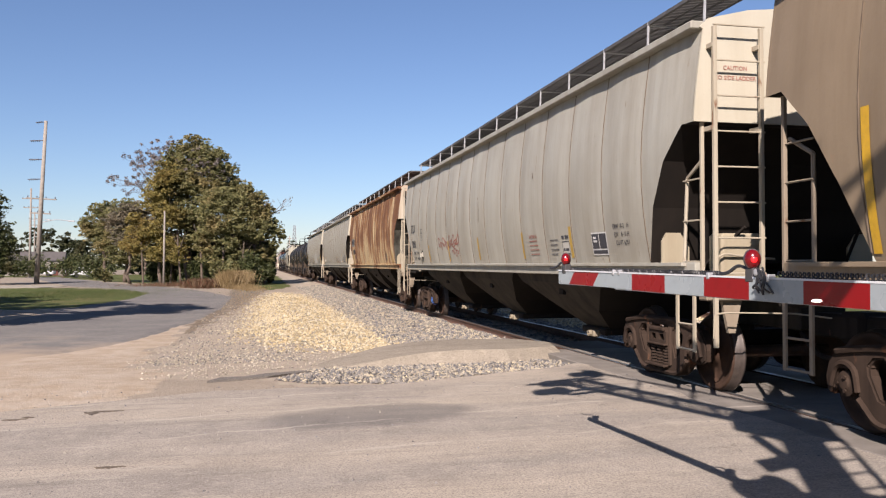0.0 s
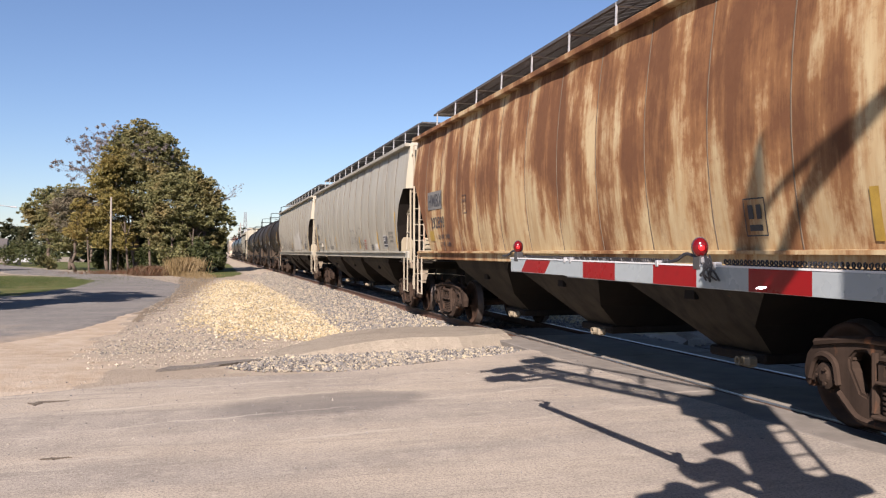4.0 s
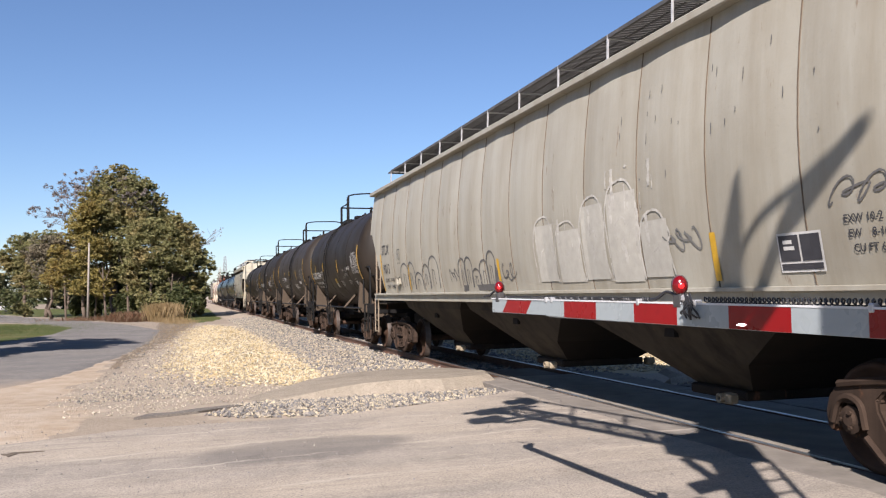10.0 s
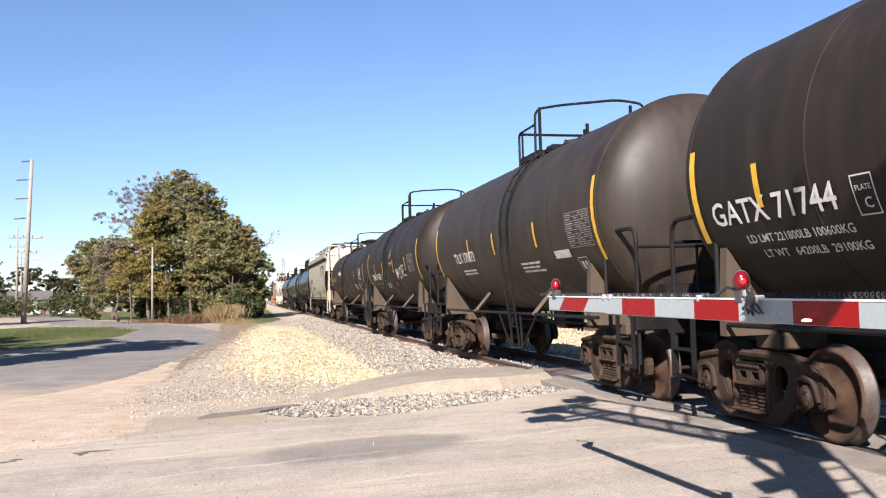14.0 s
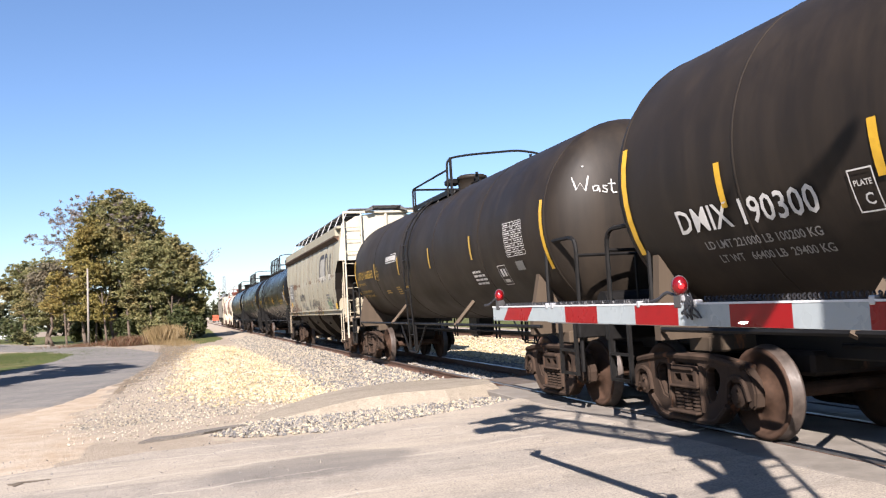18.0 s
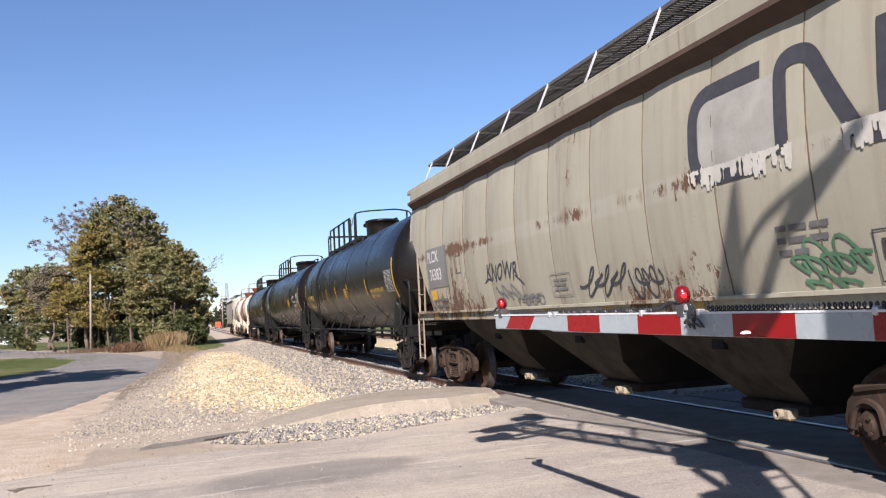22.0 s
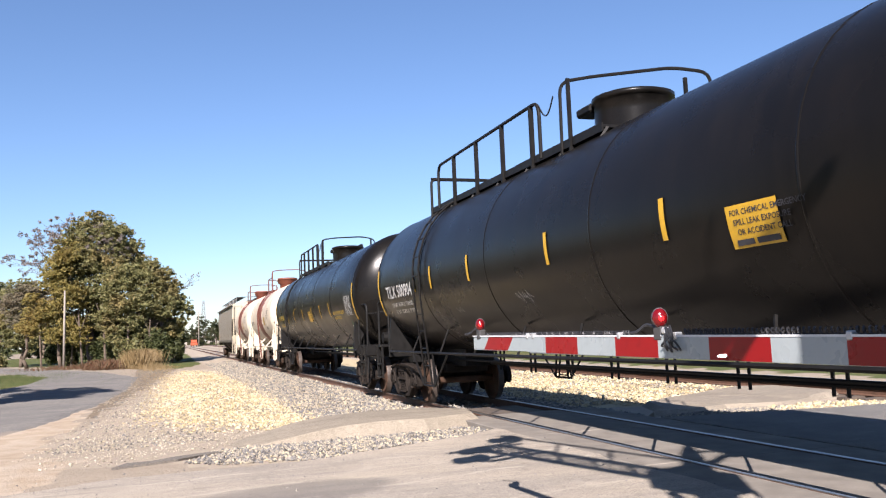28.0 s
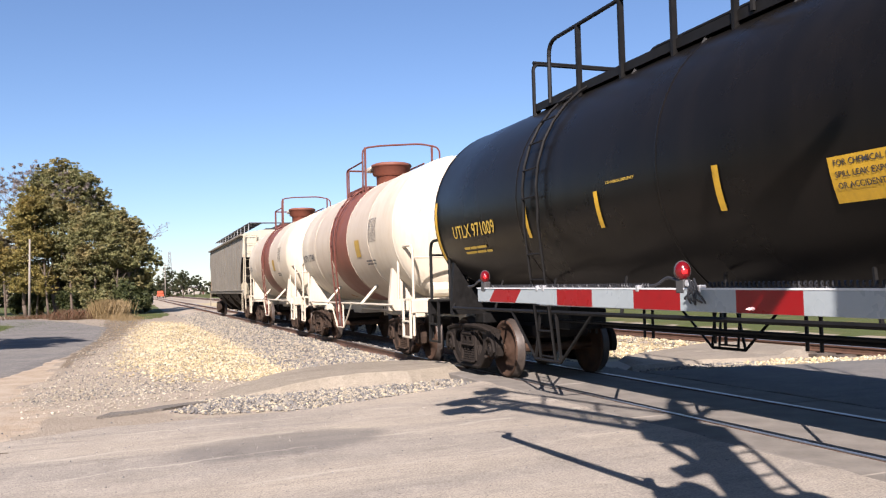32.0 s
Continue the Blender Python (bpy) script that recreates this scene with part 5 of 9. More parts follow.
tree("brown_tree", -11.9, 84, [(0.4, 0, 6.9, 1.5, 1.6, 1.0), (-1.2, 0, 6.2, 1.3, 1.4, 1.0), (1.2, 0, 5.4, 1.3, 1.4, 1.1), (-0.6, 0, 4.6, 1.3, 1.4, 1.0)], 3.6, 0.16, "leaf_grey", "small tree with sparse brown leaves", 9500, 0.115, 125, 4)
tree("olive_tree", -13.6, 92, [(0.2, 0, 7.6, 1.7, 1.6, 1.2), (-1.4, 0, 6.4, 1.6, 1.6, 1.2), (1.5, 0, 6.2, 1.5, 1.6, 1.2), (-0.2, 0, 4.8, 1.8, 1.6, 1.2), (1.8, 0, 3.9, 1.4, 1.6, 1.1), (-1.8, 0, 3.8, 1.4, 1.6, 1.1), (0.2, 0, 2.6, 1.8, 1.6, 1.1)], 3.4, 0.2, "leaf", "olive green tree with a low crown behind the lawn", 15000, 0.125, 126, 4)
tree("tree_by_the_lawn", -16.2, 96, [(0, 0, 7.4, 1.6, 1.8, 1.2), (-1.7, 0, 6.0, 1.2, 1.6, 1.3), (1.5, 0, 6.8, 1.4, 1.8, 1.1), (-0.4, 0, 4.9, 1.5, 1.6, 1.1), (1.9, 0, 4.8, 1.2, 1.6, 1.2)],
     3.6, 0.22, "leaf", "olive and brown tree behind the lawn", 12500, 0.13, 25, 5)
tree("dark_tree", -24.6, 84, [(0, 0, 7.4, 1.7, 2, 1.5), (-2, 0, 6.4, 2.0, 2, 1.8), (0.4, 0, 5.2, 1.8, 2, 1.4), (1.0, 0, 3.4, 1.7, 2, 1.3), (1.2, 0, 1.9, 1.6, 2, 1.1), (-2, 0, 3, 2.4, 2, 1.8)],
     3.0, 0.25, "leaf_dark", "dense dark tree turning brown at the edge of a yard", 26000, 0.12, 27)
rng_t = np.random.default_rng(77)
for i, (x, y, w, z1) in enumerate(((-11.8, 22.6, 1.9, 13.6), (-15.5, 26.0, 2.8, 12.4), (-19.5, 29.5, 3.0, 12.6), (-22.5, 34.5, 3.2, 13.0))):
    tree("roadside_tree", x, y, clump_ring(rng_t, 17, w, w, 4.4, z1, 1.5), 5.0, 0.22, "leaf", "leafy roadside tree that shades the side road", 11000, 0.2, 28 + i)
for i, (x, y, s) in enumerate(((-47, 190, 1.3), (-40, 200, 1.1), (-36, 168, 0.9), (-52, 175, 1.4), (-28, 230, 1.2), (-44, 260, 1.5), (-29, 160, 0.85), (-24, 172, 0.8), (-20, 158, 0.75), (-16, 170, 0.8), (-11, 160, 0.75), (-6, 168, 0.8), (-1.5, 175, 0.7))):
    rng_t = np.random.default_rng(90 + i)
    tree("distant_tree", x, y, clump_ring(rng_t, 12, 4.4 * s, 3 * s, 0.9 * s, 7.0 * s, 1.9 * s), 3.0, 0.3, "leaf_far", "far tree along the street", 2200, 0.33, 60 + i, 3)
for i in range(15):
    rng_t = np.random.default_rng(130 + i)
    x = 8 + i * 11.5 + rng_t.uniform(-3, 3)
    y = 520 + rng_t.uniform(-40, 60)
    tree("horizon_tree", x, y, clump_ring(rng_t, 12, 7, 4, 0.8, 8, 3.0), 3.0, 0.4, "leaf_far", "tree in the distant line beyond the track", 1100, 0.8, 160 + i, 2)
for i, (x, y, k) in enumerate(((9.5, 330, 1.0), (13.5, 350, 1.3), (18.5, 340, 1.1), (24.0, 360, 0.9))):
    rng_t = np.random.default_rng(430 + i)
    tree("lineside_tree", x, y, clump_ring(rng_t, 14, 4.2 * k, 3.0 * k, 0.8, 8.4 * k, 2.0 * k), 3.2, 0.3, "leaf_far", "green tree beside the far end of the track", 1800, 0.36, 460 + i, 3)
for i in range(12):
    rng_t = np.random.default_rng(230 + i)
    tree("field_edge_tree", 60 + i * 13 + rng_t.uniform(-4, 4), 95 + i * 4 + rng_t.uniform(-8, 8), clump_ring(rng_t, 10, 4.6, 3.2, 0.6, 6.0, 1.9), 2.6, 0.3, "leaf_far", "tree along the far field edge", 700, 0.4, 260 + i, 2)


def shrub(name, x, y, w, h, material, label, n, seed, size=0.13):
    rng = np.random.default_rng(seed)
    vs = []
    for _ in range(10):
        c = (rng.uniform(-w, w) * 0.7, rng.uniform(-0.5, 0.5), rng.uniform(0.25, 0.8) * h)
        vs.append(leaves(rng, c, (w * 0.45, 0.6, h * 0.33), n // 10, size, 0.2))
    s = tagged(new(name), label, "shrub")
    s.matrix_basis = pose(x, y, float(ground_z(x, y)))
    bm = bmesh.new()
    for _ in range(7):
        rod(bm, (0, 0, -0.05), (rng.normal(0, w * 0.4), rng.normal(0, 0.3), h * 0.75), 0.035, 5, 0.01)
    part("stem", bm, M["bark"], s)
    v = np.concatenate(vs)
    me = bpy.data.meshes.new("foliage")
    me.from_pydata(v, [], np.arange(len(v)).reshape(-1, 4))
    me.update()
    linked("foliage", me, M[material], s)


shrub("shrub", -2.9, 75.5, 1.3, 2.4, "leaf", "bright green undergrowth shrub under the trees", 1500, 31)
shrub("shrub", -0.9, 76, 1.3, 2.9, "leaf_dark", "dark undergrowth shrub under the trees", 1500, 32)
shrub("shrub", 0.5, 79, 0.9, 2.6, "leaf_dark", "dark undergrowth shrub under the trees", 1200, 35)
shrub("shrub", -5.4, 80, 1.2, 2.2, "leaf_dark", "dark undergrowth shrub under the trees", 1100, 33)
shrub("shrub", -15.9, 94, 1.2, 1.6, "leaf", "bright green undergrowth shrub under the trees", 900, 37)
for x, y, h, r in ((-6.9, 79, 5.0, 0.10), (-5.0, 78.5, 5.5, 0.12), (-4.1, 79.5, 5.0, 0.09), (-3.2, 78, 4.5, 0.11), (-8.0, 81, 4.6, 0.09), (-10.7, 83.5, 4.5, 0.10), (-1.6, 77.5, 4.0, 0.08)):
    young = tagged(new("sapling"), "bare slender trunk among the trees", "tree")
    young.matrix_basis = pose(x, y, float(ground_z(x, y)) - 0.05, 0, 4 * math.sin(x * 3), 0)
    bm = bmesh.new()
    rod(bm, (0, 0, 0), (0, 0, h), r, 7, r * 0.6)
    part("trunk", bm, M["bark"], young)
    bm = bmesh.new()
    rod(bm, (0, 0, h * 0.6), (0.7, 0.2, h * 0.95), r * 0.45, 5, r * 0.2)
    rod(bm, (0, 0, h * 0.7), (-0.6, 0.1, h * 1.05), r * 0.4, 5, r * 0.2)
    part("limb", bm, M["bark"], young)


for i, (x, y, w, h) in enumerate(((-9.6, 88, 1.5, 2.6), (-6.6, 88, 2.0, 4.6), (-3.6, 86, 2.2, 5.2), (-1.2, 85, 2.0, 4.6), (0.4, 86, 1.2, 4.0))):
    shrub("thicket", x, y, w, h, "leaf_dark", "dark thicket between the tree trunks", 5200, 310 + i, 0.2)


for i, (x, y, w, h) in enumerate(((-21, 118, 3.0, 3.2), (-26, 122, 3.0, 3.0), (-38, 150, 4.0, 4.0), (-32, 128, 2.5, 2.4))):
    shrub("street_shrub", x, y, w, h, "leaf_dark", "dark green shrub along the street", 1200, 340 + i, 0.2)


def tall_grass(name, x, y, w, d, h, material, label, n, seed, lean=0.35):
    """A tuft field of thin blades."""
    rng = np.random.default_rng(seed)
    px, py = x + rng.normal(0, w, n), y + rng.normal(0, d, n)
    hh = h * rng.uniform(0.45, 1.1, n)
    a = rng.uniform(0, 6.28, n)
    base = np.stack([px, py, ground_z(px, py) - 0.02], 1)
    tip = base + np.stack([np.cos(a) * hh * lean, np.sin(a) * hh * lean, hh], 1)
    wd = np.stack([-np.sin(a), np.cos(a), np.zeros(n)], 1) * (0.006 + 0.007 * h)
    v = np.stack([base - wd, base + wd, (base + tip) / 2 + wd * 0.8 + (0, 0, 0.08 * h), tip], 1)
    me = bpy.data.meshes.new(name)
    me.from_pydata(v.reshape(-1, 3), [], np.arange(4 * n).reshape(-1, 4))
    me.update()
    tagged(linked(name, me, M[material]), label, "grass", kind="stuff")


tall_grass("dry_grass", -1.75, 68, 0.5, 0.8, 1.4, "dry_grass", "tall clump of straw-coloured dry grass", 3600, 41)
tall_grass("dry_grass", -0.6, 63, 0.6, 2.2, 0.28, "dry_grass", "low dry grass at the road edge", 900, 42)
tall_grass("russet_weeds", -4.2, 69, 0.8, 0.9, 0.8, "red_weed", "russet weeds at the foot of the trees", 1500, 43, 0.7)
tall_grass("roadside_weeds", -7.2, 74, 1.9, 0.9, 0.4, "red_weed", "brown weeds along the road edge", 1200, 44, 0.8)
tall_grass("verge_grass", -0.2, 50, 0.5, 7.0, 0.14, "dry_grass", "sparse dry verge grass", 600, 45)
tall_grass("hollow_weeds", -0.9, 44, 0.35, 8.0, 0.07, "dry_grass", "sparse brown weeds in the hollow beside the road", 700, 47, 0.7)
tall_grass("dry_grass", -1.2, 66, 0.5, 1.0, 0.45, "dry_grass", "low dry grass at the road edge", 1400, 48)
tall_grass("lawn_blades", -12, 55, 3.6, 6.5, 0.13, "lawn_blade", "short green lawn grass", 14000, 46, 0.6)


def utility_pole(name, x, y, h, r, arms, label, lean=0.0):
    p = tagged(new(name), label, "utility pole")
    p.matrix_basis = pose(x, y, float(ground_z(x, y)) - 0.05, 0, lean, 0)
    bm = bmesh.new()
    rod(bm, (0, 0, 0), (0, 0, h), r, 12, r * 0.6)
    part("pole", bm, M["wood_pole"], p, "", True)
    for z, u0, u1, kind in arms:
        bm = bmesh.new()
        if kind == "side":
            rod(bm, (0, 0, z), (u0, 0, z - 0.12), 0.045, 6)
            for i in range(5):
                rod(bm, (u0 * (0.35 + 0.13 * i), -0.0, z - 0.05 - 0.02 * i), (u0 * (0.39 + 0.13 * i), 0, z - 0.055 - 0.02 * i), 0.09, 8)
            part("insulator_arm", bm, M["insulator"], p)
        elif kind == "lamp":
            pipe(bm, arc_pts([(0, 0, z), (u1 * 0.5, 0, z + 0.4), (u1, 0, z + 0.35)], 0.5), 0.035, 6)
            box(bm, u1 - 0.1, -0.1, z + 0.26, u1 + 0.5, 0.1, z + 0.38, 0.03)
            part("street_light", bm, M["galv"], p)
        else:
            box(bm, u0, -0.06, z - 0.06, u1, 0.06, z + 0.06, 0.01)
            part("crossarm", bm, M["wood_pole"], p)
            bm = bmesh.new()
            for k in range(4):
                u = u0 + (u1 - u0) * (0.05 + 0.3 * k)
                rod(bm, (u, 0, z + 0.06), (u, 0, z + 0.24), 0.045, 8)
            part("insulators", bm, M["insulator"], p)


utility_pole("utility_pole", -20.75, 86.5, 15.7, 0.25, [(15.6, -0.9, 0, "side"), (13.8, -1.3, 0, "side"), (12.0, -1.3, 0, "side"), (10.1, -1.3, 0, "side"), (8.2, -1.35, 1.35, "arm"), (6.8, -0.9, 0.9, "arm"), (5.9, 0, 2.6, "lamp")],
             "tall wooden power pole with side insulators, crossarms and a lamp arm", 2.7)
utility_pole("utility_pole", -32.6, 132, 13.0, 0.2, [(11.5, -1.2, 1.2, "arm"), (10.2, -1, 1, "arm"), (8.2, 0, 2.2, "lamp")], "wooden power pole with crossarms further along the street", 0.6)
utility_pole("utility_pole", -46, 190, 13.0, 0.2, [(11.5, -1.2, 1.2, "arm"), (10.2, -1, 1, "arm")], "wooden power pole with crossarms further along the street")
utility_pole("utility_pole", -8.0, 75.5, 6.5, 0.11, [], "short grey wooden pole at the edge of the trees", 0.5)
for x, y, h in ((10.5, 300, 12), (12.5, 380, 12)):
    utility_pole("utility_pole", x, y, h, 0.2, [(h - 1, -1, 1, "arm")], "distant pole beside the track")


def lattice_tower(x, y, h, w):
    t = tagged(new("lattice_tower"), "distant grey steel lattice tower", "tower")
    t.matrix_basis = pose(x, y, 0)
    for sx in (-1, 1):
        for sy in (-1, 1):
            bm = bmesh.new()
            rod(bm, (sx * w, sy * w, -0.3), (sx * w * 0.3, sy * w * 0.3, h), 0.2, 4)
            part("leg", bm, M["tower"], t)
    bm = bmesh.new()
    for i in range(10):
        a, b = i / 10, (i + 1) / 10
        wa, wb = w * (1 - 0.7 * a), w * (1 - 0.7 * b)
        for sy in (-1, 1):
            rod(bm, (-wa, sy * wa, h * a), (wb, sy * wb, h * b), 0.11, 4)
            rod(bm, (wa, sy * wa, h * a), (-wb, sy * wb, h * b), 0.11, 4)
            rod(bm, (-wb, sy * wb, h * b), (wb, sy * wb, h * b), 0.11, 4)
    part("bracing", bm, M["tower"], t)


lattice_tower(24.2, 598, 29, 2.2)


def house(name, x, y, w, d, h, roof, label, turn=0, rise=1.6, wall="siding"):
    g = tagged(new(name), label, "house")
    g.matrix_basis = pose(x, y, float(ground_z(x, y)) - 0.05, 0, 0, turn)
    bm = bmesh.new()
    box(bm, -w / 2, -d / 2, 0, w / 2, d / 2, h)
    part("wall", bm, M[wall], g)
    bm = bmesh.new()
    v = [bm.verts.new(p) for p in ((-w / 2 - 0.3, -d / 2 - 0.3, h), (w / 2 + 0.3, -d / 2 - 0.3, h), (w / 2 + 0.3, d / 2 + 0.3, h), (-w / 2 - 0.3, d / 2 + 0.3, h), (-w / 2 - 0.3, 0, h + rise), (w / 2 + 0.3, 0, h + rise))]
    for f in ((0, 1, 5, 4), (2, 3, 4, 5), (0, 4, 3), (1, 2, 5), (3, 2, 1, 0)):
        bm.faces.new([v[i] for i in f])
    part("roof", bm, M[roof], g)
    for k in range(max(1, int(w / 3))):
        u = -w / 2 + 1.2 + k * 2.8
        bm = bmesh.new()
        box(bm, u, -d / 2 - 0.05, h * 0.4, u + 1.0, -d / 2 + 0.02, h * 0.8, 0.02)
        win = part("window", bm, M["siding"], g)
        bm = bmesh.new()
        box(bm, u + 0.08, -d / 2 - 0.07, h * 0.43, u + 0.92, -d / 2 - 0.03, h * 0.77)
        part("pane", bm, M["glass"], win)
    bm = bmesh.new()
    box(bm, w / 2 - 1.6, -d / 2 - 0.06, 0, w / 2 - 0.7, -d / 2 + 0.02, 2.0)
    part("door", bm, M["brown_steel"], g)


house("house", -38, 158, 9, 6, 2.6, "roof", "low pale house across the street", 8, 1.6, "masonry")
house("house", -50, 186, 8, 6, 2.6, "roof", "low pale house across the street", -4, 1.6, "masonry")
house("shed", -27.8, 84, 5, 4, 1.2, "blue_roof", "low shed with a blue metal roof", 20, 1.2)
house("house", -58, 215, 10, 6, 2.8, "roof", "low white house across the street", 2)
for i, (x, y, w, d, h) in enumerate(((16, 560, 14, 10, 3.5), (36, 590, 20, 10, 4.5), (-2, 640, 9, 8, 3))):
    house("warehouse", x, y, w, d, h, "roof", "distant dull building at the end of the track", 0, 1.0, "masonry")


def parked_car(x, y, turn, label):
    c = tagged(new("parked_car"), label, "car")
    c.matrix_basis = pose(x, y, float(ground_z(x, y)) + 0.02, 0, 0, turn)
    bm = bmesh.new()
    box(bm, -2.2, -0.88, 0.3, 2.2, 0.88, 0.85, 0.12)
    part("body", bm, M["car_white"], c)
    bm = bmesh.new()
    prof = [(-1.9, 0.85), (-1.5, 1.4), (0.4, 1.42), (1.15, 0.85)]
    plate(bm, prof, (1, 0, 0), (0, 0, 1), (0, -0.76, 0), (0, 1.52, 0), 1.0)
    bmesh.ops.recalc_face_normals(bm, faces=bm.faces)
    part("cabin", bm, M["car_white"], c)
    for s in (-1, 1):
        bm = bmesh.new()
        plate(bm, [(-1.6, 0.92), (-1.35, 1.33), (0.3, 1.34), (0.85, 0.92)], (1, 0, 0), (0, 0, 1), (0, s * 0.765, 0), (0, s * 0.01, 0), 1.0)
        bmesh.ops.recalc_face_normals(bm, faces=bm.faces)
        part("window", bm, M["glass"], c)
    for sx in (-1.35, 1.35):
        for sy in (-0.8, 0.8):
            bm = bmesh.new()
            lathe(bm, [(0, -0.1), (0.31, -0.1), (0.33, 0), (0.31, 0.1), (0, 0.1)], 16, Matrix.Translation((sx, sy, 0.32)) @ pose(0, 0, 0, 90, 0, 0))
            part("wheel", bm, M["rubber"], c)


parked_car(-27.0, 137, 10, "white car parked by the street")
parked_car(-24.2, 128, 20, "white van-like car parked by the lawn")
parked_car(-34.5, 146, 0, "white car parked by the street")


def maintenance_truck():
    c = tagged(new("orange_truck"), "distant orange and white truck beside the track", "truck")
    c.matrix_basis = pose(8.9, 300, -0.25)
    bm = bmesh.new()
    box(bm, -1.1, -2.5, 0.5, 1.1, 2.5, 1.4, 0.08)
    part("body", bm, M["orange"], c)
    bm = bmesh.new()
    box(bm, -1.0, -0.6, 1.4, 1.0, 1.0, 2.4, 0.15)
    part("cab", bm, M["orange"], c)
    for sx in (-0.9, 0.9):
        for sy in (-1.6, 1.6):
            bm = bmesh.new()
            lathe(bm, [(0, -0.12), (0.42, -0.12), (0.42, 0.12), (0, 0.12)], 14, Matrix.Translation((sx, sy, 0.42)) @ pose(0, 0, 0, 0, 90, 0))
            part("wheel", bm, M["rubber"], c)


maintenance_truck()


# ---- train ----
MESHES = {}
WALK_X, WALK_Z = 1.12, 4.76


def shared(key, build):
    """One mesh for alike parts."""
    if key not in MESHES:
        bm = bmesh.new()
        mats = build(bm) or []
        me = bpy.data.meshes.new(key)
        bm.to_mesh(me)
        bm.free()
        for m in mats:
            me.materials.append(M[m])
        MESHES[key] = me
    return MESHES[key]


WHEEL_R = 0.457


def wheelset_mesh(bm):
    for s in (-1, 1):
        prof = [(0, 0.06), (0.10, 0.06), (0.13, 0.03), (0.20, -0.01), (0.36, -0.025), (0.40, 0.05), (0.445, 0.06), (WHEEL_R - 0.012, 0.055), (WHEEL_R, 0.045), (WHEEL_R + 0.003, -0.05), (WHEEL_R + 0.028, -0.06), (WHEEL_R + 0.026, -0.085), (0.40, -0.085), (0.36, -0.055), (0.14, -0.055), (0, -0.05)]
        m = Matrix.Translation((s * 0.775, 0, 0)) @ pose(0, 0, 0, 0, 90 * s, 0)
        n0 = len(bm.faces)
        lathe(bm, prof, 32, m)
        bm.faces.ensure_lookup_table()
        for f in bm.faces[n0:]:
            r = math.hypot(f.calc_center_median().y, f.calc_center_median().z)
            f.smooth = True
            f.material_index = 1 if r > WHEEL_R - 0.004 else 0
    rod(bm, (-0.86, 0, 0), (0.86, 0, 0), 0.075, 10)
    bmesh.ops.recalc_face_normals(bm, faces=bm.faces)
    return ["wheel", "tread"]


def mirrored(half_line):
    """An outline over y >= 0 with its mirror image."""
    return half_line + [(-u, v) for u, v in reversed(half_line) if u > 1e-6]


def cut_plate(bm, outline, holes, x0, x1):
    """A thick plate in the plane of y and z with holes cut through it."""
    rims = []
    for ring in [outline] + holes:
        vs = [bm.verts.new((x0, u, v)) for u, v in ring]
        rims += [bm.edges.new((vs[i], vs[(i + 1) % len(vs)])) for i in range(len(vs))]
    made = bmesh.ops.triangle_fill(bm, edges=rims, use_beauty=True)["geom"]
    faces = [f for f in made if isinstance(f, bmesh.types.BMFace)]
    grown = bmesh.ops.extrude_face_region(bm, geom=faces)["geom"]
    bmesh.ops.translate(bm, vec=(x1 - x0, 0, 0), verts=[v for v in grown if isinstance(v, bmesh.types.BMVert)])


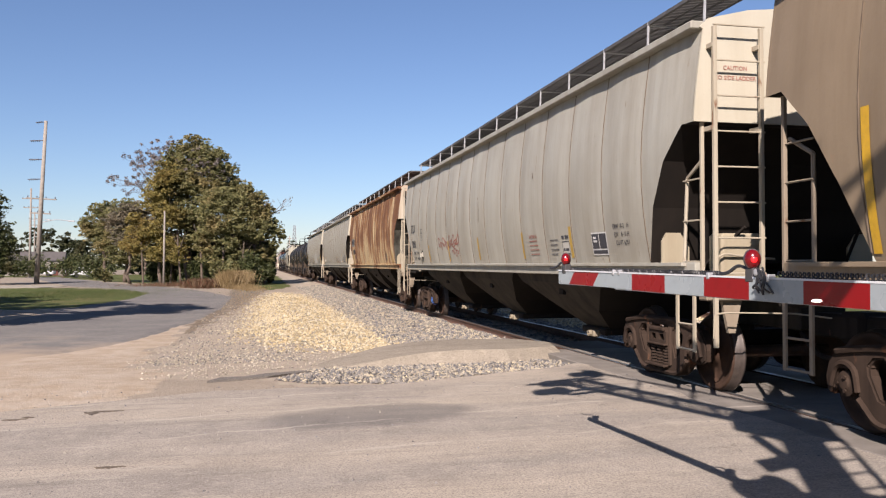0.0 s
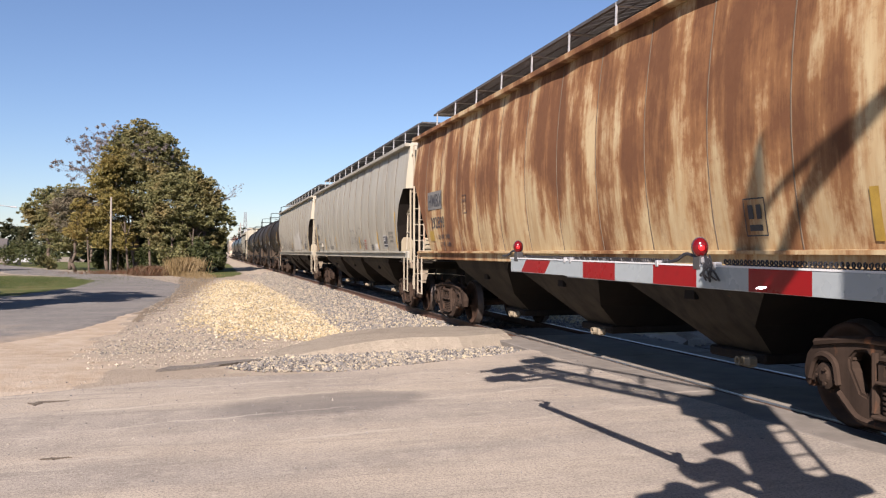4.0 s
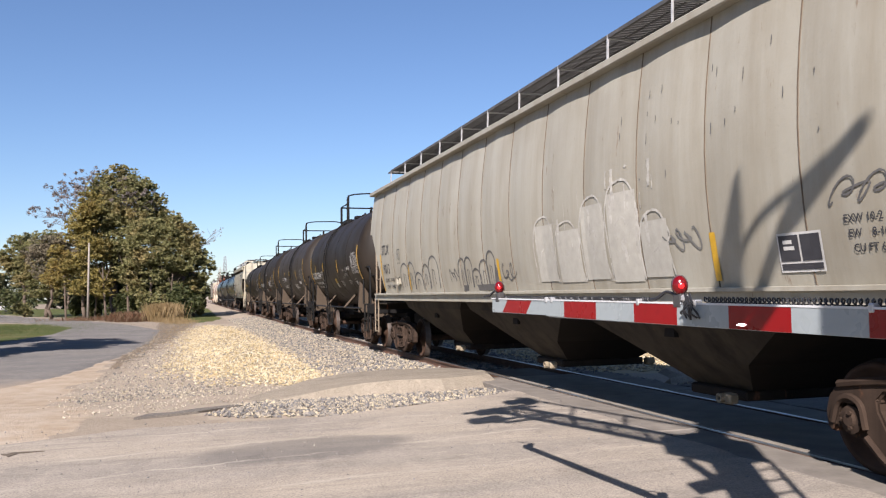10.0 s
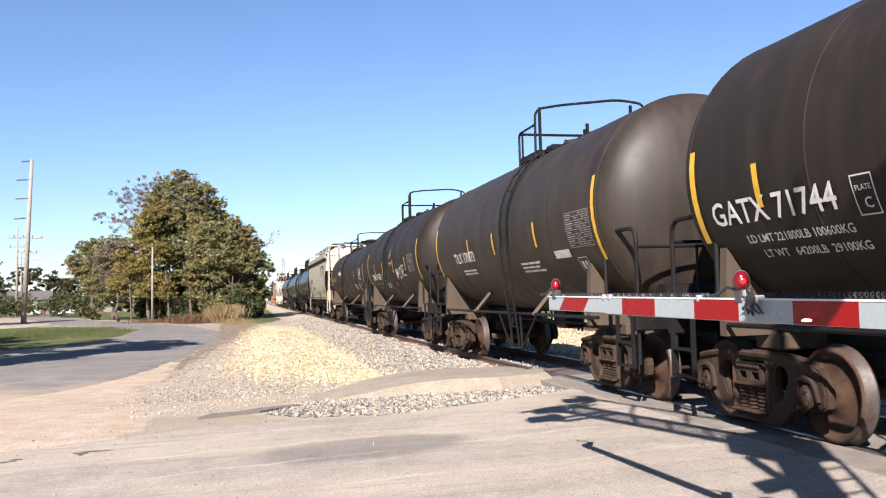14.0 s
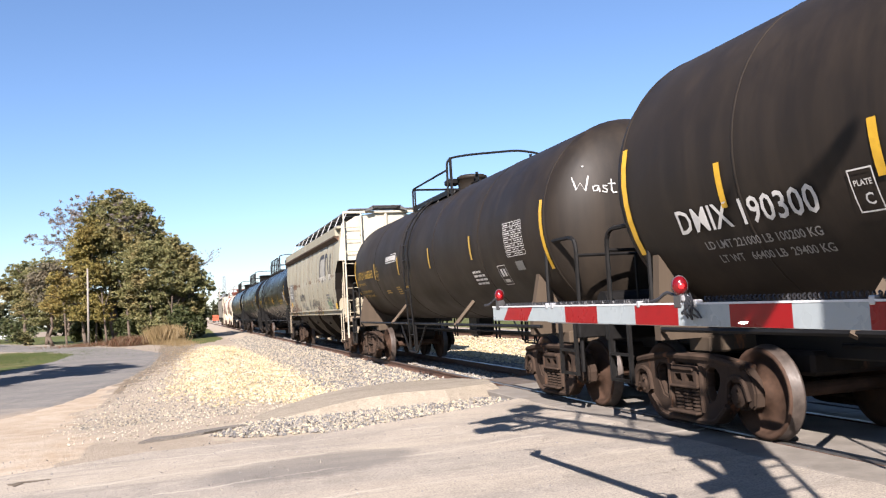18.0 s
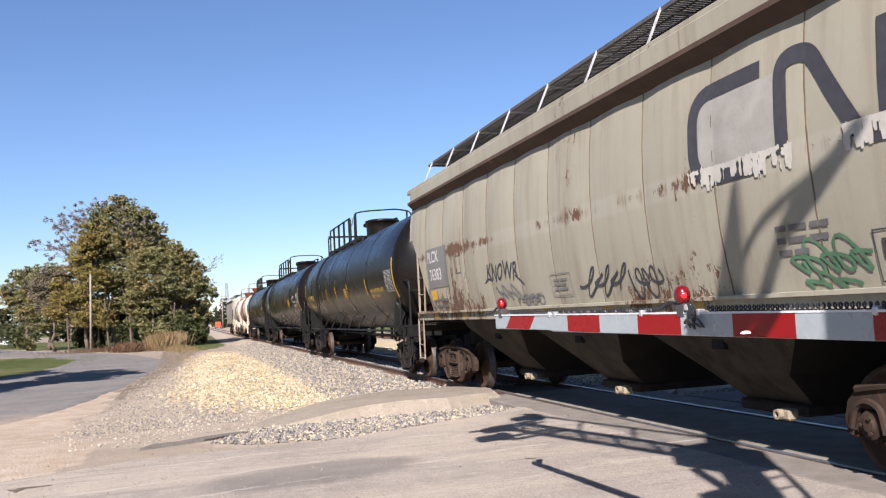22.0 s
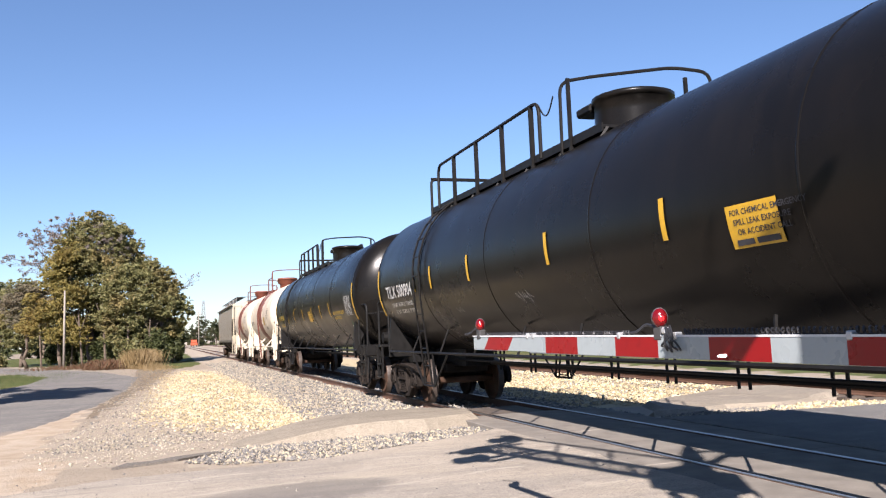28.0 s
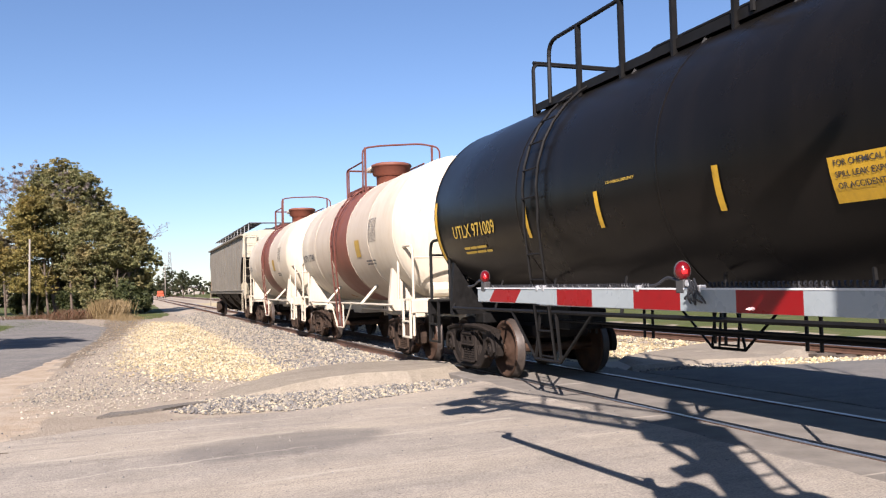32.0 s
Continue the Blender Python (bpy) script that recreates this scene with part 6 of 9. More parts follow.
def side_frame_mesh(bm):
    """Cast truck side on the plane x = 0: arched top member, dropped belly, jaws over the bearings, three windows."""
    edge = mirrored([(0.0, 0.835), (0.40, 0.835), (0.56, 0.82), (0.74, 0.785), (0.92, 0.765), (1.03, 0.72), (1.11, 0.63), (1.15, 0.50), (1.13, 0.37), (1.07, 0.33), (1.02, 0.36), (1.01, 0.50), (0.96, 0.585),
                     (0.87, 0.61), (0.78, 0.585), (0.73, 0.50), (0.72, 0.37), (0.66, 0.30), (0.57, 0.20), (0.49, 0.135), (0.38, 0.115), (0.0, 0.115)])
    middle = [(-0.25, 0.235), (0.25, 0.235), (0.25, 0.66), (0.20, 0.735), (-0.20, 0.735), (-0.25, 0.66)]
    window = [(0.345, 0.50), (0.36, 0.665), (0.41, 0.715), (0.52, 0.70), (0.585, 0.635), (0.575, 0.56), (0.47, 0.375), (0.40, 0.355)]
    cut_plate(bm, edge, [middle, window, [(-u, v) for u, v in reversed(window)]], -0.062, 0.062)
    bmesh.ops.recalc_face_normals(bm, faces=bm.faces)
    sharp = [e for e in bm.edges if len(e.link_faces) == 2 and e.calc_face_angle(0) > 0.9]
    bmesh.ops.bevel(bm, geom=sharp, offset=0.02, segments=2, affect="EDGES", clamp_overlap=True)
    # flanges along the top and the belly, raised rims round the windows, the spring seat
    for pts, r in (([(-0.98, 0.735), (-0.74, 0.775), (-0.45, 0.81), (0.45, 0.81), (0.74, 0.775), (0.98, 0.735)], 0.034),
                   ([(-0.70, 0.34), (-0.50, 0.165), (-0.36, 0.145), (0.36, 0.145), (0.50, 0.165), (0.70, 0.34)], 0.032)):
        for x in (-0.065, 0.065):
            pipe(bm, arc_pts([(x, u, v) for u, v in pts], 0.12, 3), r, 6)
    for k in (-1, 1):
        pipe(bm, arc_pts([(-0.066, k * 0.30, 0.24), (-0.07, k * 0.295, 0.5), (-0.066, k * 0.30, 0.72)], 0.1, 2), 0.03, 6)
        pipe(bm, arc_pts([(-0.066, k * 0.705, 0.40), (-0.07, k * 0.74, 0.60), (-0.07, k * 0.87, 0.655), (-0.07, k * 1.0, 0.60), (-0.066, k * 1.06, 0.42)], 0.12, 3), 0.03, 6)
        box(bm, -0.075, k * 0.87 - 0.10, 0.585, 0.075, k * 0.87 + 0.10, 0.635, 0.015)
        rod(bm, (-0.085, k * 0.16, 0.20), (-0.055, k * 0.16, 0.20), 0.026, 6)
    box(bm, -0.15, -0.265, 0.205, 0.15, 0.265, 0.238, 0.01)


def bolster_end_mesh(bm):
    """The end of the bolster in the middle window, with two three-cornered pockets."""
    shape = [(-0.235, 0.50), (0.235, 0.50), (0.235, 0.655), (0.19, 0.70), (-0.19, 0.70), (-0.235, 0.655)]
    pocket = [(0.03, 0.545), (0.19, 0.545), (0.17, 0.625), (0.05, 0.625)]
    cut_plate(bm, shape, [pocket, [(-u, v) for u, v in reversed(pocket)]], -0.10, 0.06)
    bmesh.ops.recalc_face_normals(bm, faces=bm.faces)
    box(bm, -0.13, -0.25, 0.475, 0.05, 0.25, 0.505, 0.01)
    box(bm, -0.125, -0.205, 0.66, 0.0, 0.205, 0.71, 0.012)


def springs_mesh(bm):
    prof = [(0.0, 0.238)]
    for i in range(6):
        prof += [(0.05, 0.242 + i * 0.039), (0.076, 0.247 + i * 0.039), (0.076, 0.264 + i * 0.039), (0.05, 0.269 + i * 0.039)]
    lathe(bm, prof + [(0.0, 0.476)], 14)


def bearing_mesh(bm):
    lathe(bm, [(0, 0.12), (0.05, 0.12), (0.07, 0.10), (0.115, 0.09), (0.12, 0), (0.12, -0.08), (0, -0.08)], 16, pose(0, 0, 0, 0, -90, 0))
    lathe(bm, [(0.118, 0.03), (0.150, 0.03), (0.150, -0.03), (0.118, -0.03)], 18, pose(0, 0, 0, 0, -90, 0))
    for k in range(3):
        a = 2.09 * k
        rod(bm, (-0.12, 0.07 * math.cos(a), 0.07 * math.sin(a)), (-0.14, 0.07 * math.cos(a), 0.07 * math.sin(a)), 0.018, 6)


def bolster_mesh(bm):
    box(bm, -0.92, -0.2, 0.46, 0.92, 0.2, 0.66, 0.03)
    lathe(bm, [(0, 0.66), (0.25, 0.66), (0.25, 0.74), (0, 0.74)], 14)


def brake_beam_mesh(bm):
    """Beam with a shoe before each wheel and its slanting lever."""
    box(bm, -0.80, -0.035, 0.36, 0.80, 0.035, 0.45)
    rod(bm, (-0.7, 0.02, 0.40), (0, 0.16, 0.40), 0.022, 6)
    rod(bm, (0.7, 0.02, 0.40), (0, 0.16, 0.40), 0.022, 6)
    for x in (-0.775, 0.775):
        pts = [(0.455 * math.cos(a) - 0.52, 0.455 * math.sin(a) + WHEEL_R) for a in (-0.42, -0.2, 0.0, 0.2, 0.42)]
        outer = [(0.51 * math.cos(a) - 0.52, 0.51 * math.sin(a) + WHEEL_R) for a in (0.40, 0.0, -0.40)]
        plate(bm, pts + outer, (0, 1, 0), (0, 0, 1), (x - 0.045, 0, 0), (0.09, 0, 0), 1.0)
    bmesh.ops.recalc_face_normals(bm, faces=bm.faces)


WHEELSETS = {-1: [], 1: []}


def truck(car, y, dark=False, cap=None):
    cast = "truck_dark" if dark else "truck"
    t = linked("truck", shared("bolster" + str(dark), lambda bm: (bolster_mesh(bm), ["truck_dark"])[1]), None, car, "", pose(0, y, 0))
    for s in (-1, 1):
        face = 0 if s < 0 else 180
        linked("side_frame", shared("side_frame" + cast, lambda bm: (side_frame_mesh(bm), [cast])[1]), None, t, "", pose(s * 1.03, 0, 0, 0, 0, face))
        linked("bolster_end", shared("bolster_end" + cast, lambda bm: (bolster_end_mesh(bm), [cast])[1]), None, t, "", pose(s * 1.03, 0, 0, 0, 0, face))
        for k in (-0.165, 0, 0.165):
            linked("spring", shared("spring" + cast, lambda bm: (springs_mesh(bm), [cast])[1]), None, t, "", pose(s * 1.05, k, 0))
        for k in (-1, 1):
            bm_key = cap if cap and s < 0 and k < 0 else cast
            linked("bearing", shared("bearing" + bm_key, lambda bm: (bearing_mesh(bm), [bm_key])[1]), None, t, "bright blue bearing cap" if bm_key == "blue" else "", pose(s * 1.0, k * 0.87, WHEEL_R, 0, 0, face))
    for k in (-1, 1):
        w = linked("wheelset", shared("wheelset", wheelset_mesh), None, t, "", pose(0, k * 0.87, WHEEL_R))
        WHEELSETS[k].append(w)
        linked("brake_beam", shared("brake_beam", lambda bm: (brake_beam_mesh(bm), ["truck_dark"])[1]), None, t, "", pose(0, k * 0.35, 0, 0, 0, 0 if k < 0 else 180))
    return t


def coupler(car, y, s):
    def build(bm):
        box(bm, -0.13, 0.0, 0.72, 0.13, 0.62, 0.98, 0.03)
        box(bm, -0.2, 0.5, 0.68, 0.2, 0.78, 1.02, 0.06)
        pipe(bm, arc_pts([(0.25, 0.0, 0.75), (0.25, 0.3, 0.5), (0.2, 0.7, 0.52)], 0.2), 0.03)
    linked("coupler", shared("coupler", lambda bm: (build(bm), ["truck_dark"])[1]), None, car, "", pose(0, y, 0, 0, 0, 0 if s > 0 else 180))


HULL = {"length": 18.0, "panels": 12, "puff": 0.018}


def hopper(name, length, mats, label, style="curved", chord=None, rear="post_rust", bearing=None, slant=False):
    """A covered hopper wagon; its front is at -y, the rail top at z = 0."""
    car = tagged(new(name), label, "hopper wagon", "wagons of the freight train")
    body_m, end_m = mats
    half = length / 2
    eave, crown, sill = 4.10, 4.36, 1.53
    bay = 1.15

    def low(y):
        d = half - abs(y)
        return float(np.interp(d, [0, 0.22, 0.62, 0.95, bay + 0.1], [3.08, 3.08, 2.72, 2.2, sill]))

    def prof(zl):
        out = []
        for i in range(9):
            z = zl + (eave - zl) * i / 8
            k = (z - sill) / (eave - sill)
            bulge = 0.13 * math.sin(math.pi * min(1, max(0, k)) ** 0.9) if style == "curved" else 0.05 * math.sin(math.pi * k)
            out.append((1.46 + bulge, z))
        if slant:
            out += [(1.50, eave + 0.02), (1.42, eave + 0.12), (1.0, 4.47), (0.35, 4.57)]
        else:
            out += [(1.50, eave + 0.02), (1.40, eave + 0.12), (0.9, crown - 0.02), (0.35, crown + 0.03)]
        return out

    panels = round(length / 1.235) if style == "curved" else 15
    HULL.update(length=length, panels=panels, puff=0.020 if style == "curved" else 0.0)
    ys = []
    for i in range(panels):
        a, b = -half + length * i / panels, -half + length * (i + 1) / panels
        for k in range(4):
            ys.append((a + (b - a) * k / 4, 0.020 * math.sin(math.pi * k / 4) if style == "curved" else 0.0))
    ys.append((half, 0))
    for extra in (0.22, 0.62, 0.95, 1.25):
        puff = 0.020 * math.sin(math.pi * (extra * panels / length % 1)) if style == "curved" else 0.0
        ys += [(-half + extra, puff), (half - extra, puff)]
    ys.sort()
    V, Fc = [], []
    rows = []
    for y, puff in ys:
        p = prof(low(y))
        ring = [(-x - (puff if i < 9 else 0), y, z) for i, (x, z) in enumerate(p)] + [(x + (puff if i < 9 else 0), y, z) for i, (x, z) in reversed(list(enumerate(p)))]
        rows.append((len(V), len(ring)))
        V += ring
    for (a, n), (b, _) in zip(rows, rows[1:]):
        for i in range(n):
            j = (i + 1) % n
            Fc.append((a + i, b + i, b + j, a + j))
    # the under faces, the slope sheets among them, are a part of their own, painted dark for shade
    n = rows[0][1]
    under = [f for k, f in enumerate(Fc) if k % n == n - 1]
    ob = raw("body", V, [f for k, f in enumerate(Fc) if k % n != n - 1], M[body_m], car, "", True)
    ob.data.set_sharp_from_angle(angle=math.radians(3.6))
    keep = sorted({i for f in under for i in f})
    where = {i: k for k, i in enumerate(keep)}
    raw("slope_sheet", [V[i] for i in keep], [tuple(where[i] for i in f) for f in under], M["slope_grey" if body_m == "rusty" else "shade_black"], car, "grimy sloping sheets under the body, painted dark for shade")
    # the slope sheets under each end and the end walls
    for s in (-1, 1):
        bm = bmesh.new()
        y = s * half
        p = prof(3.08)
        vs = [bm.verts.new((-x, y + s * 0.004, z)) for x, z in p] + [bm.verts.new((x, y + s * 0.004, z)) for x, z in reversed(p)]
        bm.faces.new(vs)
        ring = bmesh.ops.extrude_face_region(bm, geom=bm.faces[:])
        bmesh.ops.translate(bm, vec=(0, s * 0.03, 0), verts=[v for v in ring["geom"] if isinstance(v, bmesh.types.BMVert)])
        bmesh.ops.recalc_face_normals(bm, faces=bm.faces)
        part("end_wall", bm, M[end_m], car)
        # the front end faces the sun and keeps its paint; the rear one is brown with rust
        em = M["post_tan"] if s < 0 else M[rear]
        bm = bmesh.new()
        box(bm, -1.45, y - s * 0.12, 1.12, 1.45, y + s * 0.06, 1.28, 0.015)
        # the rear sill takes the dark underside colour in place of shade
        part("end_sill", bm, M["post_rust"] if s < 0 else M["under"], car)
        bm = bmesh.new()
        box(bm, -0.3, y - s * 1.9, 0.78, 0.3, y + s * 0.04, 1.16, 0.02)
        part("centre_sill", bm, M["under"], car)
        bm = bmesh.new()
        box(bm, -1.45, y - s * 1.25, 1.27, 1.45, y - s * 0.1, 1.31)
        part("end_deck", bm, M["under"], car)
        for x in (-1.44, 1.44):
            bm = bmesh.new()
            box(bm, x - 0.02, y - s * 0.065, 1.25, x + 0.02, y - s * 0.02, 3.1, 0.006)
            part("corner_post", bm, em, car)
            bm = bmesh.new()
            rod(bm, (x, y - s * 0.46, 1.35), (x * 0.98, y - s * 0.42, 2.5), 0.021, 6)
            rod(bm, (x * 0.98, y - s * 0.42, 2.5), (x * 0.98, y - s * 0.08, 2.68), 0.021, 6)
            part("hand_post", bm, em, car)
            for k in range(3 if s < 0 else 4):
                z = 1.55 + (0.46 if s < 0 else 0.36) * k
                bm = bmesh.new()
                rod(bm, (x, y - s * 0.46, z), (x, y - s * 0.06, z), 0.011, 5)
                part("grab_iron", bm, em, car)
        if s < 0:
            for x in (-1.40, -0.84):
                bm = bmesh.new()
                box(bm, x - 0.022, y - 0.185, 0.62 if x < -1 else 1.25, x + 0.022, y - 0.135, 4.58 if slant else 4.1, 0.005)
                for z in (1.3, 3.0, 3.9):
                    box(bm, x - 0.03, y - 0.16, z - 0.025, x + 0.03, y + 0.02, z + 0.025)
                part("ladder_rail", bm, M[end_m] if slant else em, car)
            for k in range(8):
                z = 1.42 + k * 0.385
                bm = bmesh.new()
                rod(bm, (-1.42, y - 0.17, z), (-0.80, y - 0.17, z), 0.011, 5)
                part("ladder_rung", bm, em, car)
            # upright plates over the bolster: an ear with a cut shoulder at the side, a box nearer the middle
            for x in (-1, 1):
                bm = bmesh.new()
                plate(bm, [(x * 1.46, 1.31), (x * 1.10, 1.31), (x * 1.10, 1.72), (x * 1.22, 1.90), (x * 1.40, 1.90), (x * 1.46, 1.80)], (1, 0, 0), (0, 0, 1), (0, y + 0.95, 0), (0, 0.03, 0), 1.0)
                bmesh.ops.recalc_face_normals(bm, faces=bm.faces)
                part("corner_gusset", bm, M["gusset"], car, "pale plate with cut corners")
            bm = bmesh.new()
            box(bm, -0.98, y + 0.42, 1.33, -0.46, y + 0.72, 1.88, 0.03)
            cover = part("valve_cover", bm, M["gusset"], car, "pale box over the valves")
            bm = bmesh.new()
            pipe(bm, arc_pts([(-1.04, y + 0.40, 1.60), (-0.98, y + 0.36, 1.64), (-0.62, y + 0.40, 1.60), (-0.30, y + 0.42, 1.58)], 0.05), 0.014)
            part("release_rod", bm, M["post_tan"], cover)
            # angle brace down to the bolster, seen against the dark slope sheet
            for x in (-1.05, 1.05):
                bm = bmesh.new()
                rod(bm, (x, y + 1.05, 1.33), (x * 0.72, y + 0.3, 1.95), 0.022, 5)
                part("end_brace", bm, M["shade_black"], car)
            # uncoupling lever and its bracket, the air hose, the stirrup bracket under the sill
            bm = bmesh.new()
            pipe(bm, arc_pts([(-1.43, y - 0.16, 0.72), (-1.43, y - 0.18, 0.98), (-1.30, y - 0.20, 1.00), (-0.5, y - 0.22, 0.98), (-0.2, y - 0.45, 0.94)], 0.05), 0.009)
            part("uncoupling_lever", bm, M["post_tan"], car, "thin tan uncoupling lever")
            bm = bmesh.new()
            plate(bm, [(-1.14, 0.76), (-1.06, 0.76), (-0.98, 1.12), (-1.22, 1.12)], (1, 0, 0), (0, 0, 1), (0, y + 0.02, 0), (0, 0.05, 0), 1.0)
            bmesh.ops.recalc_face_normals(bm, faces=bm.faces)
            part("sill_bracket", bm, M["post_rust"], car, "rusty tan bracket under the end sill")
            bm = bmesh.new()
            pipe(bm, arc_pts([(0.35, y - 0.05, 0.9), (0.38, y - 0.35, 0.55), (0.2, y - 0.6, 0.5)], 0.2), 0.028)
            part("air_hose", bm, M["wire"], car)
        else:
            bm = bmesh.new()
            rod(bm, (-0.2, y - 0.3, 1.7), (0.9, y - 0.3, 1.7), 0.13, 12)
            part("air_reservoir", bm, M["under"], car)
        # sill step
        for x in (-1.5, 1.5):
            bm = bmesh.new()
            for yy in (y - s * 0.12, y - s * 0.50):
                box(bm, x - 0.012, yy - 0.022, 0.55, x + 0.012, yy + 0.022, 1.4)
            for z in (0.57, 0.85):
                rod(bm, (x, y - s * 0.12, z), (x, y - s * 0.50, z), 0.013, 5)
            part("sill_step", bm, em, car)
        truck(car, s * (half - (1.75 if s < 0 else 1.27)), False, bearing if s > 0 else None)
        coupler(car, y, s)
    # side sills
    for x in (-1, 1):
        bm = bmesh.new()
        box(bm, x * 1.50, -half + 0.1, 1.36, x * 1.42, half - 0.1, 1.54, 0.01)
        box(bm, x * 1.56, -half + 0.3, 1.50, x * 1.42, half - 0.3, 1.535)
        part("side_sill", bm, M[body_m], car)
        bm = bmesh.new()
        box(bm, x * 1.60, -half - 0.02, eave + 0.0, x * 1.44, half + 0.02, eave + 0.09, 0.012)
        part("top_chord", bm, M[chord or body_m], car)
        if slant:
            bm = bmesh.new()
            box(bm, x * 1.615, -half + 0.30, eave - 0.22, x * 1.48, half - 0.30, eave + 0.03, 0.012)
            part("roof_fascia", bm, M[body_m], car, "deep cream strip along the eaves")
            bm = bmesh.new()
            plate(bm, [(1.655, eave - 0.20), (1.655, eave - 0.25), (1.52, eave - 0.37), (1.50, eave - 0.22)], (x, 0, 0), (0, 0, 1), (0, -half + 0.22, 0), (0, length - 0.44, 0), 1.0)
            bmesh.ops.recalc_face_normals(bm, faces=bm.faces)
            part("drip_ledge", bm, M["ledge"], car, "rust-brown ledge under the eaves")
    # seams of the side sheets
    for i in range(1, panels):
        y = -half + length * i / panels
        p = [q for q in prof(low(y))[:9]]
        for s in (-1, 1):
            bm = bmesh.new()
            pipe(bm, [(s * (x0 + 0.001), y, z0) for x0, z0 in p], 0.008 if style == "curved" else 0.009, 4)
            part("side_seam", bm, M["seam"], car)
    # discharge bays: hoppers that narrow to an outlet, with dark slope sheets between them, shade painted in
    nb = 3
    span = length - 2 * 2.75
    for i in range(nb):
        a = -span / 2 + span * i / nb
        b = a + span / nb
        c = (a + b) / 2
        w = (b - a) / 2
        levels = [(1.42, w - 0.02, 1.44), (1.36, w - 0.30, 1.22), (0.98, w * 0.42, 0.78), (0.60, 0.48, 0.46)]
        bm = bmesh.new()
        rings = [[bm.verts.new(q) for q in ((-x, c - e, z), (x, c - e, z), (x, c + e, z), (-x, c + e, z))] for x, e, z in levels]
        for hi, lo in zip(rings, rings[1:]):
            for k in range(4):
                j = (k + 1) % 4
                f = bm.faces.new((hi[k], hi[j], lo[j], lo[k]))
                # front and rear bay faces get the near-black colour, their shade painted in
                f.material_index = 1 if k in (0, 2) else 0
        bm.faces.new(rings[-1][::-1])
        bm.faces.new(rings[0])
        bmesh.ops.recalc_face_normals(bm, faces=bm.faces)
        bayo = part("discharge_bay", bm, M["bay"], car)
        bayo.data.materials.append(M["shade_black"])
        for s in (-1, 1):
            bm = bmesh.new()
            plate(bm, [(c - 0.10, 1.02), (c + 0.10, 1.02), (c + 0.08, 1.16), (c - 0.08, 1.16)], (0, 1, 0), (0, 0, 1), (s * 1.22, 0, 0), (s * 0.05, 0, 0), 1.0)
            bmesh.ops.recalc_face_normals(bm, faces=bm.faces)
            part("vibrator_bracket", bm, M["shade_black"], bayo, "small dark bracket on the bay side")
        bm = bmesh.new()
        box(bm, -0.7, c - 0.5, 0.36, 0.7, c + 0.5, 0.47, 0.02)
        part("outlet_gate", bm, M["truck_dark"], bayo)
        for s in (-1, 1):
            bm = bmesh.new()
            box(bm, s * 0.84 - 0.06, c - 0.50, 0.34, s * 0.84 + 0.06, c - 0.34, 0.45, 0.022)
            lathe(bm, [(0.05, -0.02), (0.05, 0.05), (0.028, 0.05), (0.026, 0.01), (0, 0.01)], 10, Matrix.Translation((s * 0.90, c - 0.38, 0.40)) @ pose(0, 0, 0, 0, 90 * s, 0))
            part("gate_capstan", bm, M["end_plate"], bayo, "pale capstan end of the outlet gate")
    # roof walk: grating on posts
    ob = bmesh.new()
    for s in (-1, 1):
        for i in range(int((length - 1.0) / 0.06)):
            y = -half + 0.5 + i * 0.06
            box(ob, s * (WALK_X - 0.02), y, WALK_Z - 0.04, s * 0.5, y + 0.034, WALK_Z - 0.015)
        for k in range(4):
            x = s * (0.5 + 0.2 * k)
            box(ob, x - 0.012, -half + 0.45, WALK_Z - 0.045, x + 0.012, half - 0.5, WALK_Z - 0.01)
    part("roof_walk", ob, M["grate"], car, "steel grating walkway along the roof")
    nposts = int(length / 1.5)

    def post(bm):
        rod(bm, (-0.26 if slant else -0.02, 0, -0.56 if slant else -0.46), (0, 0, 0), 0.016, 5)
        box(bm, 0.0, -0.02, -0.06, 0.6, 0.02, -0.04)

    for i in range(nposts + 1):
        y = -half + 0.5 + (length - 1) * i / nposts
        for s in (-1, 1):
            linked("walk_post", shared("walk_post" + str(slant), lambda bm: (post(bm), ["galv"])[1]), None, car, "", pose(s * WALK_X, y, WALK_Z, 0, 0, 0 if s < 0 else 180))
    for s in (-1, 1):
        bm = bmesh.new()
        box(bm, s * (WALK_X + 0.012), -half + 0.45, WALK_Z - 0.045, s * (WALK_X - 0.01), half - 0.45, WALK_Z)
        part("walk_edge", bm, M["grate"], car, "edge strip of the roof walk")
        y = s * (half - 0.3)
        if slant:
            bm = bmesh.new()
            box(bm, -1.40, s * half + s * 0.06, 4.56, 1.40, s * half + s * 0.13, 4.64, 0.01)
            part("top_beam", bm, M[end_m], car, "cream beam across the top of the end") if s < 0 else bm.free()
            bm = bmesh.new()
            for k in range(12):
                box(bm, -0.44 + 0.08 * k - 0.012, s * half - 0.30, 4.765, -0.44 + 0.08 * k + 0.012, s * half + 0.30, 4.79)
                box(bm, -0.46, s * half - 0.30 + 0.052 * k, 4.77, 0.46, s * half - 0.276 + 0.052 * k, 4.785)
            part("crossover_grating", bm, M["grate"], car, "raised grating step at the end of the roof walk")
            for q in (-0.46, 0.46):
                bm = bmesh.new()
                plate(bm, [(q, 4.78), (q, 4.66), (q * 1.5, 4.60), (q * 1.5, 4.64)], (1, 0, 0), (0, 0, 1), (0, s * half - 0.28, 0), (0, 0.56, 0), 1.0)
                bmesh.ops.recalc_face_normals(bm, faces=bm.faces)
                part("crossover_wing", bm, M["grate"], car)
            bm = bmesh.new()
            rod(bm, (0.0, s * half + s * 0.05, 3.1), (0.0, s * half + s * 0.05, 4.6), 0.06, 8)
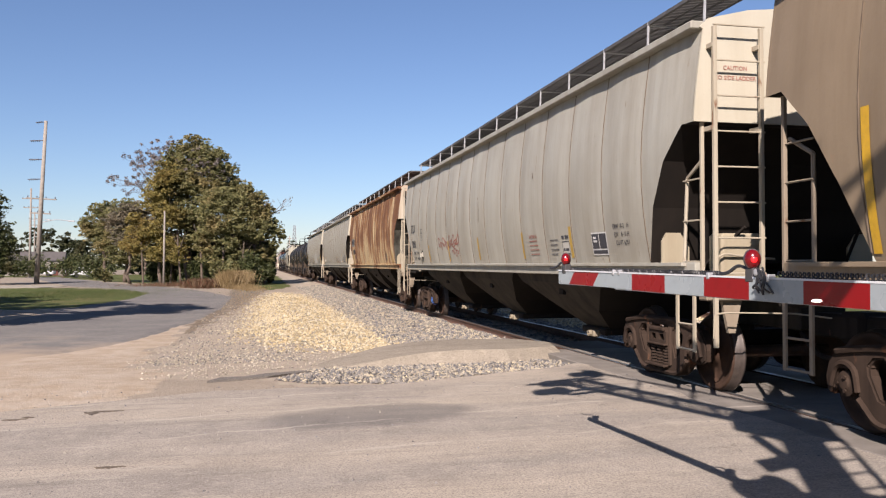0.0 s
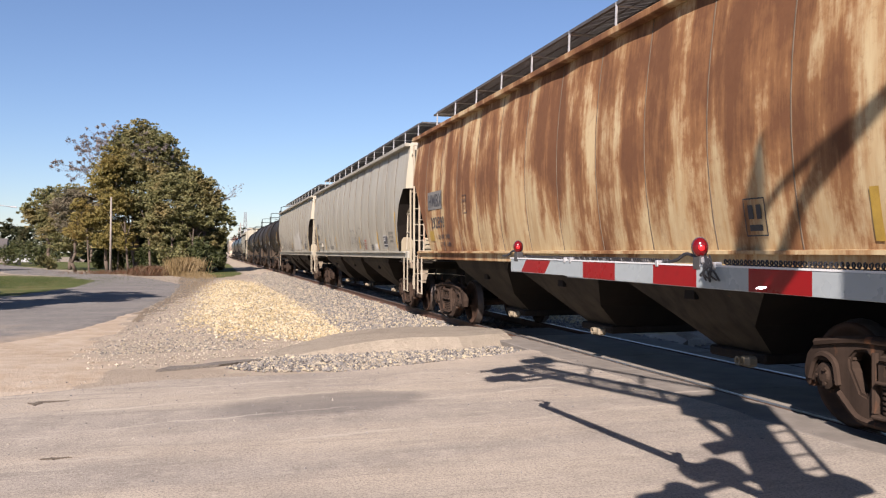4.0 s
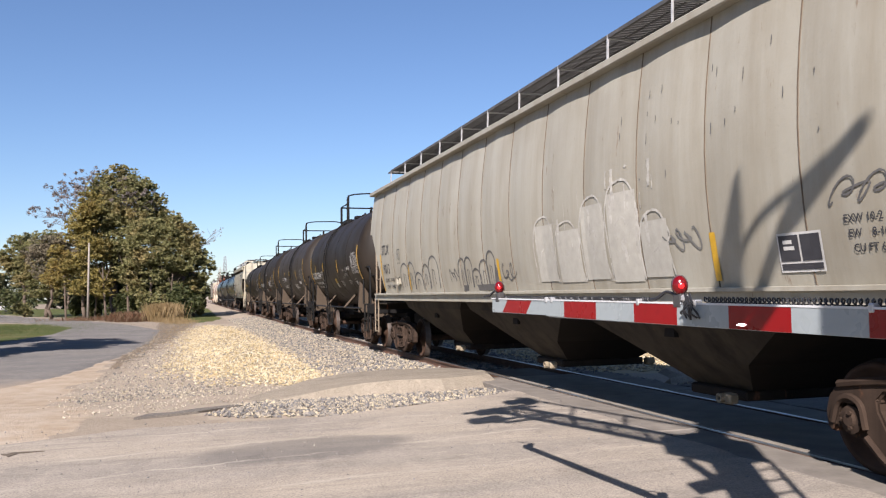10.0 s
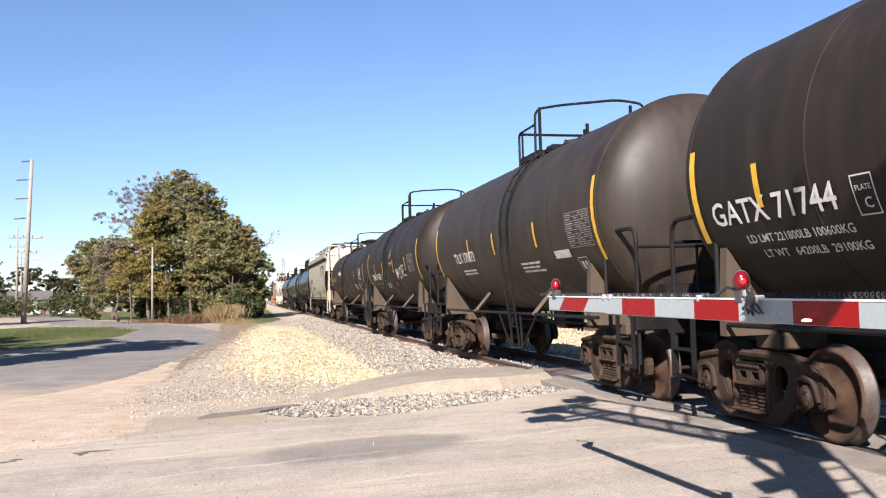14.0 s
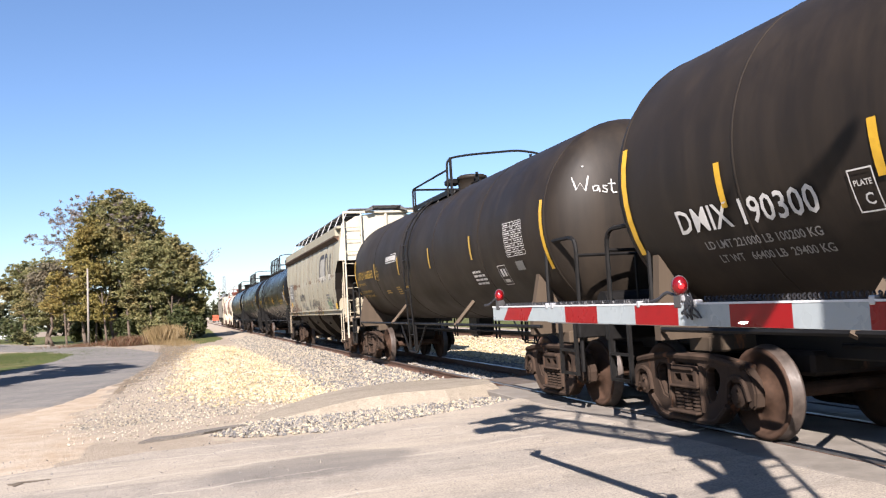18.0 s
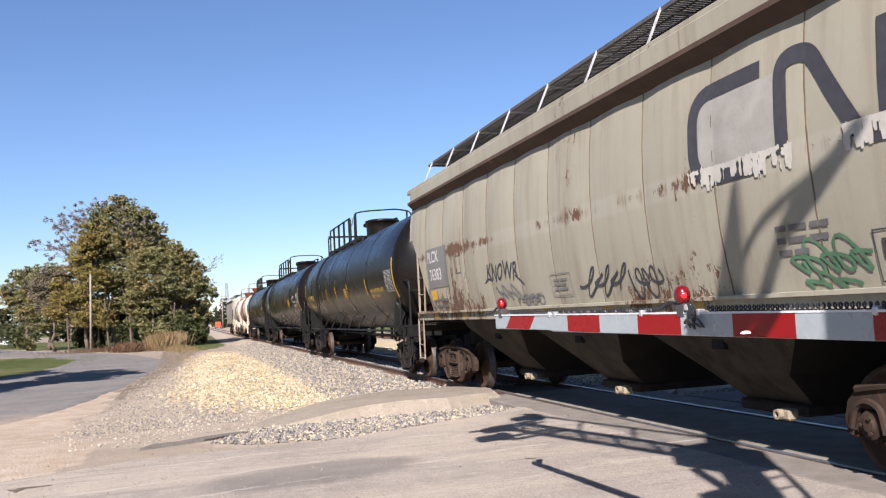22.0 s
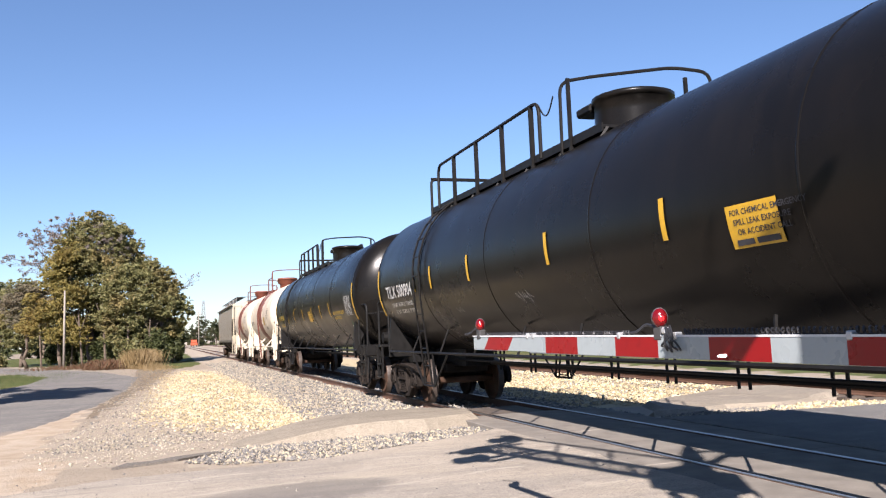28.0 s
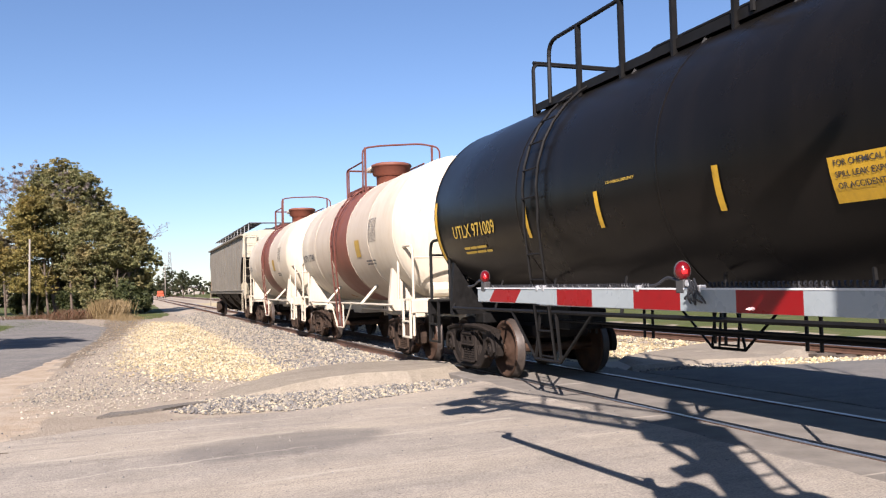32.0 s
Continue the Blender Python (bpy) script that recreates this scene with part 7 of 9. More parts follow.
            part("end_rib", bm, M[end_m], car)
        bm = bmesh.new()
        box(bm, -WALK_X, y - 0.16, WALK_Z - 0.045, WALK_X, y + 0.16, WALK_Z - 0.01)
        part("end_walk", bm, M["grate"], car)
    for i in range(3):
        y = -half * 0.66 + i * half * 0.66
        bm = bmesh.new()
        box(bm, -0.32, y - half * 0.28, crown, 0.32, y + half * 0.28, crown + 0.14, 0.04)
        part("roof_hatch", bm, M[end_m], car)
    car["half"] = half
    return car


def grid_table(w, h, rows, cols, bar=0.008):
    """A framed table of small unreadable lines."""
    out = []
    for i in range(rows + 1):
        v = -h / 2 + h * i / rows
        out.append(rect(-w / 2, v - bar / 2, w / 2, v + bar / 2, 6, 1))
    for j in range(cols + 1):
        u = -w / 2 + (w * 0.42 if j == 1 else (0 if j == 0 else w * (0.42 + 0.58 * (j - 1) / (cols - 1))))
        out.append(rect(u - bar / 2, -h / 2, u + bar / 2, h / 2, 1, 6))
    for i in range(rows):
        v = -h / 2 + h * (i + 0.5) / rows
        out.append(rect(-w / 2 + 0.03, v - h / rows * 0.13, -w / 2 + w * (0.22 + 0.12 * ((i * 7) % 3) / 2), v + h / rows * 0.13, 3, 1))
        for j in range(1, cols):
            u = -w / 2 + w * (0.42 + 0.58 * (j - 0.5) / (cols - 1))
            if (i + j) % 4:
                out.append(rect(u - w * 0.035, v - h / rows * 0.13, u + w * 0.035, v + h / rows * 0.13, 2, 1))
    return out


def bars(u, v, lines, h=0.045, gap=0.085, slant=0):
    """Unreadable small print: lines of short bars. lines: lengths of words."""
    out = []
    for i, words in enumerate(lines):
        x = u
        for w in words:
            out.append(rect(x, v - i * gap - h, x + w, v - i * gap, max(1, int(w / 0.15)), 1))
            x += w + h * 0.7
    return out


def data_box(w=0.3, h=0.34):
    """A small framed data panel with a few marks."""
    e = 0.012
    return [rect(-w / 2, -h / 2, -w / 2 + e, h / 2), rect(w / 2 - e, -h / 2, w / 2, h / 2), rect(-w / 2, h / 2 - e, w / 2, h / 2), rect(-w / 2, -h / 2, w / 2, -h / 2 + e),
            rect(-w * 0.3, -h * 0.05, -w * 0.05, h * 0.32), rect(w * 0.08, -h * 0.05, w * 0.3, h * 0.32), rect(-w * 0.3, -h * 0.36, w * 0.3, -h * 0.2)]


def scrawl(seed, w, h, loops, width):
    """A spray-painted flourish with no letters."""
    r = np.random.default_rng(seed)
    pts = []
    ph = r.uniform(0, 6, 4)
    for i in range(loops * 14):
        s = i / (loops * 14)
        a = s * loops * 2 * math.pi
        pts.append((w * (s - 0.5) + 0.16 * w * math.sin(a + ph[0]), h * 0.5 * math.cos(a + ph[1]) * (0.6 + 0.4 * math.sin(3.1 * s * loops + ph[2]))))
    return stroke(pts, width)


def hopper_side(z):
    k = min(1, max(0, (z - 1.53) / (4.10 - 1.53)))
    bulge = 0.13 * math.sin(math.pi * k ** 0.9) if HULL["puff"] else 0.05 * math.sin(math.pi * k)
    return -(1.46 + bulge + 0.007)


def on_hopper(u, v):
    """On the near side of the hopper built last, over the swell of each side sheet."""
    f = ((HULL["length"] / 2 - u) / HULL["length"] * HULL["panels"]) % 1.0
    swell = float(np.interp(f, [0, 0.25, 0.5, 0.75, 1], [0, 0.7071, 1, 0.7071, 0])) * HULL["puff"]
    return (hopper_side(v) - swell, -u, v)


def stamp(car, name, text, u, v, h, material, label=""):
    s = letters(text, h)
    mark(name, [shifted(s, u, v)], on_hopper, M[material], car, label)


def tank(name, length, R, zc, mats, label, dome=0.0, dome_r=0.5, platform=(-2.7, 2.1), rail_h=0.95, bands=(), ladder_at=0.0, rail="arch"):
    """A tank wagon; length is over the heads; its front is at -y."""
    body_m, frame_m = mats
    car = tagged(new(name), label, "tank wagon", "wagons of the freight train")
    half = length / 2
    web_m = frame_m if bands or rail == "split" else "dusty_web"
    cyl = half - 0.62
    prof = []
    for i in range(9):
        a = math.pi / 2 * i / 8
        prof.append((R * math.sin(a), -cyl - 0.62 * math.cos(a)))
    cuts = sorted({-cyl + 2 * cyl * k / 10 for k in range(11)} | {c for b in bands for c in b[:2]})
    prof += [(R, y) for y in cuts if -cyl < y < cyl]
    prof += [(r, -y) for r, y in reversed(prof[:9])]
    bm = bmesh.new()
    lathe(bm, prof, 56, Matrix.Translation((0, 0, zc)) @ pose(0, 0, 0, -90, 0, 0))
    for f in bm.faces:
        f.smooth = True
        c = f.calc_center_median()
        for k, b in enumerate(bands):
            if b[0] <= c.y <= b[1]:
                f.material_index = 1 + k
    shell = part("tank_shell", bm, M[body_m], car)
    for b in bands:
        shell.data.materials.append(M[b[2]])
    # ring seams
    for k in range(6):
        bm = bmesh.new()
        y = -cyl + 2 * cyl * k / 5
        lathe(bm, [(R - 0.004, y - 0.02), (R + 0.007, y - 0.01), (R + 0.007, y + 0.01), (R - 0.004, y + 0.02)], 56, Matrix.Translation((0, 0, zc)) @ pose(0, 0, 0, -90, 0, 0))
        part("ring_seam", bm, M[body_m if not bands else "white"], car, "", True)

    def on_tank(u, v):
        a = (v - zc) / (R + 0.006)
        return (-(R + 0.012) * math.cos(a), -u, zc + (R + 0.012) * math.sin(a))

    for s in (-1, 1):
        y = s * (half - 0.2)
        yt = s * (half - (1.35 if s < 0 else 0.9))
        bm = bmesh.new()
        box(bm, -0.32, s * (half - 3.0), 0.78, 0.32, s * (half + 0.25), 1.16, 0.02)
        box(bm, -1.42, s * (half + 0.12), 0.98, 1.42, s * (half + 0.26), 1.24, 0.015)
        box(bm, -1.42, s * (half - 0.4), 1.22, 1.42, s * (half + 0.2), 1.26)
        part("stub_sill", bm, M[frame_m], car)
        # saddle and bolster web
        bm = bmesh.new()
        pts = []
        for k in range(9):
            a = math.radians(-150 + 15 * k)
            pts.append((R * 1.005 * math.cos(a), zc + R * 1.005 * math.sin(a)))
        pts = [p for p in pts if p[0] < 1.4]
        out = [(-1.4, 1.0), (-1.4, 1.22)] + pts + [(1.4, 1.22), (1.4, 1.0)]
        plate(bm, out, (1, 0, 0), (0, 0, 1), (0, yt - 0.06, 0), (0, 0.12, 0), 1.0)
        box(bm, -0.9, yt - 0.2, 0.84, 0.9, yt + 0.2, 1.02, 0.02)
        bmesh.ops.recalc_face_normals(bm, faces=bm.faces)
        part("saddle", bm, M[web_m], car)
        bm = bmesh.new()
        box(bm, -0.5, yt - 1.25, 0.62, 0.5, yt - 0.45, 0.86, 0.04)
        part("draft_gear", bm, M["truck_dark"], car, "dark gear under the stub sill")
        bm = bmesh.new()
        box(bm, -0.5, yt + 0.45, 0.62, 0.5, yt + 1.25, 0.86, 0.04)
        part("draft_gear", bm, M["truck_dark"], car, "dark gear under the stub sill")
        truck(car, yt, body_m == "black_gloss")
        coupler(car, s * (half + 0.2), s)
        # end handrail
        bm = bmesh.new()
        yy = s * (half + 0.18)
        for x in (-1.36, 1.36):
            pipe(bm, arc_pts([(x, yy, 0.55), (x, yy, 2.3), (x, yy - s * 0.95, 2.3), (x, yy - s * 0.95, 1.25)], 0.2), 0.028)
        rod(bm, (-1.36, yy, 2.05), (1.36, yy, 2.05), 0.024, 6)
        rod(bm, (-0.5, yy, 1.25), (-0.5, yy, 2.05), 0.022, 6)
        part("end_handrail", bm, M[frame_m], car)
        for x in (-1.42, 1.42):
            bm = bmesh.new()
            for q in (yy - s * 0.05, yy - s * 0.5):
                box(bm, x - 0.02, q - 0.025, 0.5, x + 0.02, q + 0.025, 1.25)
            for z in (0.52, 0.82):
                box(bm, x - 0.03, yy - s * 0.5, z - 0.015, x + 0.03, yy - s * 0.05, z + 0.015)
            part("step", bm, M[frame_m], car)
        bm = bmesh.new()
        rod(bm, (-0.9, yy - s * 0.25, 1.42), (0.1, yy - s * 0.25, 1.42), 0.15, 12)
        part("brake_cylinder", bm, M[frame_m], car)
        bm = bmesh.new()
        box(bm, 0.3, yy - s * 0.5, 1.26, 0.75, yy - s * 0.1, 1.62, 0.03)
        part("valve_box", bm, M[frame_m], car)
    # long side rails under the tank with drop brackets
    for x in (-1, 1):
        bm = bmesh.new()
        y1 = half - 1.0
        rod(bm, (x * 1.40, -y1, 1.12), (x * 1.40, y1, 1.12), 0.028, 6)
        if rail == "split":
            n = int(length / 1.9)
            for i in range(n + 1):
                yy = -y1 + 2 * y1 * i / n
                rod(bm, (x * 1.40, yy, 1.12), (x * 1.12, yy + 0.3, zc - R * 0.72), 0.02, 5)
        else:
            for yy in (-length * 0.17, length * 0.17):
                arm = bmesh.new()
                rod(arm, (x * 1.42, yy, 1.10), (x * 1.02, yy, zc - R * 0.74), 0.045, 4)
                part("rail_arm", arm, M[web_m], car)
        part("side_rail", bm, M[frame_m], car, "long grab rail under the tank side")
    bm = bmesh.new()
    rod(bm, (0.25, -half + 2.4, 0.82), (0.25, half - 2.4, 0.82), 0.03, 6)
    rod(bm, (-0.35, -half + 2.4, 0.92), (-0.35, half - 2.4, 0.92), 0.022, 6)
    if rail == "arch":
        box(bm, -0.2, -0.3, 0.78, 0.2, 0.3, zc - R + 0.06, 0.05)
    for i in range(int((length - 5) / 1.5) + 1):
        for dy in (0, 0.2):
            yy = -half + 2.6 + i * 1.5 + dy
            rod(bm, (0.25, yy, zc - R + 0.05), (0.25, yy, 0.70), 0.022, 5)
    part("bottom_piping", bm, M[frame_m], car, "brake pipe and outlet under the tank")
    # top: dome, platform, rails
    ztop = zc + R
    neck = dome_r * 0.8 if bands else dome_r
    yd = -0.33 if rail == "split" else (platform[0] + platform[1]) / 2 - 0.5
    bm = bmesh.new()
    lathe(bm, [(neck, -0.25), (neck, dome - 0.02), (dome_r, dome + 0.03), (dome_r, 0.22 + dome), (dome_r * 1.06, 0.23 + dome), (dome_r * 1.06, 0.29 + dome), (dome_r * 0.9, 0.32 + dome), (0, 0.34 + dome)], 24, Matrix.Translation((0, yd, ztop)))
    if rail == "arch" and not bands:
        valve = bmesh.new()
        for dy, h in ((-0.62, 0.30), (-0.5, 0.22), (0.45, 0.20)):
            rod(valve, (-0.1, yd + dy, ztop - 0.05), (-0.1, yd + dy, ztop + h), 0.035, 6)
        rod(valve, (-0.1, yd - 0.8, ztop + 0.10), (-0.1, yd + 0.5, ztop + 0.10), 0.03, 6)
        part("valve", valve, M[frame_m], car, "small valves on the tank top")
    d = part("dome", bm, M[bands[0][2] if bands else body_m], car, "round valve housing on top of the tank", True)
    bm = bmesh.new()
    box(bm, -0.5, yd + dome_r * 0.6, ztop + 0.16 + dome, -0.2, yd + dome_r + 0.22, ztop + 0.29 + dome, 0.03)
    part("dome_hinge", bm, M[frame_m], d)
    top_m = "brown_steel" if bands else frame_m
    p0, p1 = platform
    hw = 0.75
    zp = zc + math.sqrt(R * R - hw * hw) + 0.03
    for s in (-1, 1):
        bm = bmesh.new()
        box(bm, s * 0.42, p0, zp + 0.02, s * (hw + 0.06), p1, zp + 0.06)
        box(bm, s * (hw + 0.06), p0, zp - 0.03, s * (hw + 0.085), p1, zp + 0.08)
        n = max(3, int((p1 - p0) / 1.2))
        for k in range(n + 1):
            yy = p0 + (p1 - p0) * k / n
            rod(bm, (s * hw, yy, zp + 0.02), (s * (hw + 0.1), yy, zp - 0.12), 0.03, 5)
        part("platform", bm, M[top_m], car, "narrow platform beside the dome")
    rh = rail_h
    x = hw + 0.09
    bm = bmesh.new()
    # the hoop that crosses over the tank at the front of the platform
    q0 = p0 if rail == "arch" else 0.0
    zt = zp + rh * (1.12 if rail == "arch" else 1.0)
    pipe(bm, arc_pts([(-x, q0 + 0.25, zp - 0.1), (-x, q0 + 0.22, zt), (-x * 0.5, q0, zt + 0.04), (x * 0.5, q0 - 0.7, zt), (x, q0 - 0.95, zt - 0.12), (x, q0 - 0.95, zp - 0.1)], 0.16), 0.024)
    for s in (-1, 1):
        xx = s * x
        box(bm, xx - 0.025, q0 - 0.05 if s < 0 else q0 - 0.4, zp - 0.15, xx + 0.025, q0 - 0.01 if s < 0 else q0 - 0.36, zt - 0.02)
        if rail == "split":
            g1 = 0.95
            pipe(bm, arc_pts([(xx, g1, zp), (xx, g1, zp + rh * 0.92), (xx, p1 - 0.5, zp + rh * 0.92), (xx, p1 - 0.5, zp)], 0.22), 0.03)
            pipe(bm, arc_pts([(xx, p1, zp - 0.1), (xx, p1, zp + rh * 0.72), (0, p1, zp + rh * 0.72)], 0.1), 0.028)
            for k in (0.06, 0.3, 0.55, 0.8):
                yy = g1 + (p1 - 0.5 - g1) * k
                box(bm, xx - 0.035, yy - 0.022, zp - 0.15, xx + 0.035, yy + 0.022, zp + rh * 0.92)
        else:
            pipe(bm, arc_pts([(xx, q0 + 0.25, zp + rh * 0.75), (xx, p1, zp + rh * 0.75), (xx, p1, zp - 0.15)], 0.12), 0.023)
            rod(bm, (xx, p1 - 0.2, zp - 0.12), (xx, p1 - 0.2, zp + rh * 0.72), 0.022, 6)
    rod(bm, (-x, p1, zp + rh * 0.74), (x, p1, zp + rh * 0.74), 0.028, 6)
    part("top_handrail", bm, M[top_m], car, "pipe handrail round the top platform")
    if rail == "split":
        bm = bmesh.new()
        pts = [(-x, 0.45 + 0.5 * k / 10, zp + rh * 0.85 - 0.22 * math.sin(math.pi * k / 10)) for k in range(11)]
        pipe(bm, pts, 0.012, 5)
        part("chain", bm, M[frame_m], car, "safety chain across the rail gap")
    # side ladder that follows the tank
    for sx in (-1, 1):
        yl = ladder_at
        ladder_m = M["brown_steel"] if bands else M[frame_m]
        for off in (-0.2, 0.2):
            pts = [(sx * 1.42, yl + off, 0.5), (sx * (R + 0.06), yl + off, zc - 0.4)]
            for k in range(8):
                a = math.radians(-8 + 10.5 * k)
                pts.append((sx * (R + 0.07) * math.cos(a), yl + off, zc + (R + 0.07) * math.sin(a)))
            bm = bmesh.new()
            pipe(bm, pts, 0.02, 5)
            part("ladder_rail", bm, ladder_m, car)
        for k in range(10):
            if k < 5:
                p = Vector((sx * 1.44, yl, 0.55 + 0.33 * k))
                p.x = sx * (1.42 + (R + 0.06 - 1.42) * min(1, k / 5))
            else:
                a = math.radians(-2 + 13 * (k - 5))
                p = Vector((sx * (R + 0.08) * math.cos(a), yl, zc + (R + 0.08) * math.sin(a)))
            bm = bmesh.new()
            rod(bm, p - Vector((0, 0.2, 0)), p + Vector((0, 0.2, 0)), 0.014, 5)
            part("ladder_rung", bm, ladder_m, car)
        bm = bmesh.new()
        for q in (-0.35, 0.35):
            rod(bm, (sx * 1.42, yl + q, 0.5), (sx * 1.40, yl + q * 0.6, 1.12), 0.022, 5)
            rod(bm, (sx * 1.42, yl + q, 0.5), (sx * 1.40, yl + q * 3.2, 1.12), 0.02, 5)
        rod(bm, (sx * 1.42, yl - 0.35, 0.5), (sx * 1.42, yl + 0.35, 0.5), 0.022, 5)
        part("ladder_foot", bm, M[frame_m], car)
    return car, on_tank


# ---- the wagons, from first to last; each with its place along the train ----
TRAIN = []


def join(car, at):
    TRAIN.append((car, at))
    return car


def hopper_marks(car, top, number, load, z0=2.48, h=0.24):
    u = -8.02
    stamp(car, "reporting_mark", top, u, z0, h, "dark_mark")
    stamp(car, "wagon_number", number, u + 0.12, z0 - 0.46, h * 0.95, "dark_mark")
    stamp(car, "load_limit", "LD LMT  " + load[0], u + 0.22, 1.82, 0.085, "dark_mark")
    stamp(car, "light_weight", "LT WT    " + load[1], u + 0.26, 1.66, 0.085, "dark_mark")
    f = data_box(0.24, 0.32)[:4]
    mark("plate_box", [shifted(x, -6.3, 2.38) for x in f] + [shifted(letters("PLATE", 0.045), -6.4, 2.41), shifted(letters("C", 0.07), -6.33, 2.3)], on_hopper, M["dark_mark"], car, "small stencilled box")
    placard_holder(car, -6.5, 1.82)


def smear(seed, u0, u1, v0, v1, n):
    """Ragged vertical smears of peeling paint."""
    r = np.random.default_rng(seed)
    out = []
    for _ in range(n):
        u, a = r.uniform(u0, u1), r.uniform(v0, v1)
        b = min(v1, a + r.uniform(0.04, 0.42))
        k = max(3, int((b - a) / 0.06))
        pts = [(u + r.normal(0, 0.005), a + (b - a) * q / k) for q in range(k + 1)]
        out.append(stroke(pts, r.uniform(0.008, 0.07)))
    return out


def bubbles(u0, v0, w, h, n, wide):
    """A row of rounded upright outlines side by side."""
    out = []
    for i in range(n):
        c0 = u0 + w * (i + 0.5) / n
        r = w / n * 0.56
        hh = h * (0.8 + 0.25 * math.sin(1.9 * i + 0.6))
        pts = [(c0 - r, v0)] + [(c0 - r * math.cos(math.pi * q / 10), v0 + hh - r * 0.9 + r * 0.9 * math.sin(math.pi * q / 10)) for q in range(11)] + [(c0 + r * 0.9, v0)]
        out.append(stroke(pts, wide))
        out.append(stroke([(c0 - r * 0.3, v0 + 0.05), (c0 - r * 0.2, v0 + hh * 0.6), (c0 + r * 0.2, v0 + hh * 0.55), (c0 + r * 0.25, v0 + 0.08)], wide * 0.8))
    return out


def placard_holder(car, u, v):
    bm = bmesh.new()
    x = hopper_side(v)
    for a, b, p, q in ((-0.14, 0.14, -0.1, -0.075), (-0.14, 0.14, 0.075, 0.1), (-0.14, -0.115, -0.1, 0.1), (0.115, 0.14, -0.1, 0.1)):
        box(bm, x - 0.045, -u + a, v + p, x + 0.03, -u + b, v + q)
    holder = part("placard_holder", bm, M["grey_warm"], car, "small grey steel placard holder")
    bm = bmesh.new()
    box(bm, x - 0.010, -u - 0.114, v - 0.074, x + 0.03, -u + 0.114, v + 0.074)
    part("holder_back", bm, M["patch_grey"], holder)
    for q in (-0.05, 0.05):
        bm = bmesh.new()
        box(bm, x - 0.018, -u + q - 0.008, v - 0.074, x - 0.010, -u + q + 0.008, v + 0.074)
        part("clip", bm, M["grey_warm"], holder)


def weight_panel(car, u):
    """Black panel of two cells with a strip below, framed white, and the lines beside it."""
    mark("data_panel", [rect(u - 0.25, 1.65, u + 0.25, 1.97, 2, 2)], on_hopper, M["white_mark"], car, "white-framed black data panel")
    up = lambda a, b: (on_hopper(a, b)[0] - 0.004, -a, b)
    mark("panel_grid", [rect(u - 0.23, 1.74, u - 0.01, 1.95), rect(u + 0.01, 1.74, u + 0.23, 1.95), rect(u - 0.23, 1.67, u + 0.23, 1.72)], up, M["dark_mark"], car)
    mark("panel_print", [rect(u - 0.18, 1.88, u - 0.08, 1.91), rect(u - 0.18, 1.83, u - 0.06, 1.86)], lambda a, b: (on_hopper(a, b)[0] - 0.007, -a, b), M["white_mark"], car)
    for i, line in enumerate(("EXW 10-2   H", "EW    8-10 H", "CU FT 6351")):
        stamp(car, "dimension_line", line, u + 0.51 + 0.03 * i, 2.0 - 0.11 * i, 0.06, "dark_mark")


def yellow_stripe(car, u, v0, v1, onto, w=0.09, lean=0.0, material="yellow"):
    n = 6
    vs = [(u + lean * k / n + w * e, v0 + (v1 - v0) * k / n) for k in range(n + 1) for e in (-0.5, 0.5)]
    fs = [(2 * k, 2 * k + 1, 2 * k + 3, 2 * k + 2) for k in range(n)]
    mark("reflective_stripe", [(vs, fs)], onto, M[material], car, "yellow reflective stripe")


def caution(car, half):
    """Small red words on the front end wall."""
    for i, line in enumerate(("CAUTION", "NO SIDE LADDER")):
        vs, fs = letters(line, 0.046)
        w = max(u for u, v in vs)
        mark("caution_words", [(vs, fs)], lambda u, v, i=i, w=w: (-1.08 - w / 2 + u, -half - 0.04, 3.66 - 0.11 * i + v), M["red_spray"], car, "small red warning words")


c = join(hopper("tan_hopper", 17.0, ("tan", "tan"), "tan covered hopper wagon dulled by dust"), -1.55)
yellow_stripe(c, -7.2, 1.6, 2.75, on_hopper, 0.1)
yellow_stripe(c, -5.6, 1.6, 2.1, on_hopper)
mark("plate_box", [shifted(x, -6.4, 1.95) for x in data_box()[:4]], on_hopper, M["dark_mark"], c)

c = join(hopper("grey_hopper", 18.55, ("grey", "cream"), "light grey covered hopper wagon with faded red spray paint", bearing="blue"), 17.62)
hopper_marks(c, "STLX", "9090", ("217600", "68400"))
caution(c, c["half"])
yellow_stripe(c, -5.43, 1.6, 2.05, on_hopper)
yellow_stripe(c, -2.95, 1.6, 2.1, on_hopper)
for u in (0.03, 3.10, 5.49):
    yellow_stripe(c, u, 1.62, 2.1, on_hopper, 0.09, 0, "dull_yellow")
stamp(c, "warning_word", "WARNING", 3.53, 1.97, 0.06, "red_spray")
mark("small_print", bars(3.53, 1.93, [(0.1, 0.3), (0.2, 0.22), (0.25, 0.2), (0.12, 0.34)], 0.016, 0.075), on_hopper, M["red_spray"], c)
mark("small_print", bars(4.6, 1.92, [(0.2, 0.16), (0.1, 0.22), (0.26, 0.1), (0.14, 0.14)], 0.018, 0.075), on_hopper, M["grey_spray"], c)
mark("job_panel", [rect(5.14, 1.68, 5.42, 1.88)], lambda u, v: (on_hopper(u, v)[0] + 0.003, -u, v), M["haze"], c, "small pale stencilled panel")
mark("job_frame", [shifted(x, 5.28, 1.78) for x in data_box(0.28, 0.2)[:4]] + bars(5.18, 1.77, [(0.06, 0.12)], 0.035, 0.06) + bars(5.14, 1.97, [(0.1, 0.14)], 0.05, 0.06), on_hopper, M["dark_mark"], c)
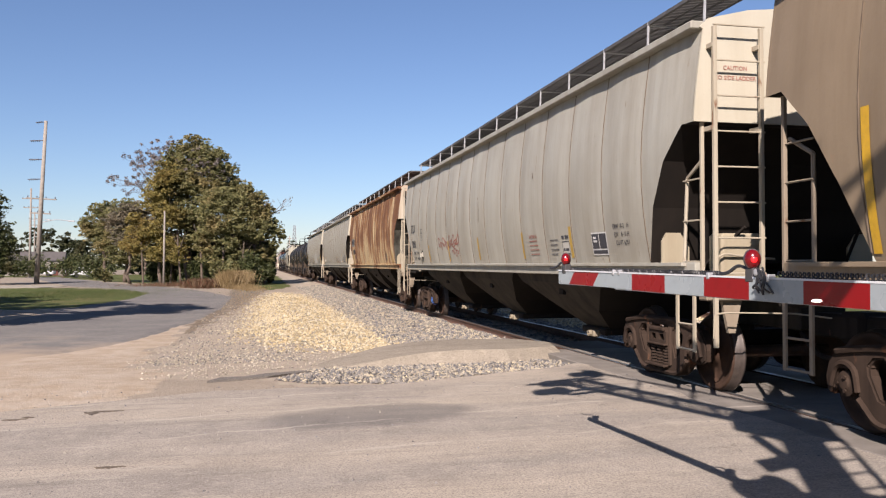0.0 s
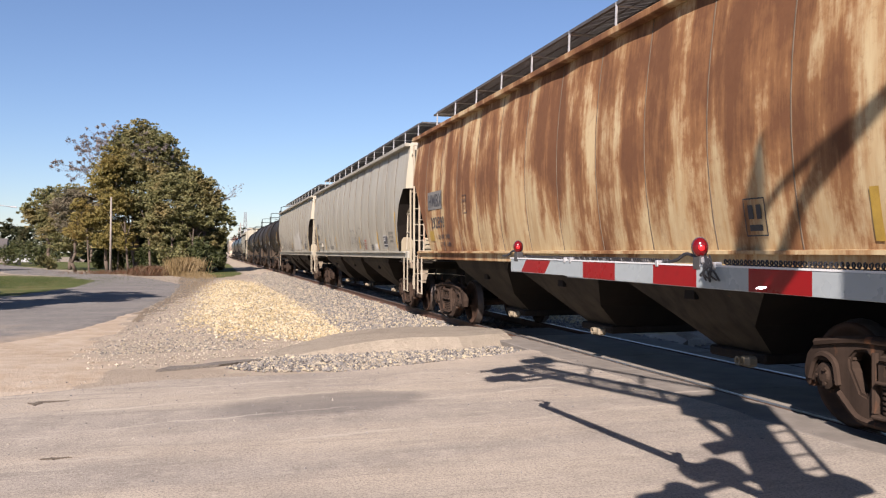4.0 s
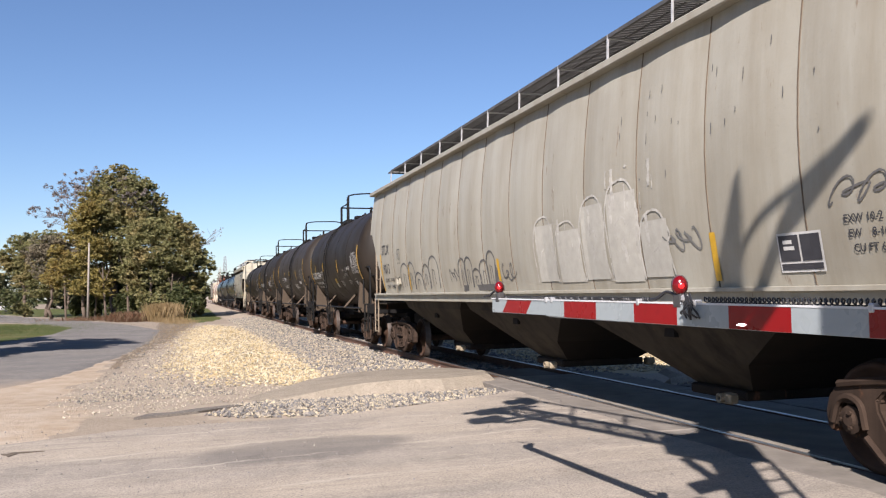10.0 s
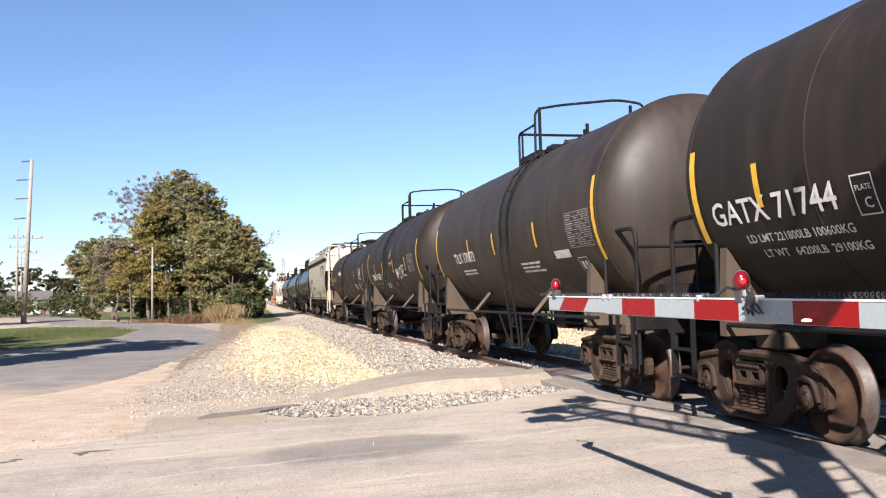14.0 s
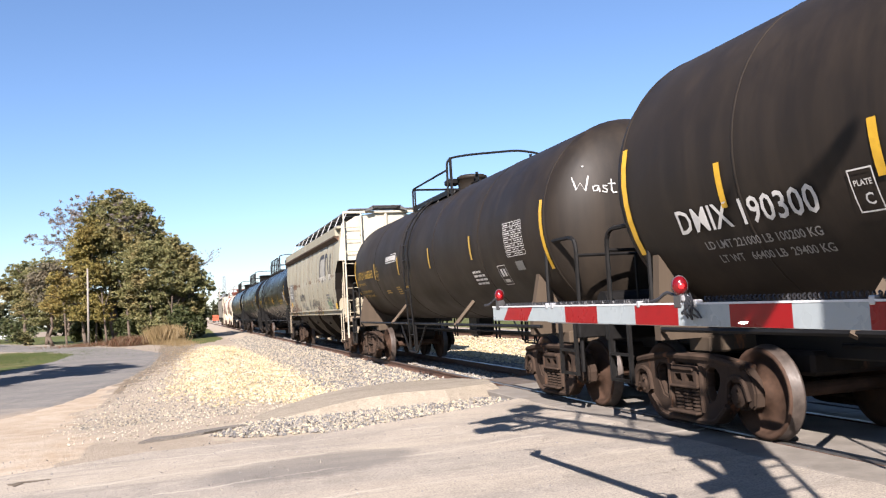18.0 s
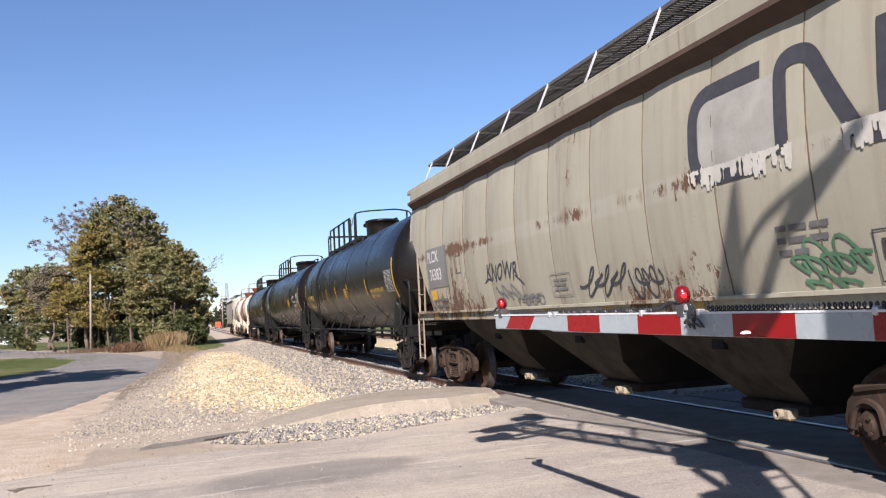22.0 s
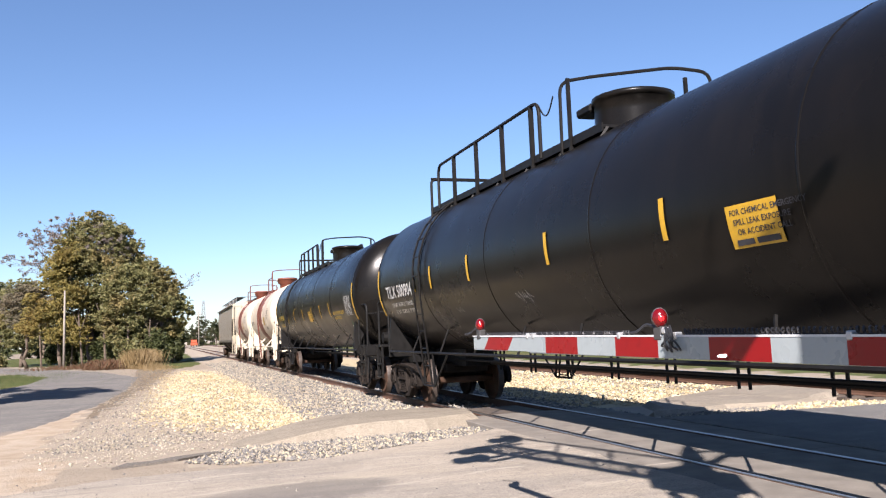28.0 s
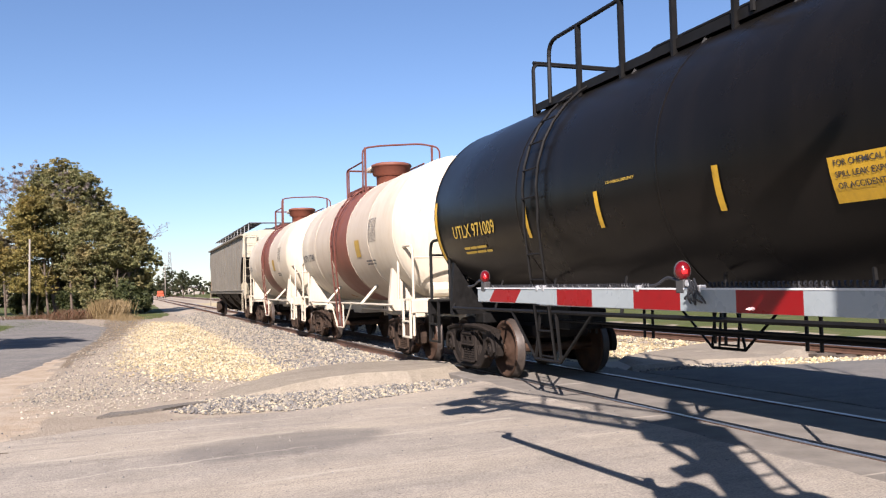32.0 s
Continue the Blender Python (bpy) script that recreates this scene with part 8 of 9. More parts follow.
mark("scratch", [stroke([(0.20, 2.86), (0.22, 2.6), (0.20, 2.42)], 0.022), stroke([(0.14, 2.92), (0.18, 2.95)], 0.03), stroke([(-3.0, 2.7), (-2.98, 2.45)], 0.018), stroke([(3.85, 3.1), (3.87, 3.0)], 0.025)], on_hopper, M["rail"], c, "rusty scratches down the side")
mark("spray_paint", [shifted(scrawl(3, 1.0, 0.34, 4, 0.03), -3.55, 2.05)], on_hopper, M["red_spray"], c, "faded red spray-painted flourish")
mark("spray_paint", [shifted(scrawl(4, 1.1, 0.34, 5, 0.03), -2.35, 2.08)], on_hopper, M["red_spray"], c, "faded red spray-painted flourish")
mark("spray_paint", [shifted(scrawl(5, 0.6, 0.22, 3, 0.025), -2.2, 1.82)], on_hopper, M["red_spray"], c, "faded red spray-painted flourish")
weight_panel(c, 6.6)

c = join(hopper("rusty_hopper", 15.72, ("rusty", "rusty_end"), "covered hopper wagon streaked orange and brown with rust", rear="rusty_end"), 36.05)
mark("painted_patch", [rect(-6.4, 2.42, -5.3, 2.80, 2, 3)], on_hopper, M["patch_grey"], c, "grey painted-out patch")
mark("reporting_mark", [shifted(letters("HMBX", 0.26), -6.32, 2.48)], lambda u, v: (on_hopper(u, v)[0] - 0.004, -u, v), M["dark_mark"], c)
stamp(c, "wagon_number", "292890", -6.18, 2.03, 0.23, "dark_mark")
mark("painted_patch", [rect(-6.42, 1.76, -6.05, 1.98, 2, 2)], on_hopper, M["dull_yellow"], c, "dull yellow patch")
stamp(c, "load_limit", "LD LMT   224000", -5.75, 1.80, 0.085, "dark_mark")
stamp(c, "light_weight", "LT WT    62000", -5.68, 1.64, 0.085, "dark_mark")
mark("plate_box", [shifted(x, -3.7, 2.42) for x in data_box(0.26, 0.34)[:4]] + [shifted(letters("PLATE", 0.05), -3.8, 2.46), shifted(letters("C", 0.08), -3.74, 2.33)], on_hopper, M["dark_mark"], c)
mark("data_panel", [shifted(x, 4.9, 1.83) for x in data_box(0.3, 0.34)], on_hopper, M["dark_mark"], c)
yellow_stripe(c, 6.3, 1.6, 2.0, on_hopper, 0.09, 0, "dull_yellow")

c = join(hopper("grey_hopper", 18.55, ("grey", "cream"), "light grey covered hopper wagon with yellow stripes and scratches"), 54.0)
hopper_marks(c, "STLX", "9506", ("217300", "66700"))
caution(c, c["half"])
yellow_stripe(c, -8.05, 1.62, 2.62, on_hopper, 0.09, -0.12)
yellow_stripe(c, -5.58, 1.62, 2.05, on_hopper)
yellow_stripe(c, -2.52, 1.62, 2.1, on_hopper)
yellow_stripe(c, 8.0, 1.62, 2.55, on_hopper, 0.08, 0.1)
mark("spray_paint", bubbles(0.9, 1.66, 2.0, 0.62, 5, 0.014), on_hopper, M["grey_spray"], c, "thin grey outlines of rounded spray-painted shapes")
mark("spray_paint", [shifted(scrawl(18, 0.7, 0.3, 4, 0.014), 3.1, 1.78)], on_hopper, M["grey_spray"], c, "thin grey spray-painted lines")
pen = ([(-5.42, 2.28), (-5.32, 2.33), (-5.24, 2.25)], [(-5.33, 2.30), (-5.42, 2.10), (-5.45, 1.86), (-5.36, 1.66)], [(-5.18, 2.28), (-5.10, 2.33), (-5.20, 2.10), (-5.18, 1.92), (-5.08, 1.84)],
       [(-4.55, 2.06), (-4.47, 2.02), (-4.42, 1.86), (-4.34, 1.90), (-4.37, 2.06)], [(-4.02, 2.08), (-4.13, 2.14), (-4.25, 2.0), (-4.21, 1.84), (-4.08, 1.86), (-3.98, 2.0), (-4.12, 2.32)], [(-3.96, 2.2), (-3.90, 1.82)], [(-5.0, 1.62), (-4.8, 1.74), (-4.5, 1.66)], [(-4.5, 1.70), (-4.3, 1.76), (-4.1, 1.63)])
mark("spray_paint", [stroke([(p.x, p.y) for p in arc_pts([(u, v, 0) for u, v in line], 0.08)], 0.014) for line in pen], on_hopper, M["grey_spray"], c, "thin dark hand-drawn loops")
mark("small_print", bars(-4.05, 1.74, [(0.16, 0.3, 0.2), (0.3, 0.25)], 0.028, 0.06), on_hopper, M["grey_spray"], c)
stamp(c, "warning_word", "WARNING", 3.44, 1.84, 0.055, "red_mark")
mark("small_print", bars(3.44, 1.80, [(0.1, 0.2), (0.15, 0.15), (0.2, 0.1), (0.12, 0.18)], 0.03, 0.055), on_hopper, M["red_spray"], c)
mark("small_print", bars(4.5, 1.74, [(0.1, 0.22), (0.15, 0.2), (0.2, 0.15)], 0.035, 0.06), on_hopper, M["grey_spray"], c)
mark("white_label", [rect(5.15, 1.62, 5.46, 1.75, 2, 1)], on_hopper, M["white_mark"], c, "small white label with a dark rim")
yellow_stripe(c, 5.56, 1.62, 2.1, on_hopper)
yellow_stripe(c, 2.62, 1.62, 2.0, on_hopper)
weight_panel(c, 6.7)

c = join(hopper("grey_hopper", 18.8, ("grey_warm", "cream"), "warm grey covered hopper wagon with grey and white spray paint"), 73.98)
hopper_marks(c, "STLX", "9013", ("217600", "68400"))
caution(c, c["half"])
yellow_stripe(c, -8.1, 1.6, 2.5, on_hopper, 0.09, -0.1)
yellow_stripe(c, -5.55, 1.6, 2.15, on_hopper)
yellow_stripe(c, 8.1, 1.6, 2.5, on_hopper, 0.08, 0.1)
mark("spray_paint", bubbles(-6.2, 1.62, 2.9, 0.62, 5, 0.03), on_hopper, M["grey_spray"], c, "grey outlines of rounded spray-painted shapes")
mark("spray_paint", bubbles(-2.0, 1.62, 1.9, 0.55, 5, 0.03), on_hopper, M["grey_spray"], c, "grey outlines of rounded spray-painted shapes")
mark("spray_shadow", [([(-1.9, 1.56), (0.15, 1.56), (0.12, 1.7), (-0.1, 2.0), (-0.2, 1.66), (-1.85, 1.66)], [(0, 1, 2, 4, 5), (2, 3, 4)])], on_hopper, M["grey_spray"], c, "dark spray-painted shading")
mark("spray_fill", [shifted(f, 0, 0) for f in (rect(1.62, 1.66, 2.2, 2.42), rect(2.3, 1.64, 2.95, 2.30), rect(3.02, 1.66, 3.62, 2.55), rect(3.72, 1.62, 4.35, 2.62), rect(4.4, 1.66, 4.95, 2.25))], on_hopper, M["haze"], c, "thin washed-out white spray fill")
outlines = []
for u, w, top in ((1.55, 0.66, 2.50), (2.25, 0.72, 2.38), (3.0, 0.66, 2.62), (3.7, 0.68, 2.72), (4.38, 0.62, 2.32)):
    outlines.append(stroke([(p.x, p.y) for p in arc_pts([(u, 1.64, 0), (u - 0.04, top - 0.3, 0), (u + 0.12 * w, top, 0), (u + 0.7 * w, top + 0.06, 0), (u + w, top - 0.25, 0), (u + w * 0.86, 2.0, 0), (u + w, 1.64, 0)], 0.2, 5)], 0.028))
    outlines.append(stroke([(p.x, p.y) for p in arc_pts([(u + 0.3 * w, 1.75, 0), (u + 0.25 * w, top - 0.45, 0), (u + 0.6 * w, top - 0.35, 0), (u + 0.62 * w, 1.9, 0)], 0.1, 4)], 0.02))
mark("spray_paint", outlines + smear(14, 1.6, 4.9, 1.75, 2.9, 26), on_hopper, M["faint_spray"], c, "smeared, peeling white spray-painted outlines")
ticks = np.random.default_rng(71)
mark("peeled_ticks", [stroke([(a, b), (a + 0.004, b + l / 2), (a, b + l)], 0.012) for a, b, l in zip(ticks.uniform(3.9, 7.4, 22), ticks.uniform(2.5, 3.6, 22), ticks.uniform(0.03, 0.12, 22))], on_hopper, M["grey_spray"], c, "short dark ticks where paint has lifted")
yellow_stripe(c, 5.66, 1.6, 2.05, on_hopper)
yellow_stripe(c, 0.05, 1.62, 2.05, on_hopper)
mark("spray_paint", [shifted(scrawl(16, 0.6, 0.22, 4, 0.018), 7.55, 2.24)], on_hopper, M["grey_spray"], c, "looping grey spray-painted scribble")
mark("spray_paint", [shifted(scrawl(17, 0.55, 0.25, 4, 0.02), 5.2, 2.03)], on_hopper, M["patch_grey"], c, "faint grey spray-painted scribble")
mark("spray_paint", [shifted(scrawl(19, 0.45, 0.3, 3, 0.02), 0.45, 1.82)], on_hopper, M["grey_spray"], c, "dark spray-painted scribble")
mark("spray_paint", [shifted(scrawl(20, 0.4, 0.25, 3, 0.02), -2.3, 1.85)], on_hopper, M["grey_spray"], c, "dark spray-painted scribble")
weight_panel(c, 6.8)


def tank_stripes(c, on, spots, z=2.45, h=0.42, material="yellow"):
    for u in spots:
        yellow_stripe(c, u, z - h / 2, z + h / 2, on, 0.085, 0.0, material)


def end_stripes(c, on, half, z0=1.9, z1=3.1):
    for s in (-1, 1):
        yellow_stripe(c, s * (half - 0.7), z0, z1, on, 0.10)


def table(c, on, u, v, material="white_mark", w=0.75, h=0.52):
    mark("test_table", [shifted(s, u, v) for s in grid_table(w, h, 8, 5)], on, M[material], c, "framed table of small test dates")


def print_block(c, on, u, v, n, w, material="white_mark", h=0.04):
    r = np.random.default_rng(int(abs(u * 100)) + n)
    lines = [[float(r.uniform(0.4, 1.0)) * w / 3 for _ in range(3)] for _ in range(n)]
    mark("small_print", bars(u, v, lines, h, h * 1.9), on, M[material], c)


def words(c, on, text, u, v, h, material, name="lettering"):
    mark(name, [shifted(letters(text, h), u, v)], on, M[material], c)


def fit_words(c, on, text, u0, u1, v, h, material):
    vs, fs = letters(text, h)
    k = (u1 - u0) / max(u for u, w in vs)
    mark("lettering", [([(u0 + u * k, v + w) for u, w in vs], fs)], on, M[material], c)


def boxed(c, on, u, v, material="white_mark", w=0.34, h=0.36):
    mark("data_panel", [shifted(s, u, v) for s in data_box(w, h)], on, M[material], c)


def head_words(c, half, R, zc, top, x0):
    """Lettering on the rounded front head of a tank."""
    for i, (line, h) in enumerate(((top, 0.12), ("CAPY", 0.062), ("CAPY", 0.062))):
        vs, fs = letters(line, h)

        def on_head(a, b):
            x, z = x0 + 0.85 * a, zc + 0.31 - 0.30 * min(i, 1) - 0.15 * max(0, i - 1) + b
            q = min(0.98, math.hypot(x, z - zc) / R)
            return (x, -(half - 0.62) - 0.635 * math.sqrt(1 - q * q), z)

        mark("head_lettering", [(vs, fs)], on_head, M["white_mark"], c)


def plate_c(c, on, u, v):
    mark("plate_box", [shifted(x, u, v) for x in data_box(0.24, 0.34)[:4]] + [shifted(letters("PLATE", 0.045), u - 0.09, v + 0.04), shifted(letters("C", 0.09), u - 0.03, v - 0.11)], on, M["white_mark"], c, "small stencilled box")


c, on = tank("black_tank_wagon", 10.8, 1.56, 2.70, ("black_matte", "black_steel"), "dull black tank wagon with white stencils and yellow stripes", -0.22, 0.3, (0.45, 1.95), 0.82, (), 0.9)
join(c, 90.1)
end_stripes(c, on, 5.4, 1.95, 2.95)
tank_stripes(c, on, (1.17, -1.78, -3.59))
table(c, on, 4.12, 2.41, "white_mark", 1.0)
words(c, on, "AAR211A100W1", 3.75, 2.71, 0.06, "white_mark")
words(c, on, "FRA AIP", 2.72, 2.27, 0.11, "white_mark")
words(c, on, "GATX 71744", -4.45, 2.12, 0.24, "white_mark", "reporting_mark")
boxed(c, on, 3.66, 1.79)
plate_c(c, on, -2.25, 2.2)
print_block(c, on, 1.1, 1.95, 4, 0.6, "grey_letter", 0.03)
print_block(c, on, 2.5, 1.95, 3, 0.6, "grey_letter", 0.03)
words(c, on, "LD LMT 221800LB 100600KG", -4.0, 1.90, 0.085, "white_mark")
words(c, on, "LT WT   64200LB  29100KG", -3.85, 1.73, 0.085, "white_mark")
mark("yellow_placard", [rect(0.1, 1.88, 0.42, 2.05, 2, 1)], on, M["dull_yellow"], c, "faded yellow placard")
mark("placard_panel", [rect(0.1, 1.72, 0.42, 1.876, 2, 1)], on, M["haze"], c, "pale worn lower half of the placard")
pen = ([(0.42, 0.22), (0.30, 0.28), (0.20, 0.20), (0.30, 0.12), (0.33, 0.03), (0.20, -0.03), (0.08, 0.03)], [(0.55, 0.12), (0.47, 0.06), (0.53, 0.0), (0.62, 0.06), (0.55, 0.12)], [(0.70, 0.12), (0.69, 0.02), (0.78, 0.01), (0.84, 0.12), (0.84, 0.02)], [(0.96, 0.30), (0.92, 0.10), (0.96, 0.0), (1.10, 0.04)])
mark("spray_writing", [stroke([(1.70 + u * 0.85 + 0.2 * v, 2.02 + v + 0.08 * u) for u, v in line], 0.014) for line in pen], on, M["faint_spray"], c, "thin pale handwritten scrawl")

c, on = tank("black_tank_wagon", 11.2, 1.56, 2.70, ("black_brown", "black_steel"), "dusty black tank wagon with white stencils", -0.22, 0.3, (-0.9, 0.3), 0.78, (), -0.9)
join(c, 102.4)
end_stripes(c, on, 5.6)
tank_stripes(c, on, (2.41, -0.02, -1.9))
table(c, on, 4.3, 2.4, "grey_letter", 0.9)
words(c, on, "TILX 170873", -3.2, 2.18, 0.22, "white_mark", "reporting_mark")
mark("painted_patch", [rect(3.1, 2.0, 3.75, 2.13, 3, 1)], on, M["pale_spray"], c, "pale painted-over patch")
print_block(c, on, 1.3, 2.0, 3, 1.2)
print_block(c, on, -2.8, 2.0, 2, 1.4)
boxed(c, on, 4.1, 1.8)

c, on = tank("black_tank_wagon", 11.2, 1.56, 2.70, ("black_matte", "black_steel"), "dull black tank wagon with white spray paint", -0.22, 0.3, (-0.5, 1.05), 0.78, (), 0.5)
join(c, 114.9)
end_stripes(c, on, 5.6)
tank_stripes(c, on, (-3.22, -1.4, 0.8, 3.0))
head_words(c, 5.6, 1.56, 2.70, "DMIX", -0.2)
words(c, on, "LD LMT 221000 LB 100200 KG", -3.75, 1.86, 0.085, "grey_letter")
words(c, on, "LT WT   66400 LB  29400 KG", -3.65, 1.70, 0.085, "grey_letter")
words(c, on, "DMIX 190300", -4.05, 2.06, 0.24, "white_mark", "reporting_mark")
plate_c(c, on, -1.6, 2.16)
print_block(c, on, -1.4, 1.9, 3, 0.8)
table(c, on, 3.9, 2.45, "grey_letter", 0.9)
mark("spray_writing", [([(1.06 + a * 0.78 + 0.22 * b, 1.97 + b + 0.06 * a + 0.03 * math.sin(5 * a)) for a, b in letters("M+LOVE...", 0.36)[0]], letters("M+LOVE...", 0.36)[1])], on, M["pale_spray"], c, "thick white spray-painted letters")
mark("spray_paint", [shifted(scrawl(34, 0.35, 0.4, 4, 0.012), 0.35, 2.85), shifted(scrawl(35, 0.4, 0.12, 4, 0.012), 0.35, 2.55)], on, M["pale_spray"], c, "thin chalk-white doodle")
mark("warning_label", [rect(0.38, 1.76, 0.68, 1.92, 2, 1)], on, M["red_mark"], c, "small red warning label")

c, on = tank("black_tank_wagon", 15.1, 1.44, 2.60, ("black_matte", "black_steel"), "dull black tank wagon with yellow lettering", 0.0, 0.32, (-1.0, 2.1), 0.66, (), 0.62)
join(c, 129.25)
end_stripes(c, on, 7.55, 1.9, 2.9)
tank_stripes(c, on, (3.71, 1.05, -1.62, -4.20), 2.47, 0.42, "dull_yellow")
table(c, on, 5.75, 2.45)
chalk = ([(0.0, 0.20), (0.03, 0.02), (0.09, 0.12), (0.14, 0.01), (0.20, 0.22)], [(0.30, 0.09), (0.24, 0.07), (0.24, 0.01), (0.29, 0.02), (0.31, 0.09), (0.32, 0.0)], [(0.43, 0.09), (0.37, 0.09), (0.37, 0.06), (0.42, 0.04), (0.41, 0.0), (0.35, 0.01)], [(0.49, 0.19), (0.48, 0.03), (0.50, 0.0), (0.55, 0.01)], [(0.44, 0.12), (0.54, 0.13)], [(0.60, 0.01), (0.62, 0.01)], [(0.14, 0.36), (0.17, 0.36)])


def on_chalk(a, b):
    x, z = -1.12 + a, 2.95 + b - 0.1 * a
    q = min(0.98, math.hypot(x, z - 2.60) / 1.44)
    return (x, -(7.55 - 0.62) - 0.635 * math.sqrt(1 - q * q), z)


mark("chalk_writing", [stroke(line, 0.018) for line in chalk], on_chalk, M["pale_spray"], c, "thin chalk-white handwriting")
fit_words(c, on, "UTLX 668363", -6.50, -4.50, 2.33, 0.21, "dull_yellow")
mark("maker_sign", [([(u + 0.35 * v, 2.64 + v) for u, v in rect(-2.82 + 0.115 * k, 0.0, -2.82 + 0.115 * k + 0.085, 0.115)[0]], rect(-2.82 + 0.115 * k, 0.0, -2.82 + 0.115 * k + 0.085, 0.115)[1]) for k in range(9)]
     + [rect(-2.84, 2.60, -1.72, 2.615), stroke([(-2.30, 2.79), (-1.80, 2.79), (-1.74, 2.77), (-1.70, 2.72), (-1.72, 2.62)], 0.018)], on, M["white_mark"], c, "white slanted sign with an outline, drawn as bars")
boxed(c, on, 4.95, 1.9)
print_block(c, on, 3.5, 2.05, 4, 0.6)
fit_words(c, on, "LD LMT 208200 LB 94 900 KG", -6.5, -5.2, 1.93, 0.075, "dull_yellow")
fit_words(c, on, "LT WT  76800 LB 34 800 KG", -6.42, -5.1, 1.79, 0.075, "dull_yellow")
fit_words(c, on, "THE TANK CAR PEOPLE", -6.6, -5.6, 2.16, 0.07, "dull_yellow")
mark("plate_box", [shifted(x, -3.93, 2.4) for x in data_box(0.24, 0.34)[:4]] + [shifted(letters("PLATE", 0.045), -4.02, 2.44), shifted(letters("C", 0.09), -3.96, 2.29)], on, M["dull_yellow"], c, "small stencilled box")
print_block(c, on, -3.5, 1.92, 2, 0.55, "dull_yellow", 0.03)
print_block(c, on, -2.35, 1.98, 4, 0.5, "dull_yellow", 0.03)
print_block(c, on, -1.45, 1.97, 1, 0.35, "dull_yellow", 0.05)
mark("painted_patch", [rect(5.6, 1.95, 5.9, 2.1, 1, 1)], on, M["patch_grey"], c)

c = join(hopper("cream_hopper", 14.8, ("worn_cream", "cream"), "cream-grey covered hopper wagon pitted with rust and spray paint", "curved", None, "post_rust", None, True), 145.42)


def thick(pts, w):
    """A ribbon of even width along a rounded line."""
    bent = [(p.x, p.y) for p in arc_pts([(u, v, 0) for u, v in pts], 0.3, 8)]
    line = []
    for (ua, va), (ub, vb) in zip(bent, bent[1:]):
        n = int(math.hypot(ub - ua, vb - va) / 0.06) + 1
        line += [(ua + (ub - ua) * q / n, va + (vb - va) * q / n) for q in range(n)]
    line.append(bent[-1])
    vs, fs = [], []
    for i, (u, v) in enumerate(line):
        a, b = line[max(0, i - 1)], line[min(len(line) - 1, i + 1)]
        du, dv = b[0] - a[0], b[1] - a[1]
        q = math.hypot(du, dv) or 1
        vs += [(u - dv / q * w / 2, v + du / q * w / 2), (u + dv / q * w / 2, v - du / q * w / 2)]
        if i:
            fs.append((2 * i - 2, 2 * i - 1, 2 * i + 1, 2 * i))
    return vs, fs


mark("logo_shape", [thick([(4.42, 3.42), (3.42, 3.42), (3.42, 2.62), (4.42, 2.62)], 0.15),
                    thick([(4.66, 2.66), (4.66, 3.42), (4.98, 3.42), (5.5, 2.62), (5.75, 2.62), (5.75, 3.42)], 0.15)], on_hopper, M["dark_mark"], c, "large dark rounded line logo")
mark("painted_patch", [rect(-6.1, 2.0, -4.75, 2.78, 3, 4)], on_hopper, M["patch_grey"], c, "grey painted-out patch")
lift = lambda u, v: (on_hopper(u, v)[0] - 0.004, -u, v)
mark("reporting_mark", [shifted(letters("PLCX", 0.22), -6.0, 2.5)], lift, M["white_mark"], c)
mark("wagon_number", [shifted(letters("76383", 0.22), -5.9, 2.15)], lift, M["white_mark"], c)
mark("painted_patch", [rect(-6.0, 1.76, -5.6, 1.95, 2, 2)], on_hopper, M["yellow"], c, "small yellow patch")
mark("plate_box", [shifted(x, -4.05, 2.36) for x in data_box(0.24, 0.32)[:4]], on_hopper, M["dark_mark"], c)
tag = letters("KNOWR", 0.26)
k = 1.35 / max(u for u, v in tag[0])
mark("spray_writing", [([(-2.66 + k * a + 0.25 * b, 1.98 + b + 0.03 * math.sin(9 * a)) for a, b in tag[0]], tag[1]), stroke([(-1.42, 2.02), (-1.25, 1.93), (-1.12, 1.86)], 0.03), stroke([(-2.75, 1.95), (-2.6, 2.02), (-2.4, 1.99)], 0.025)], on_hopper, M["dark_mark"], c, "black spray-painted letters with a tail")
mark("spray_paint", [shifted(scrawl(42, 1.0, 0.40, 5, 0.032), 1.35, 1.80), shifted(scrawl(43, 0.55, 0.40, 4, 0.026), 2.3, 1.76)], on_hopper, M["dark_mark"], c, "dark spray-painted scribbles")
mark("spray_paint", [shifted(scrawl(46, 0.9, 0.26, 5, 0.03), -1.75, 1.76), shifted(scrawl(47, 0.8, 0.18, 6, 0.03), -0.95, 1.64)], on_hopper, M["patch_grey"], c, "faded grey spray-painted scribbles")
mark("notice_frame", [shifted(x, 0.14, 1.80) for x in data_box(0.62, 0.30)[:4]] + bars(-0.1, 1.88, [(0.18, 0.25), (0.22, 0.15), (0.12, 0.28)], 0.03, 0.06), on_hopper, M["patch_grey"], c, "faded stencilled notice in a frame")
mark("small_print", bars(4.45, 2.08, [(0.12, 0.2, 0.2), (0.1, 0.2, 0.2), (0.15, 0.15)], 0.05, 0.10), on_hopper, M["grey_spray"], c)
mark("load_limit", bars(-5.76, 1.78, [(0.12, 0.2, 0.35), (0.1, 0.16, 0.35)], 0.05, 0.12), on_hopper, M["grey_spray"], c)
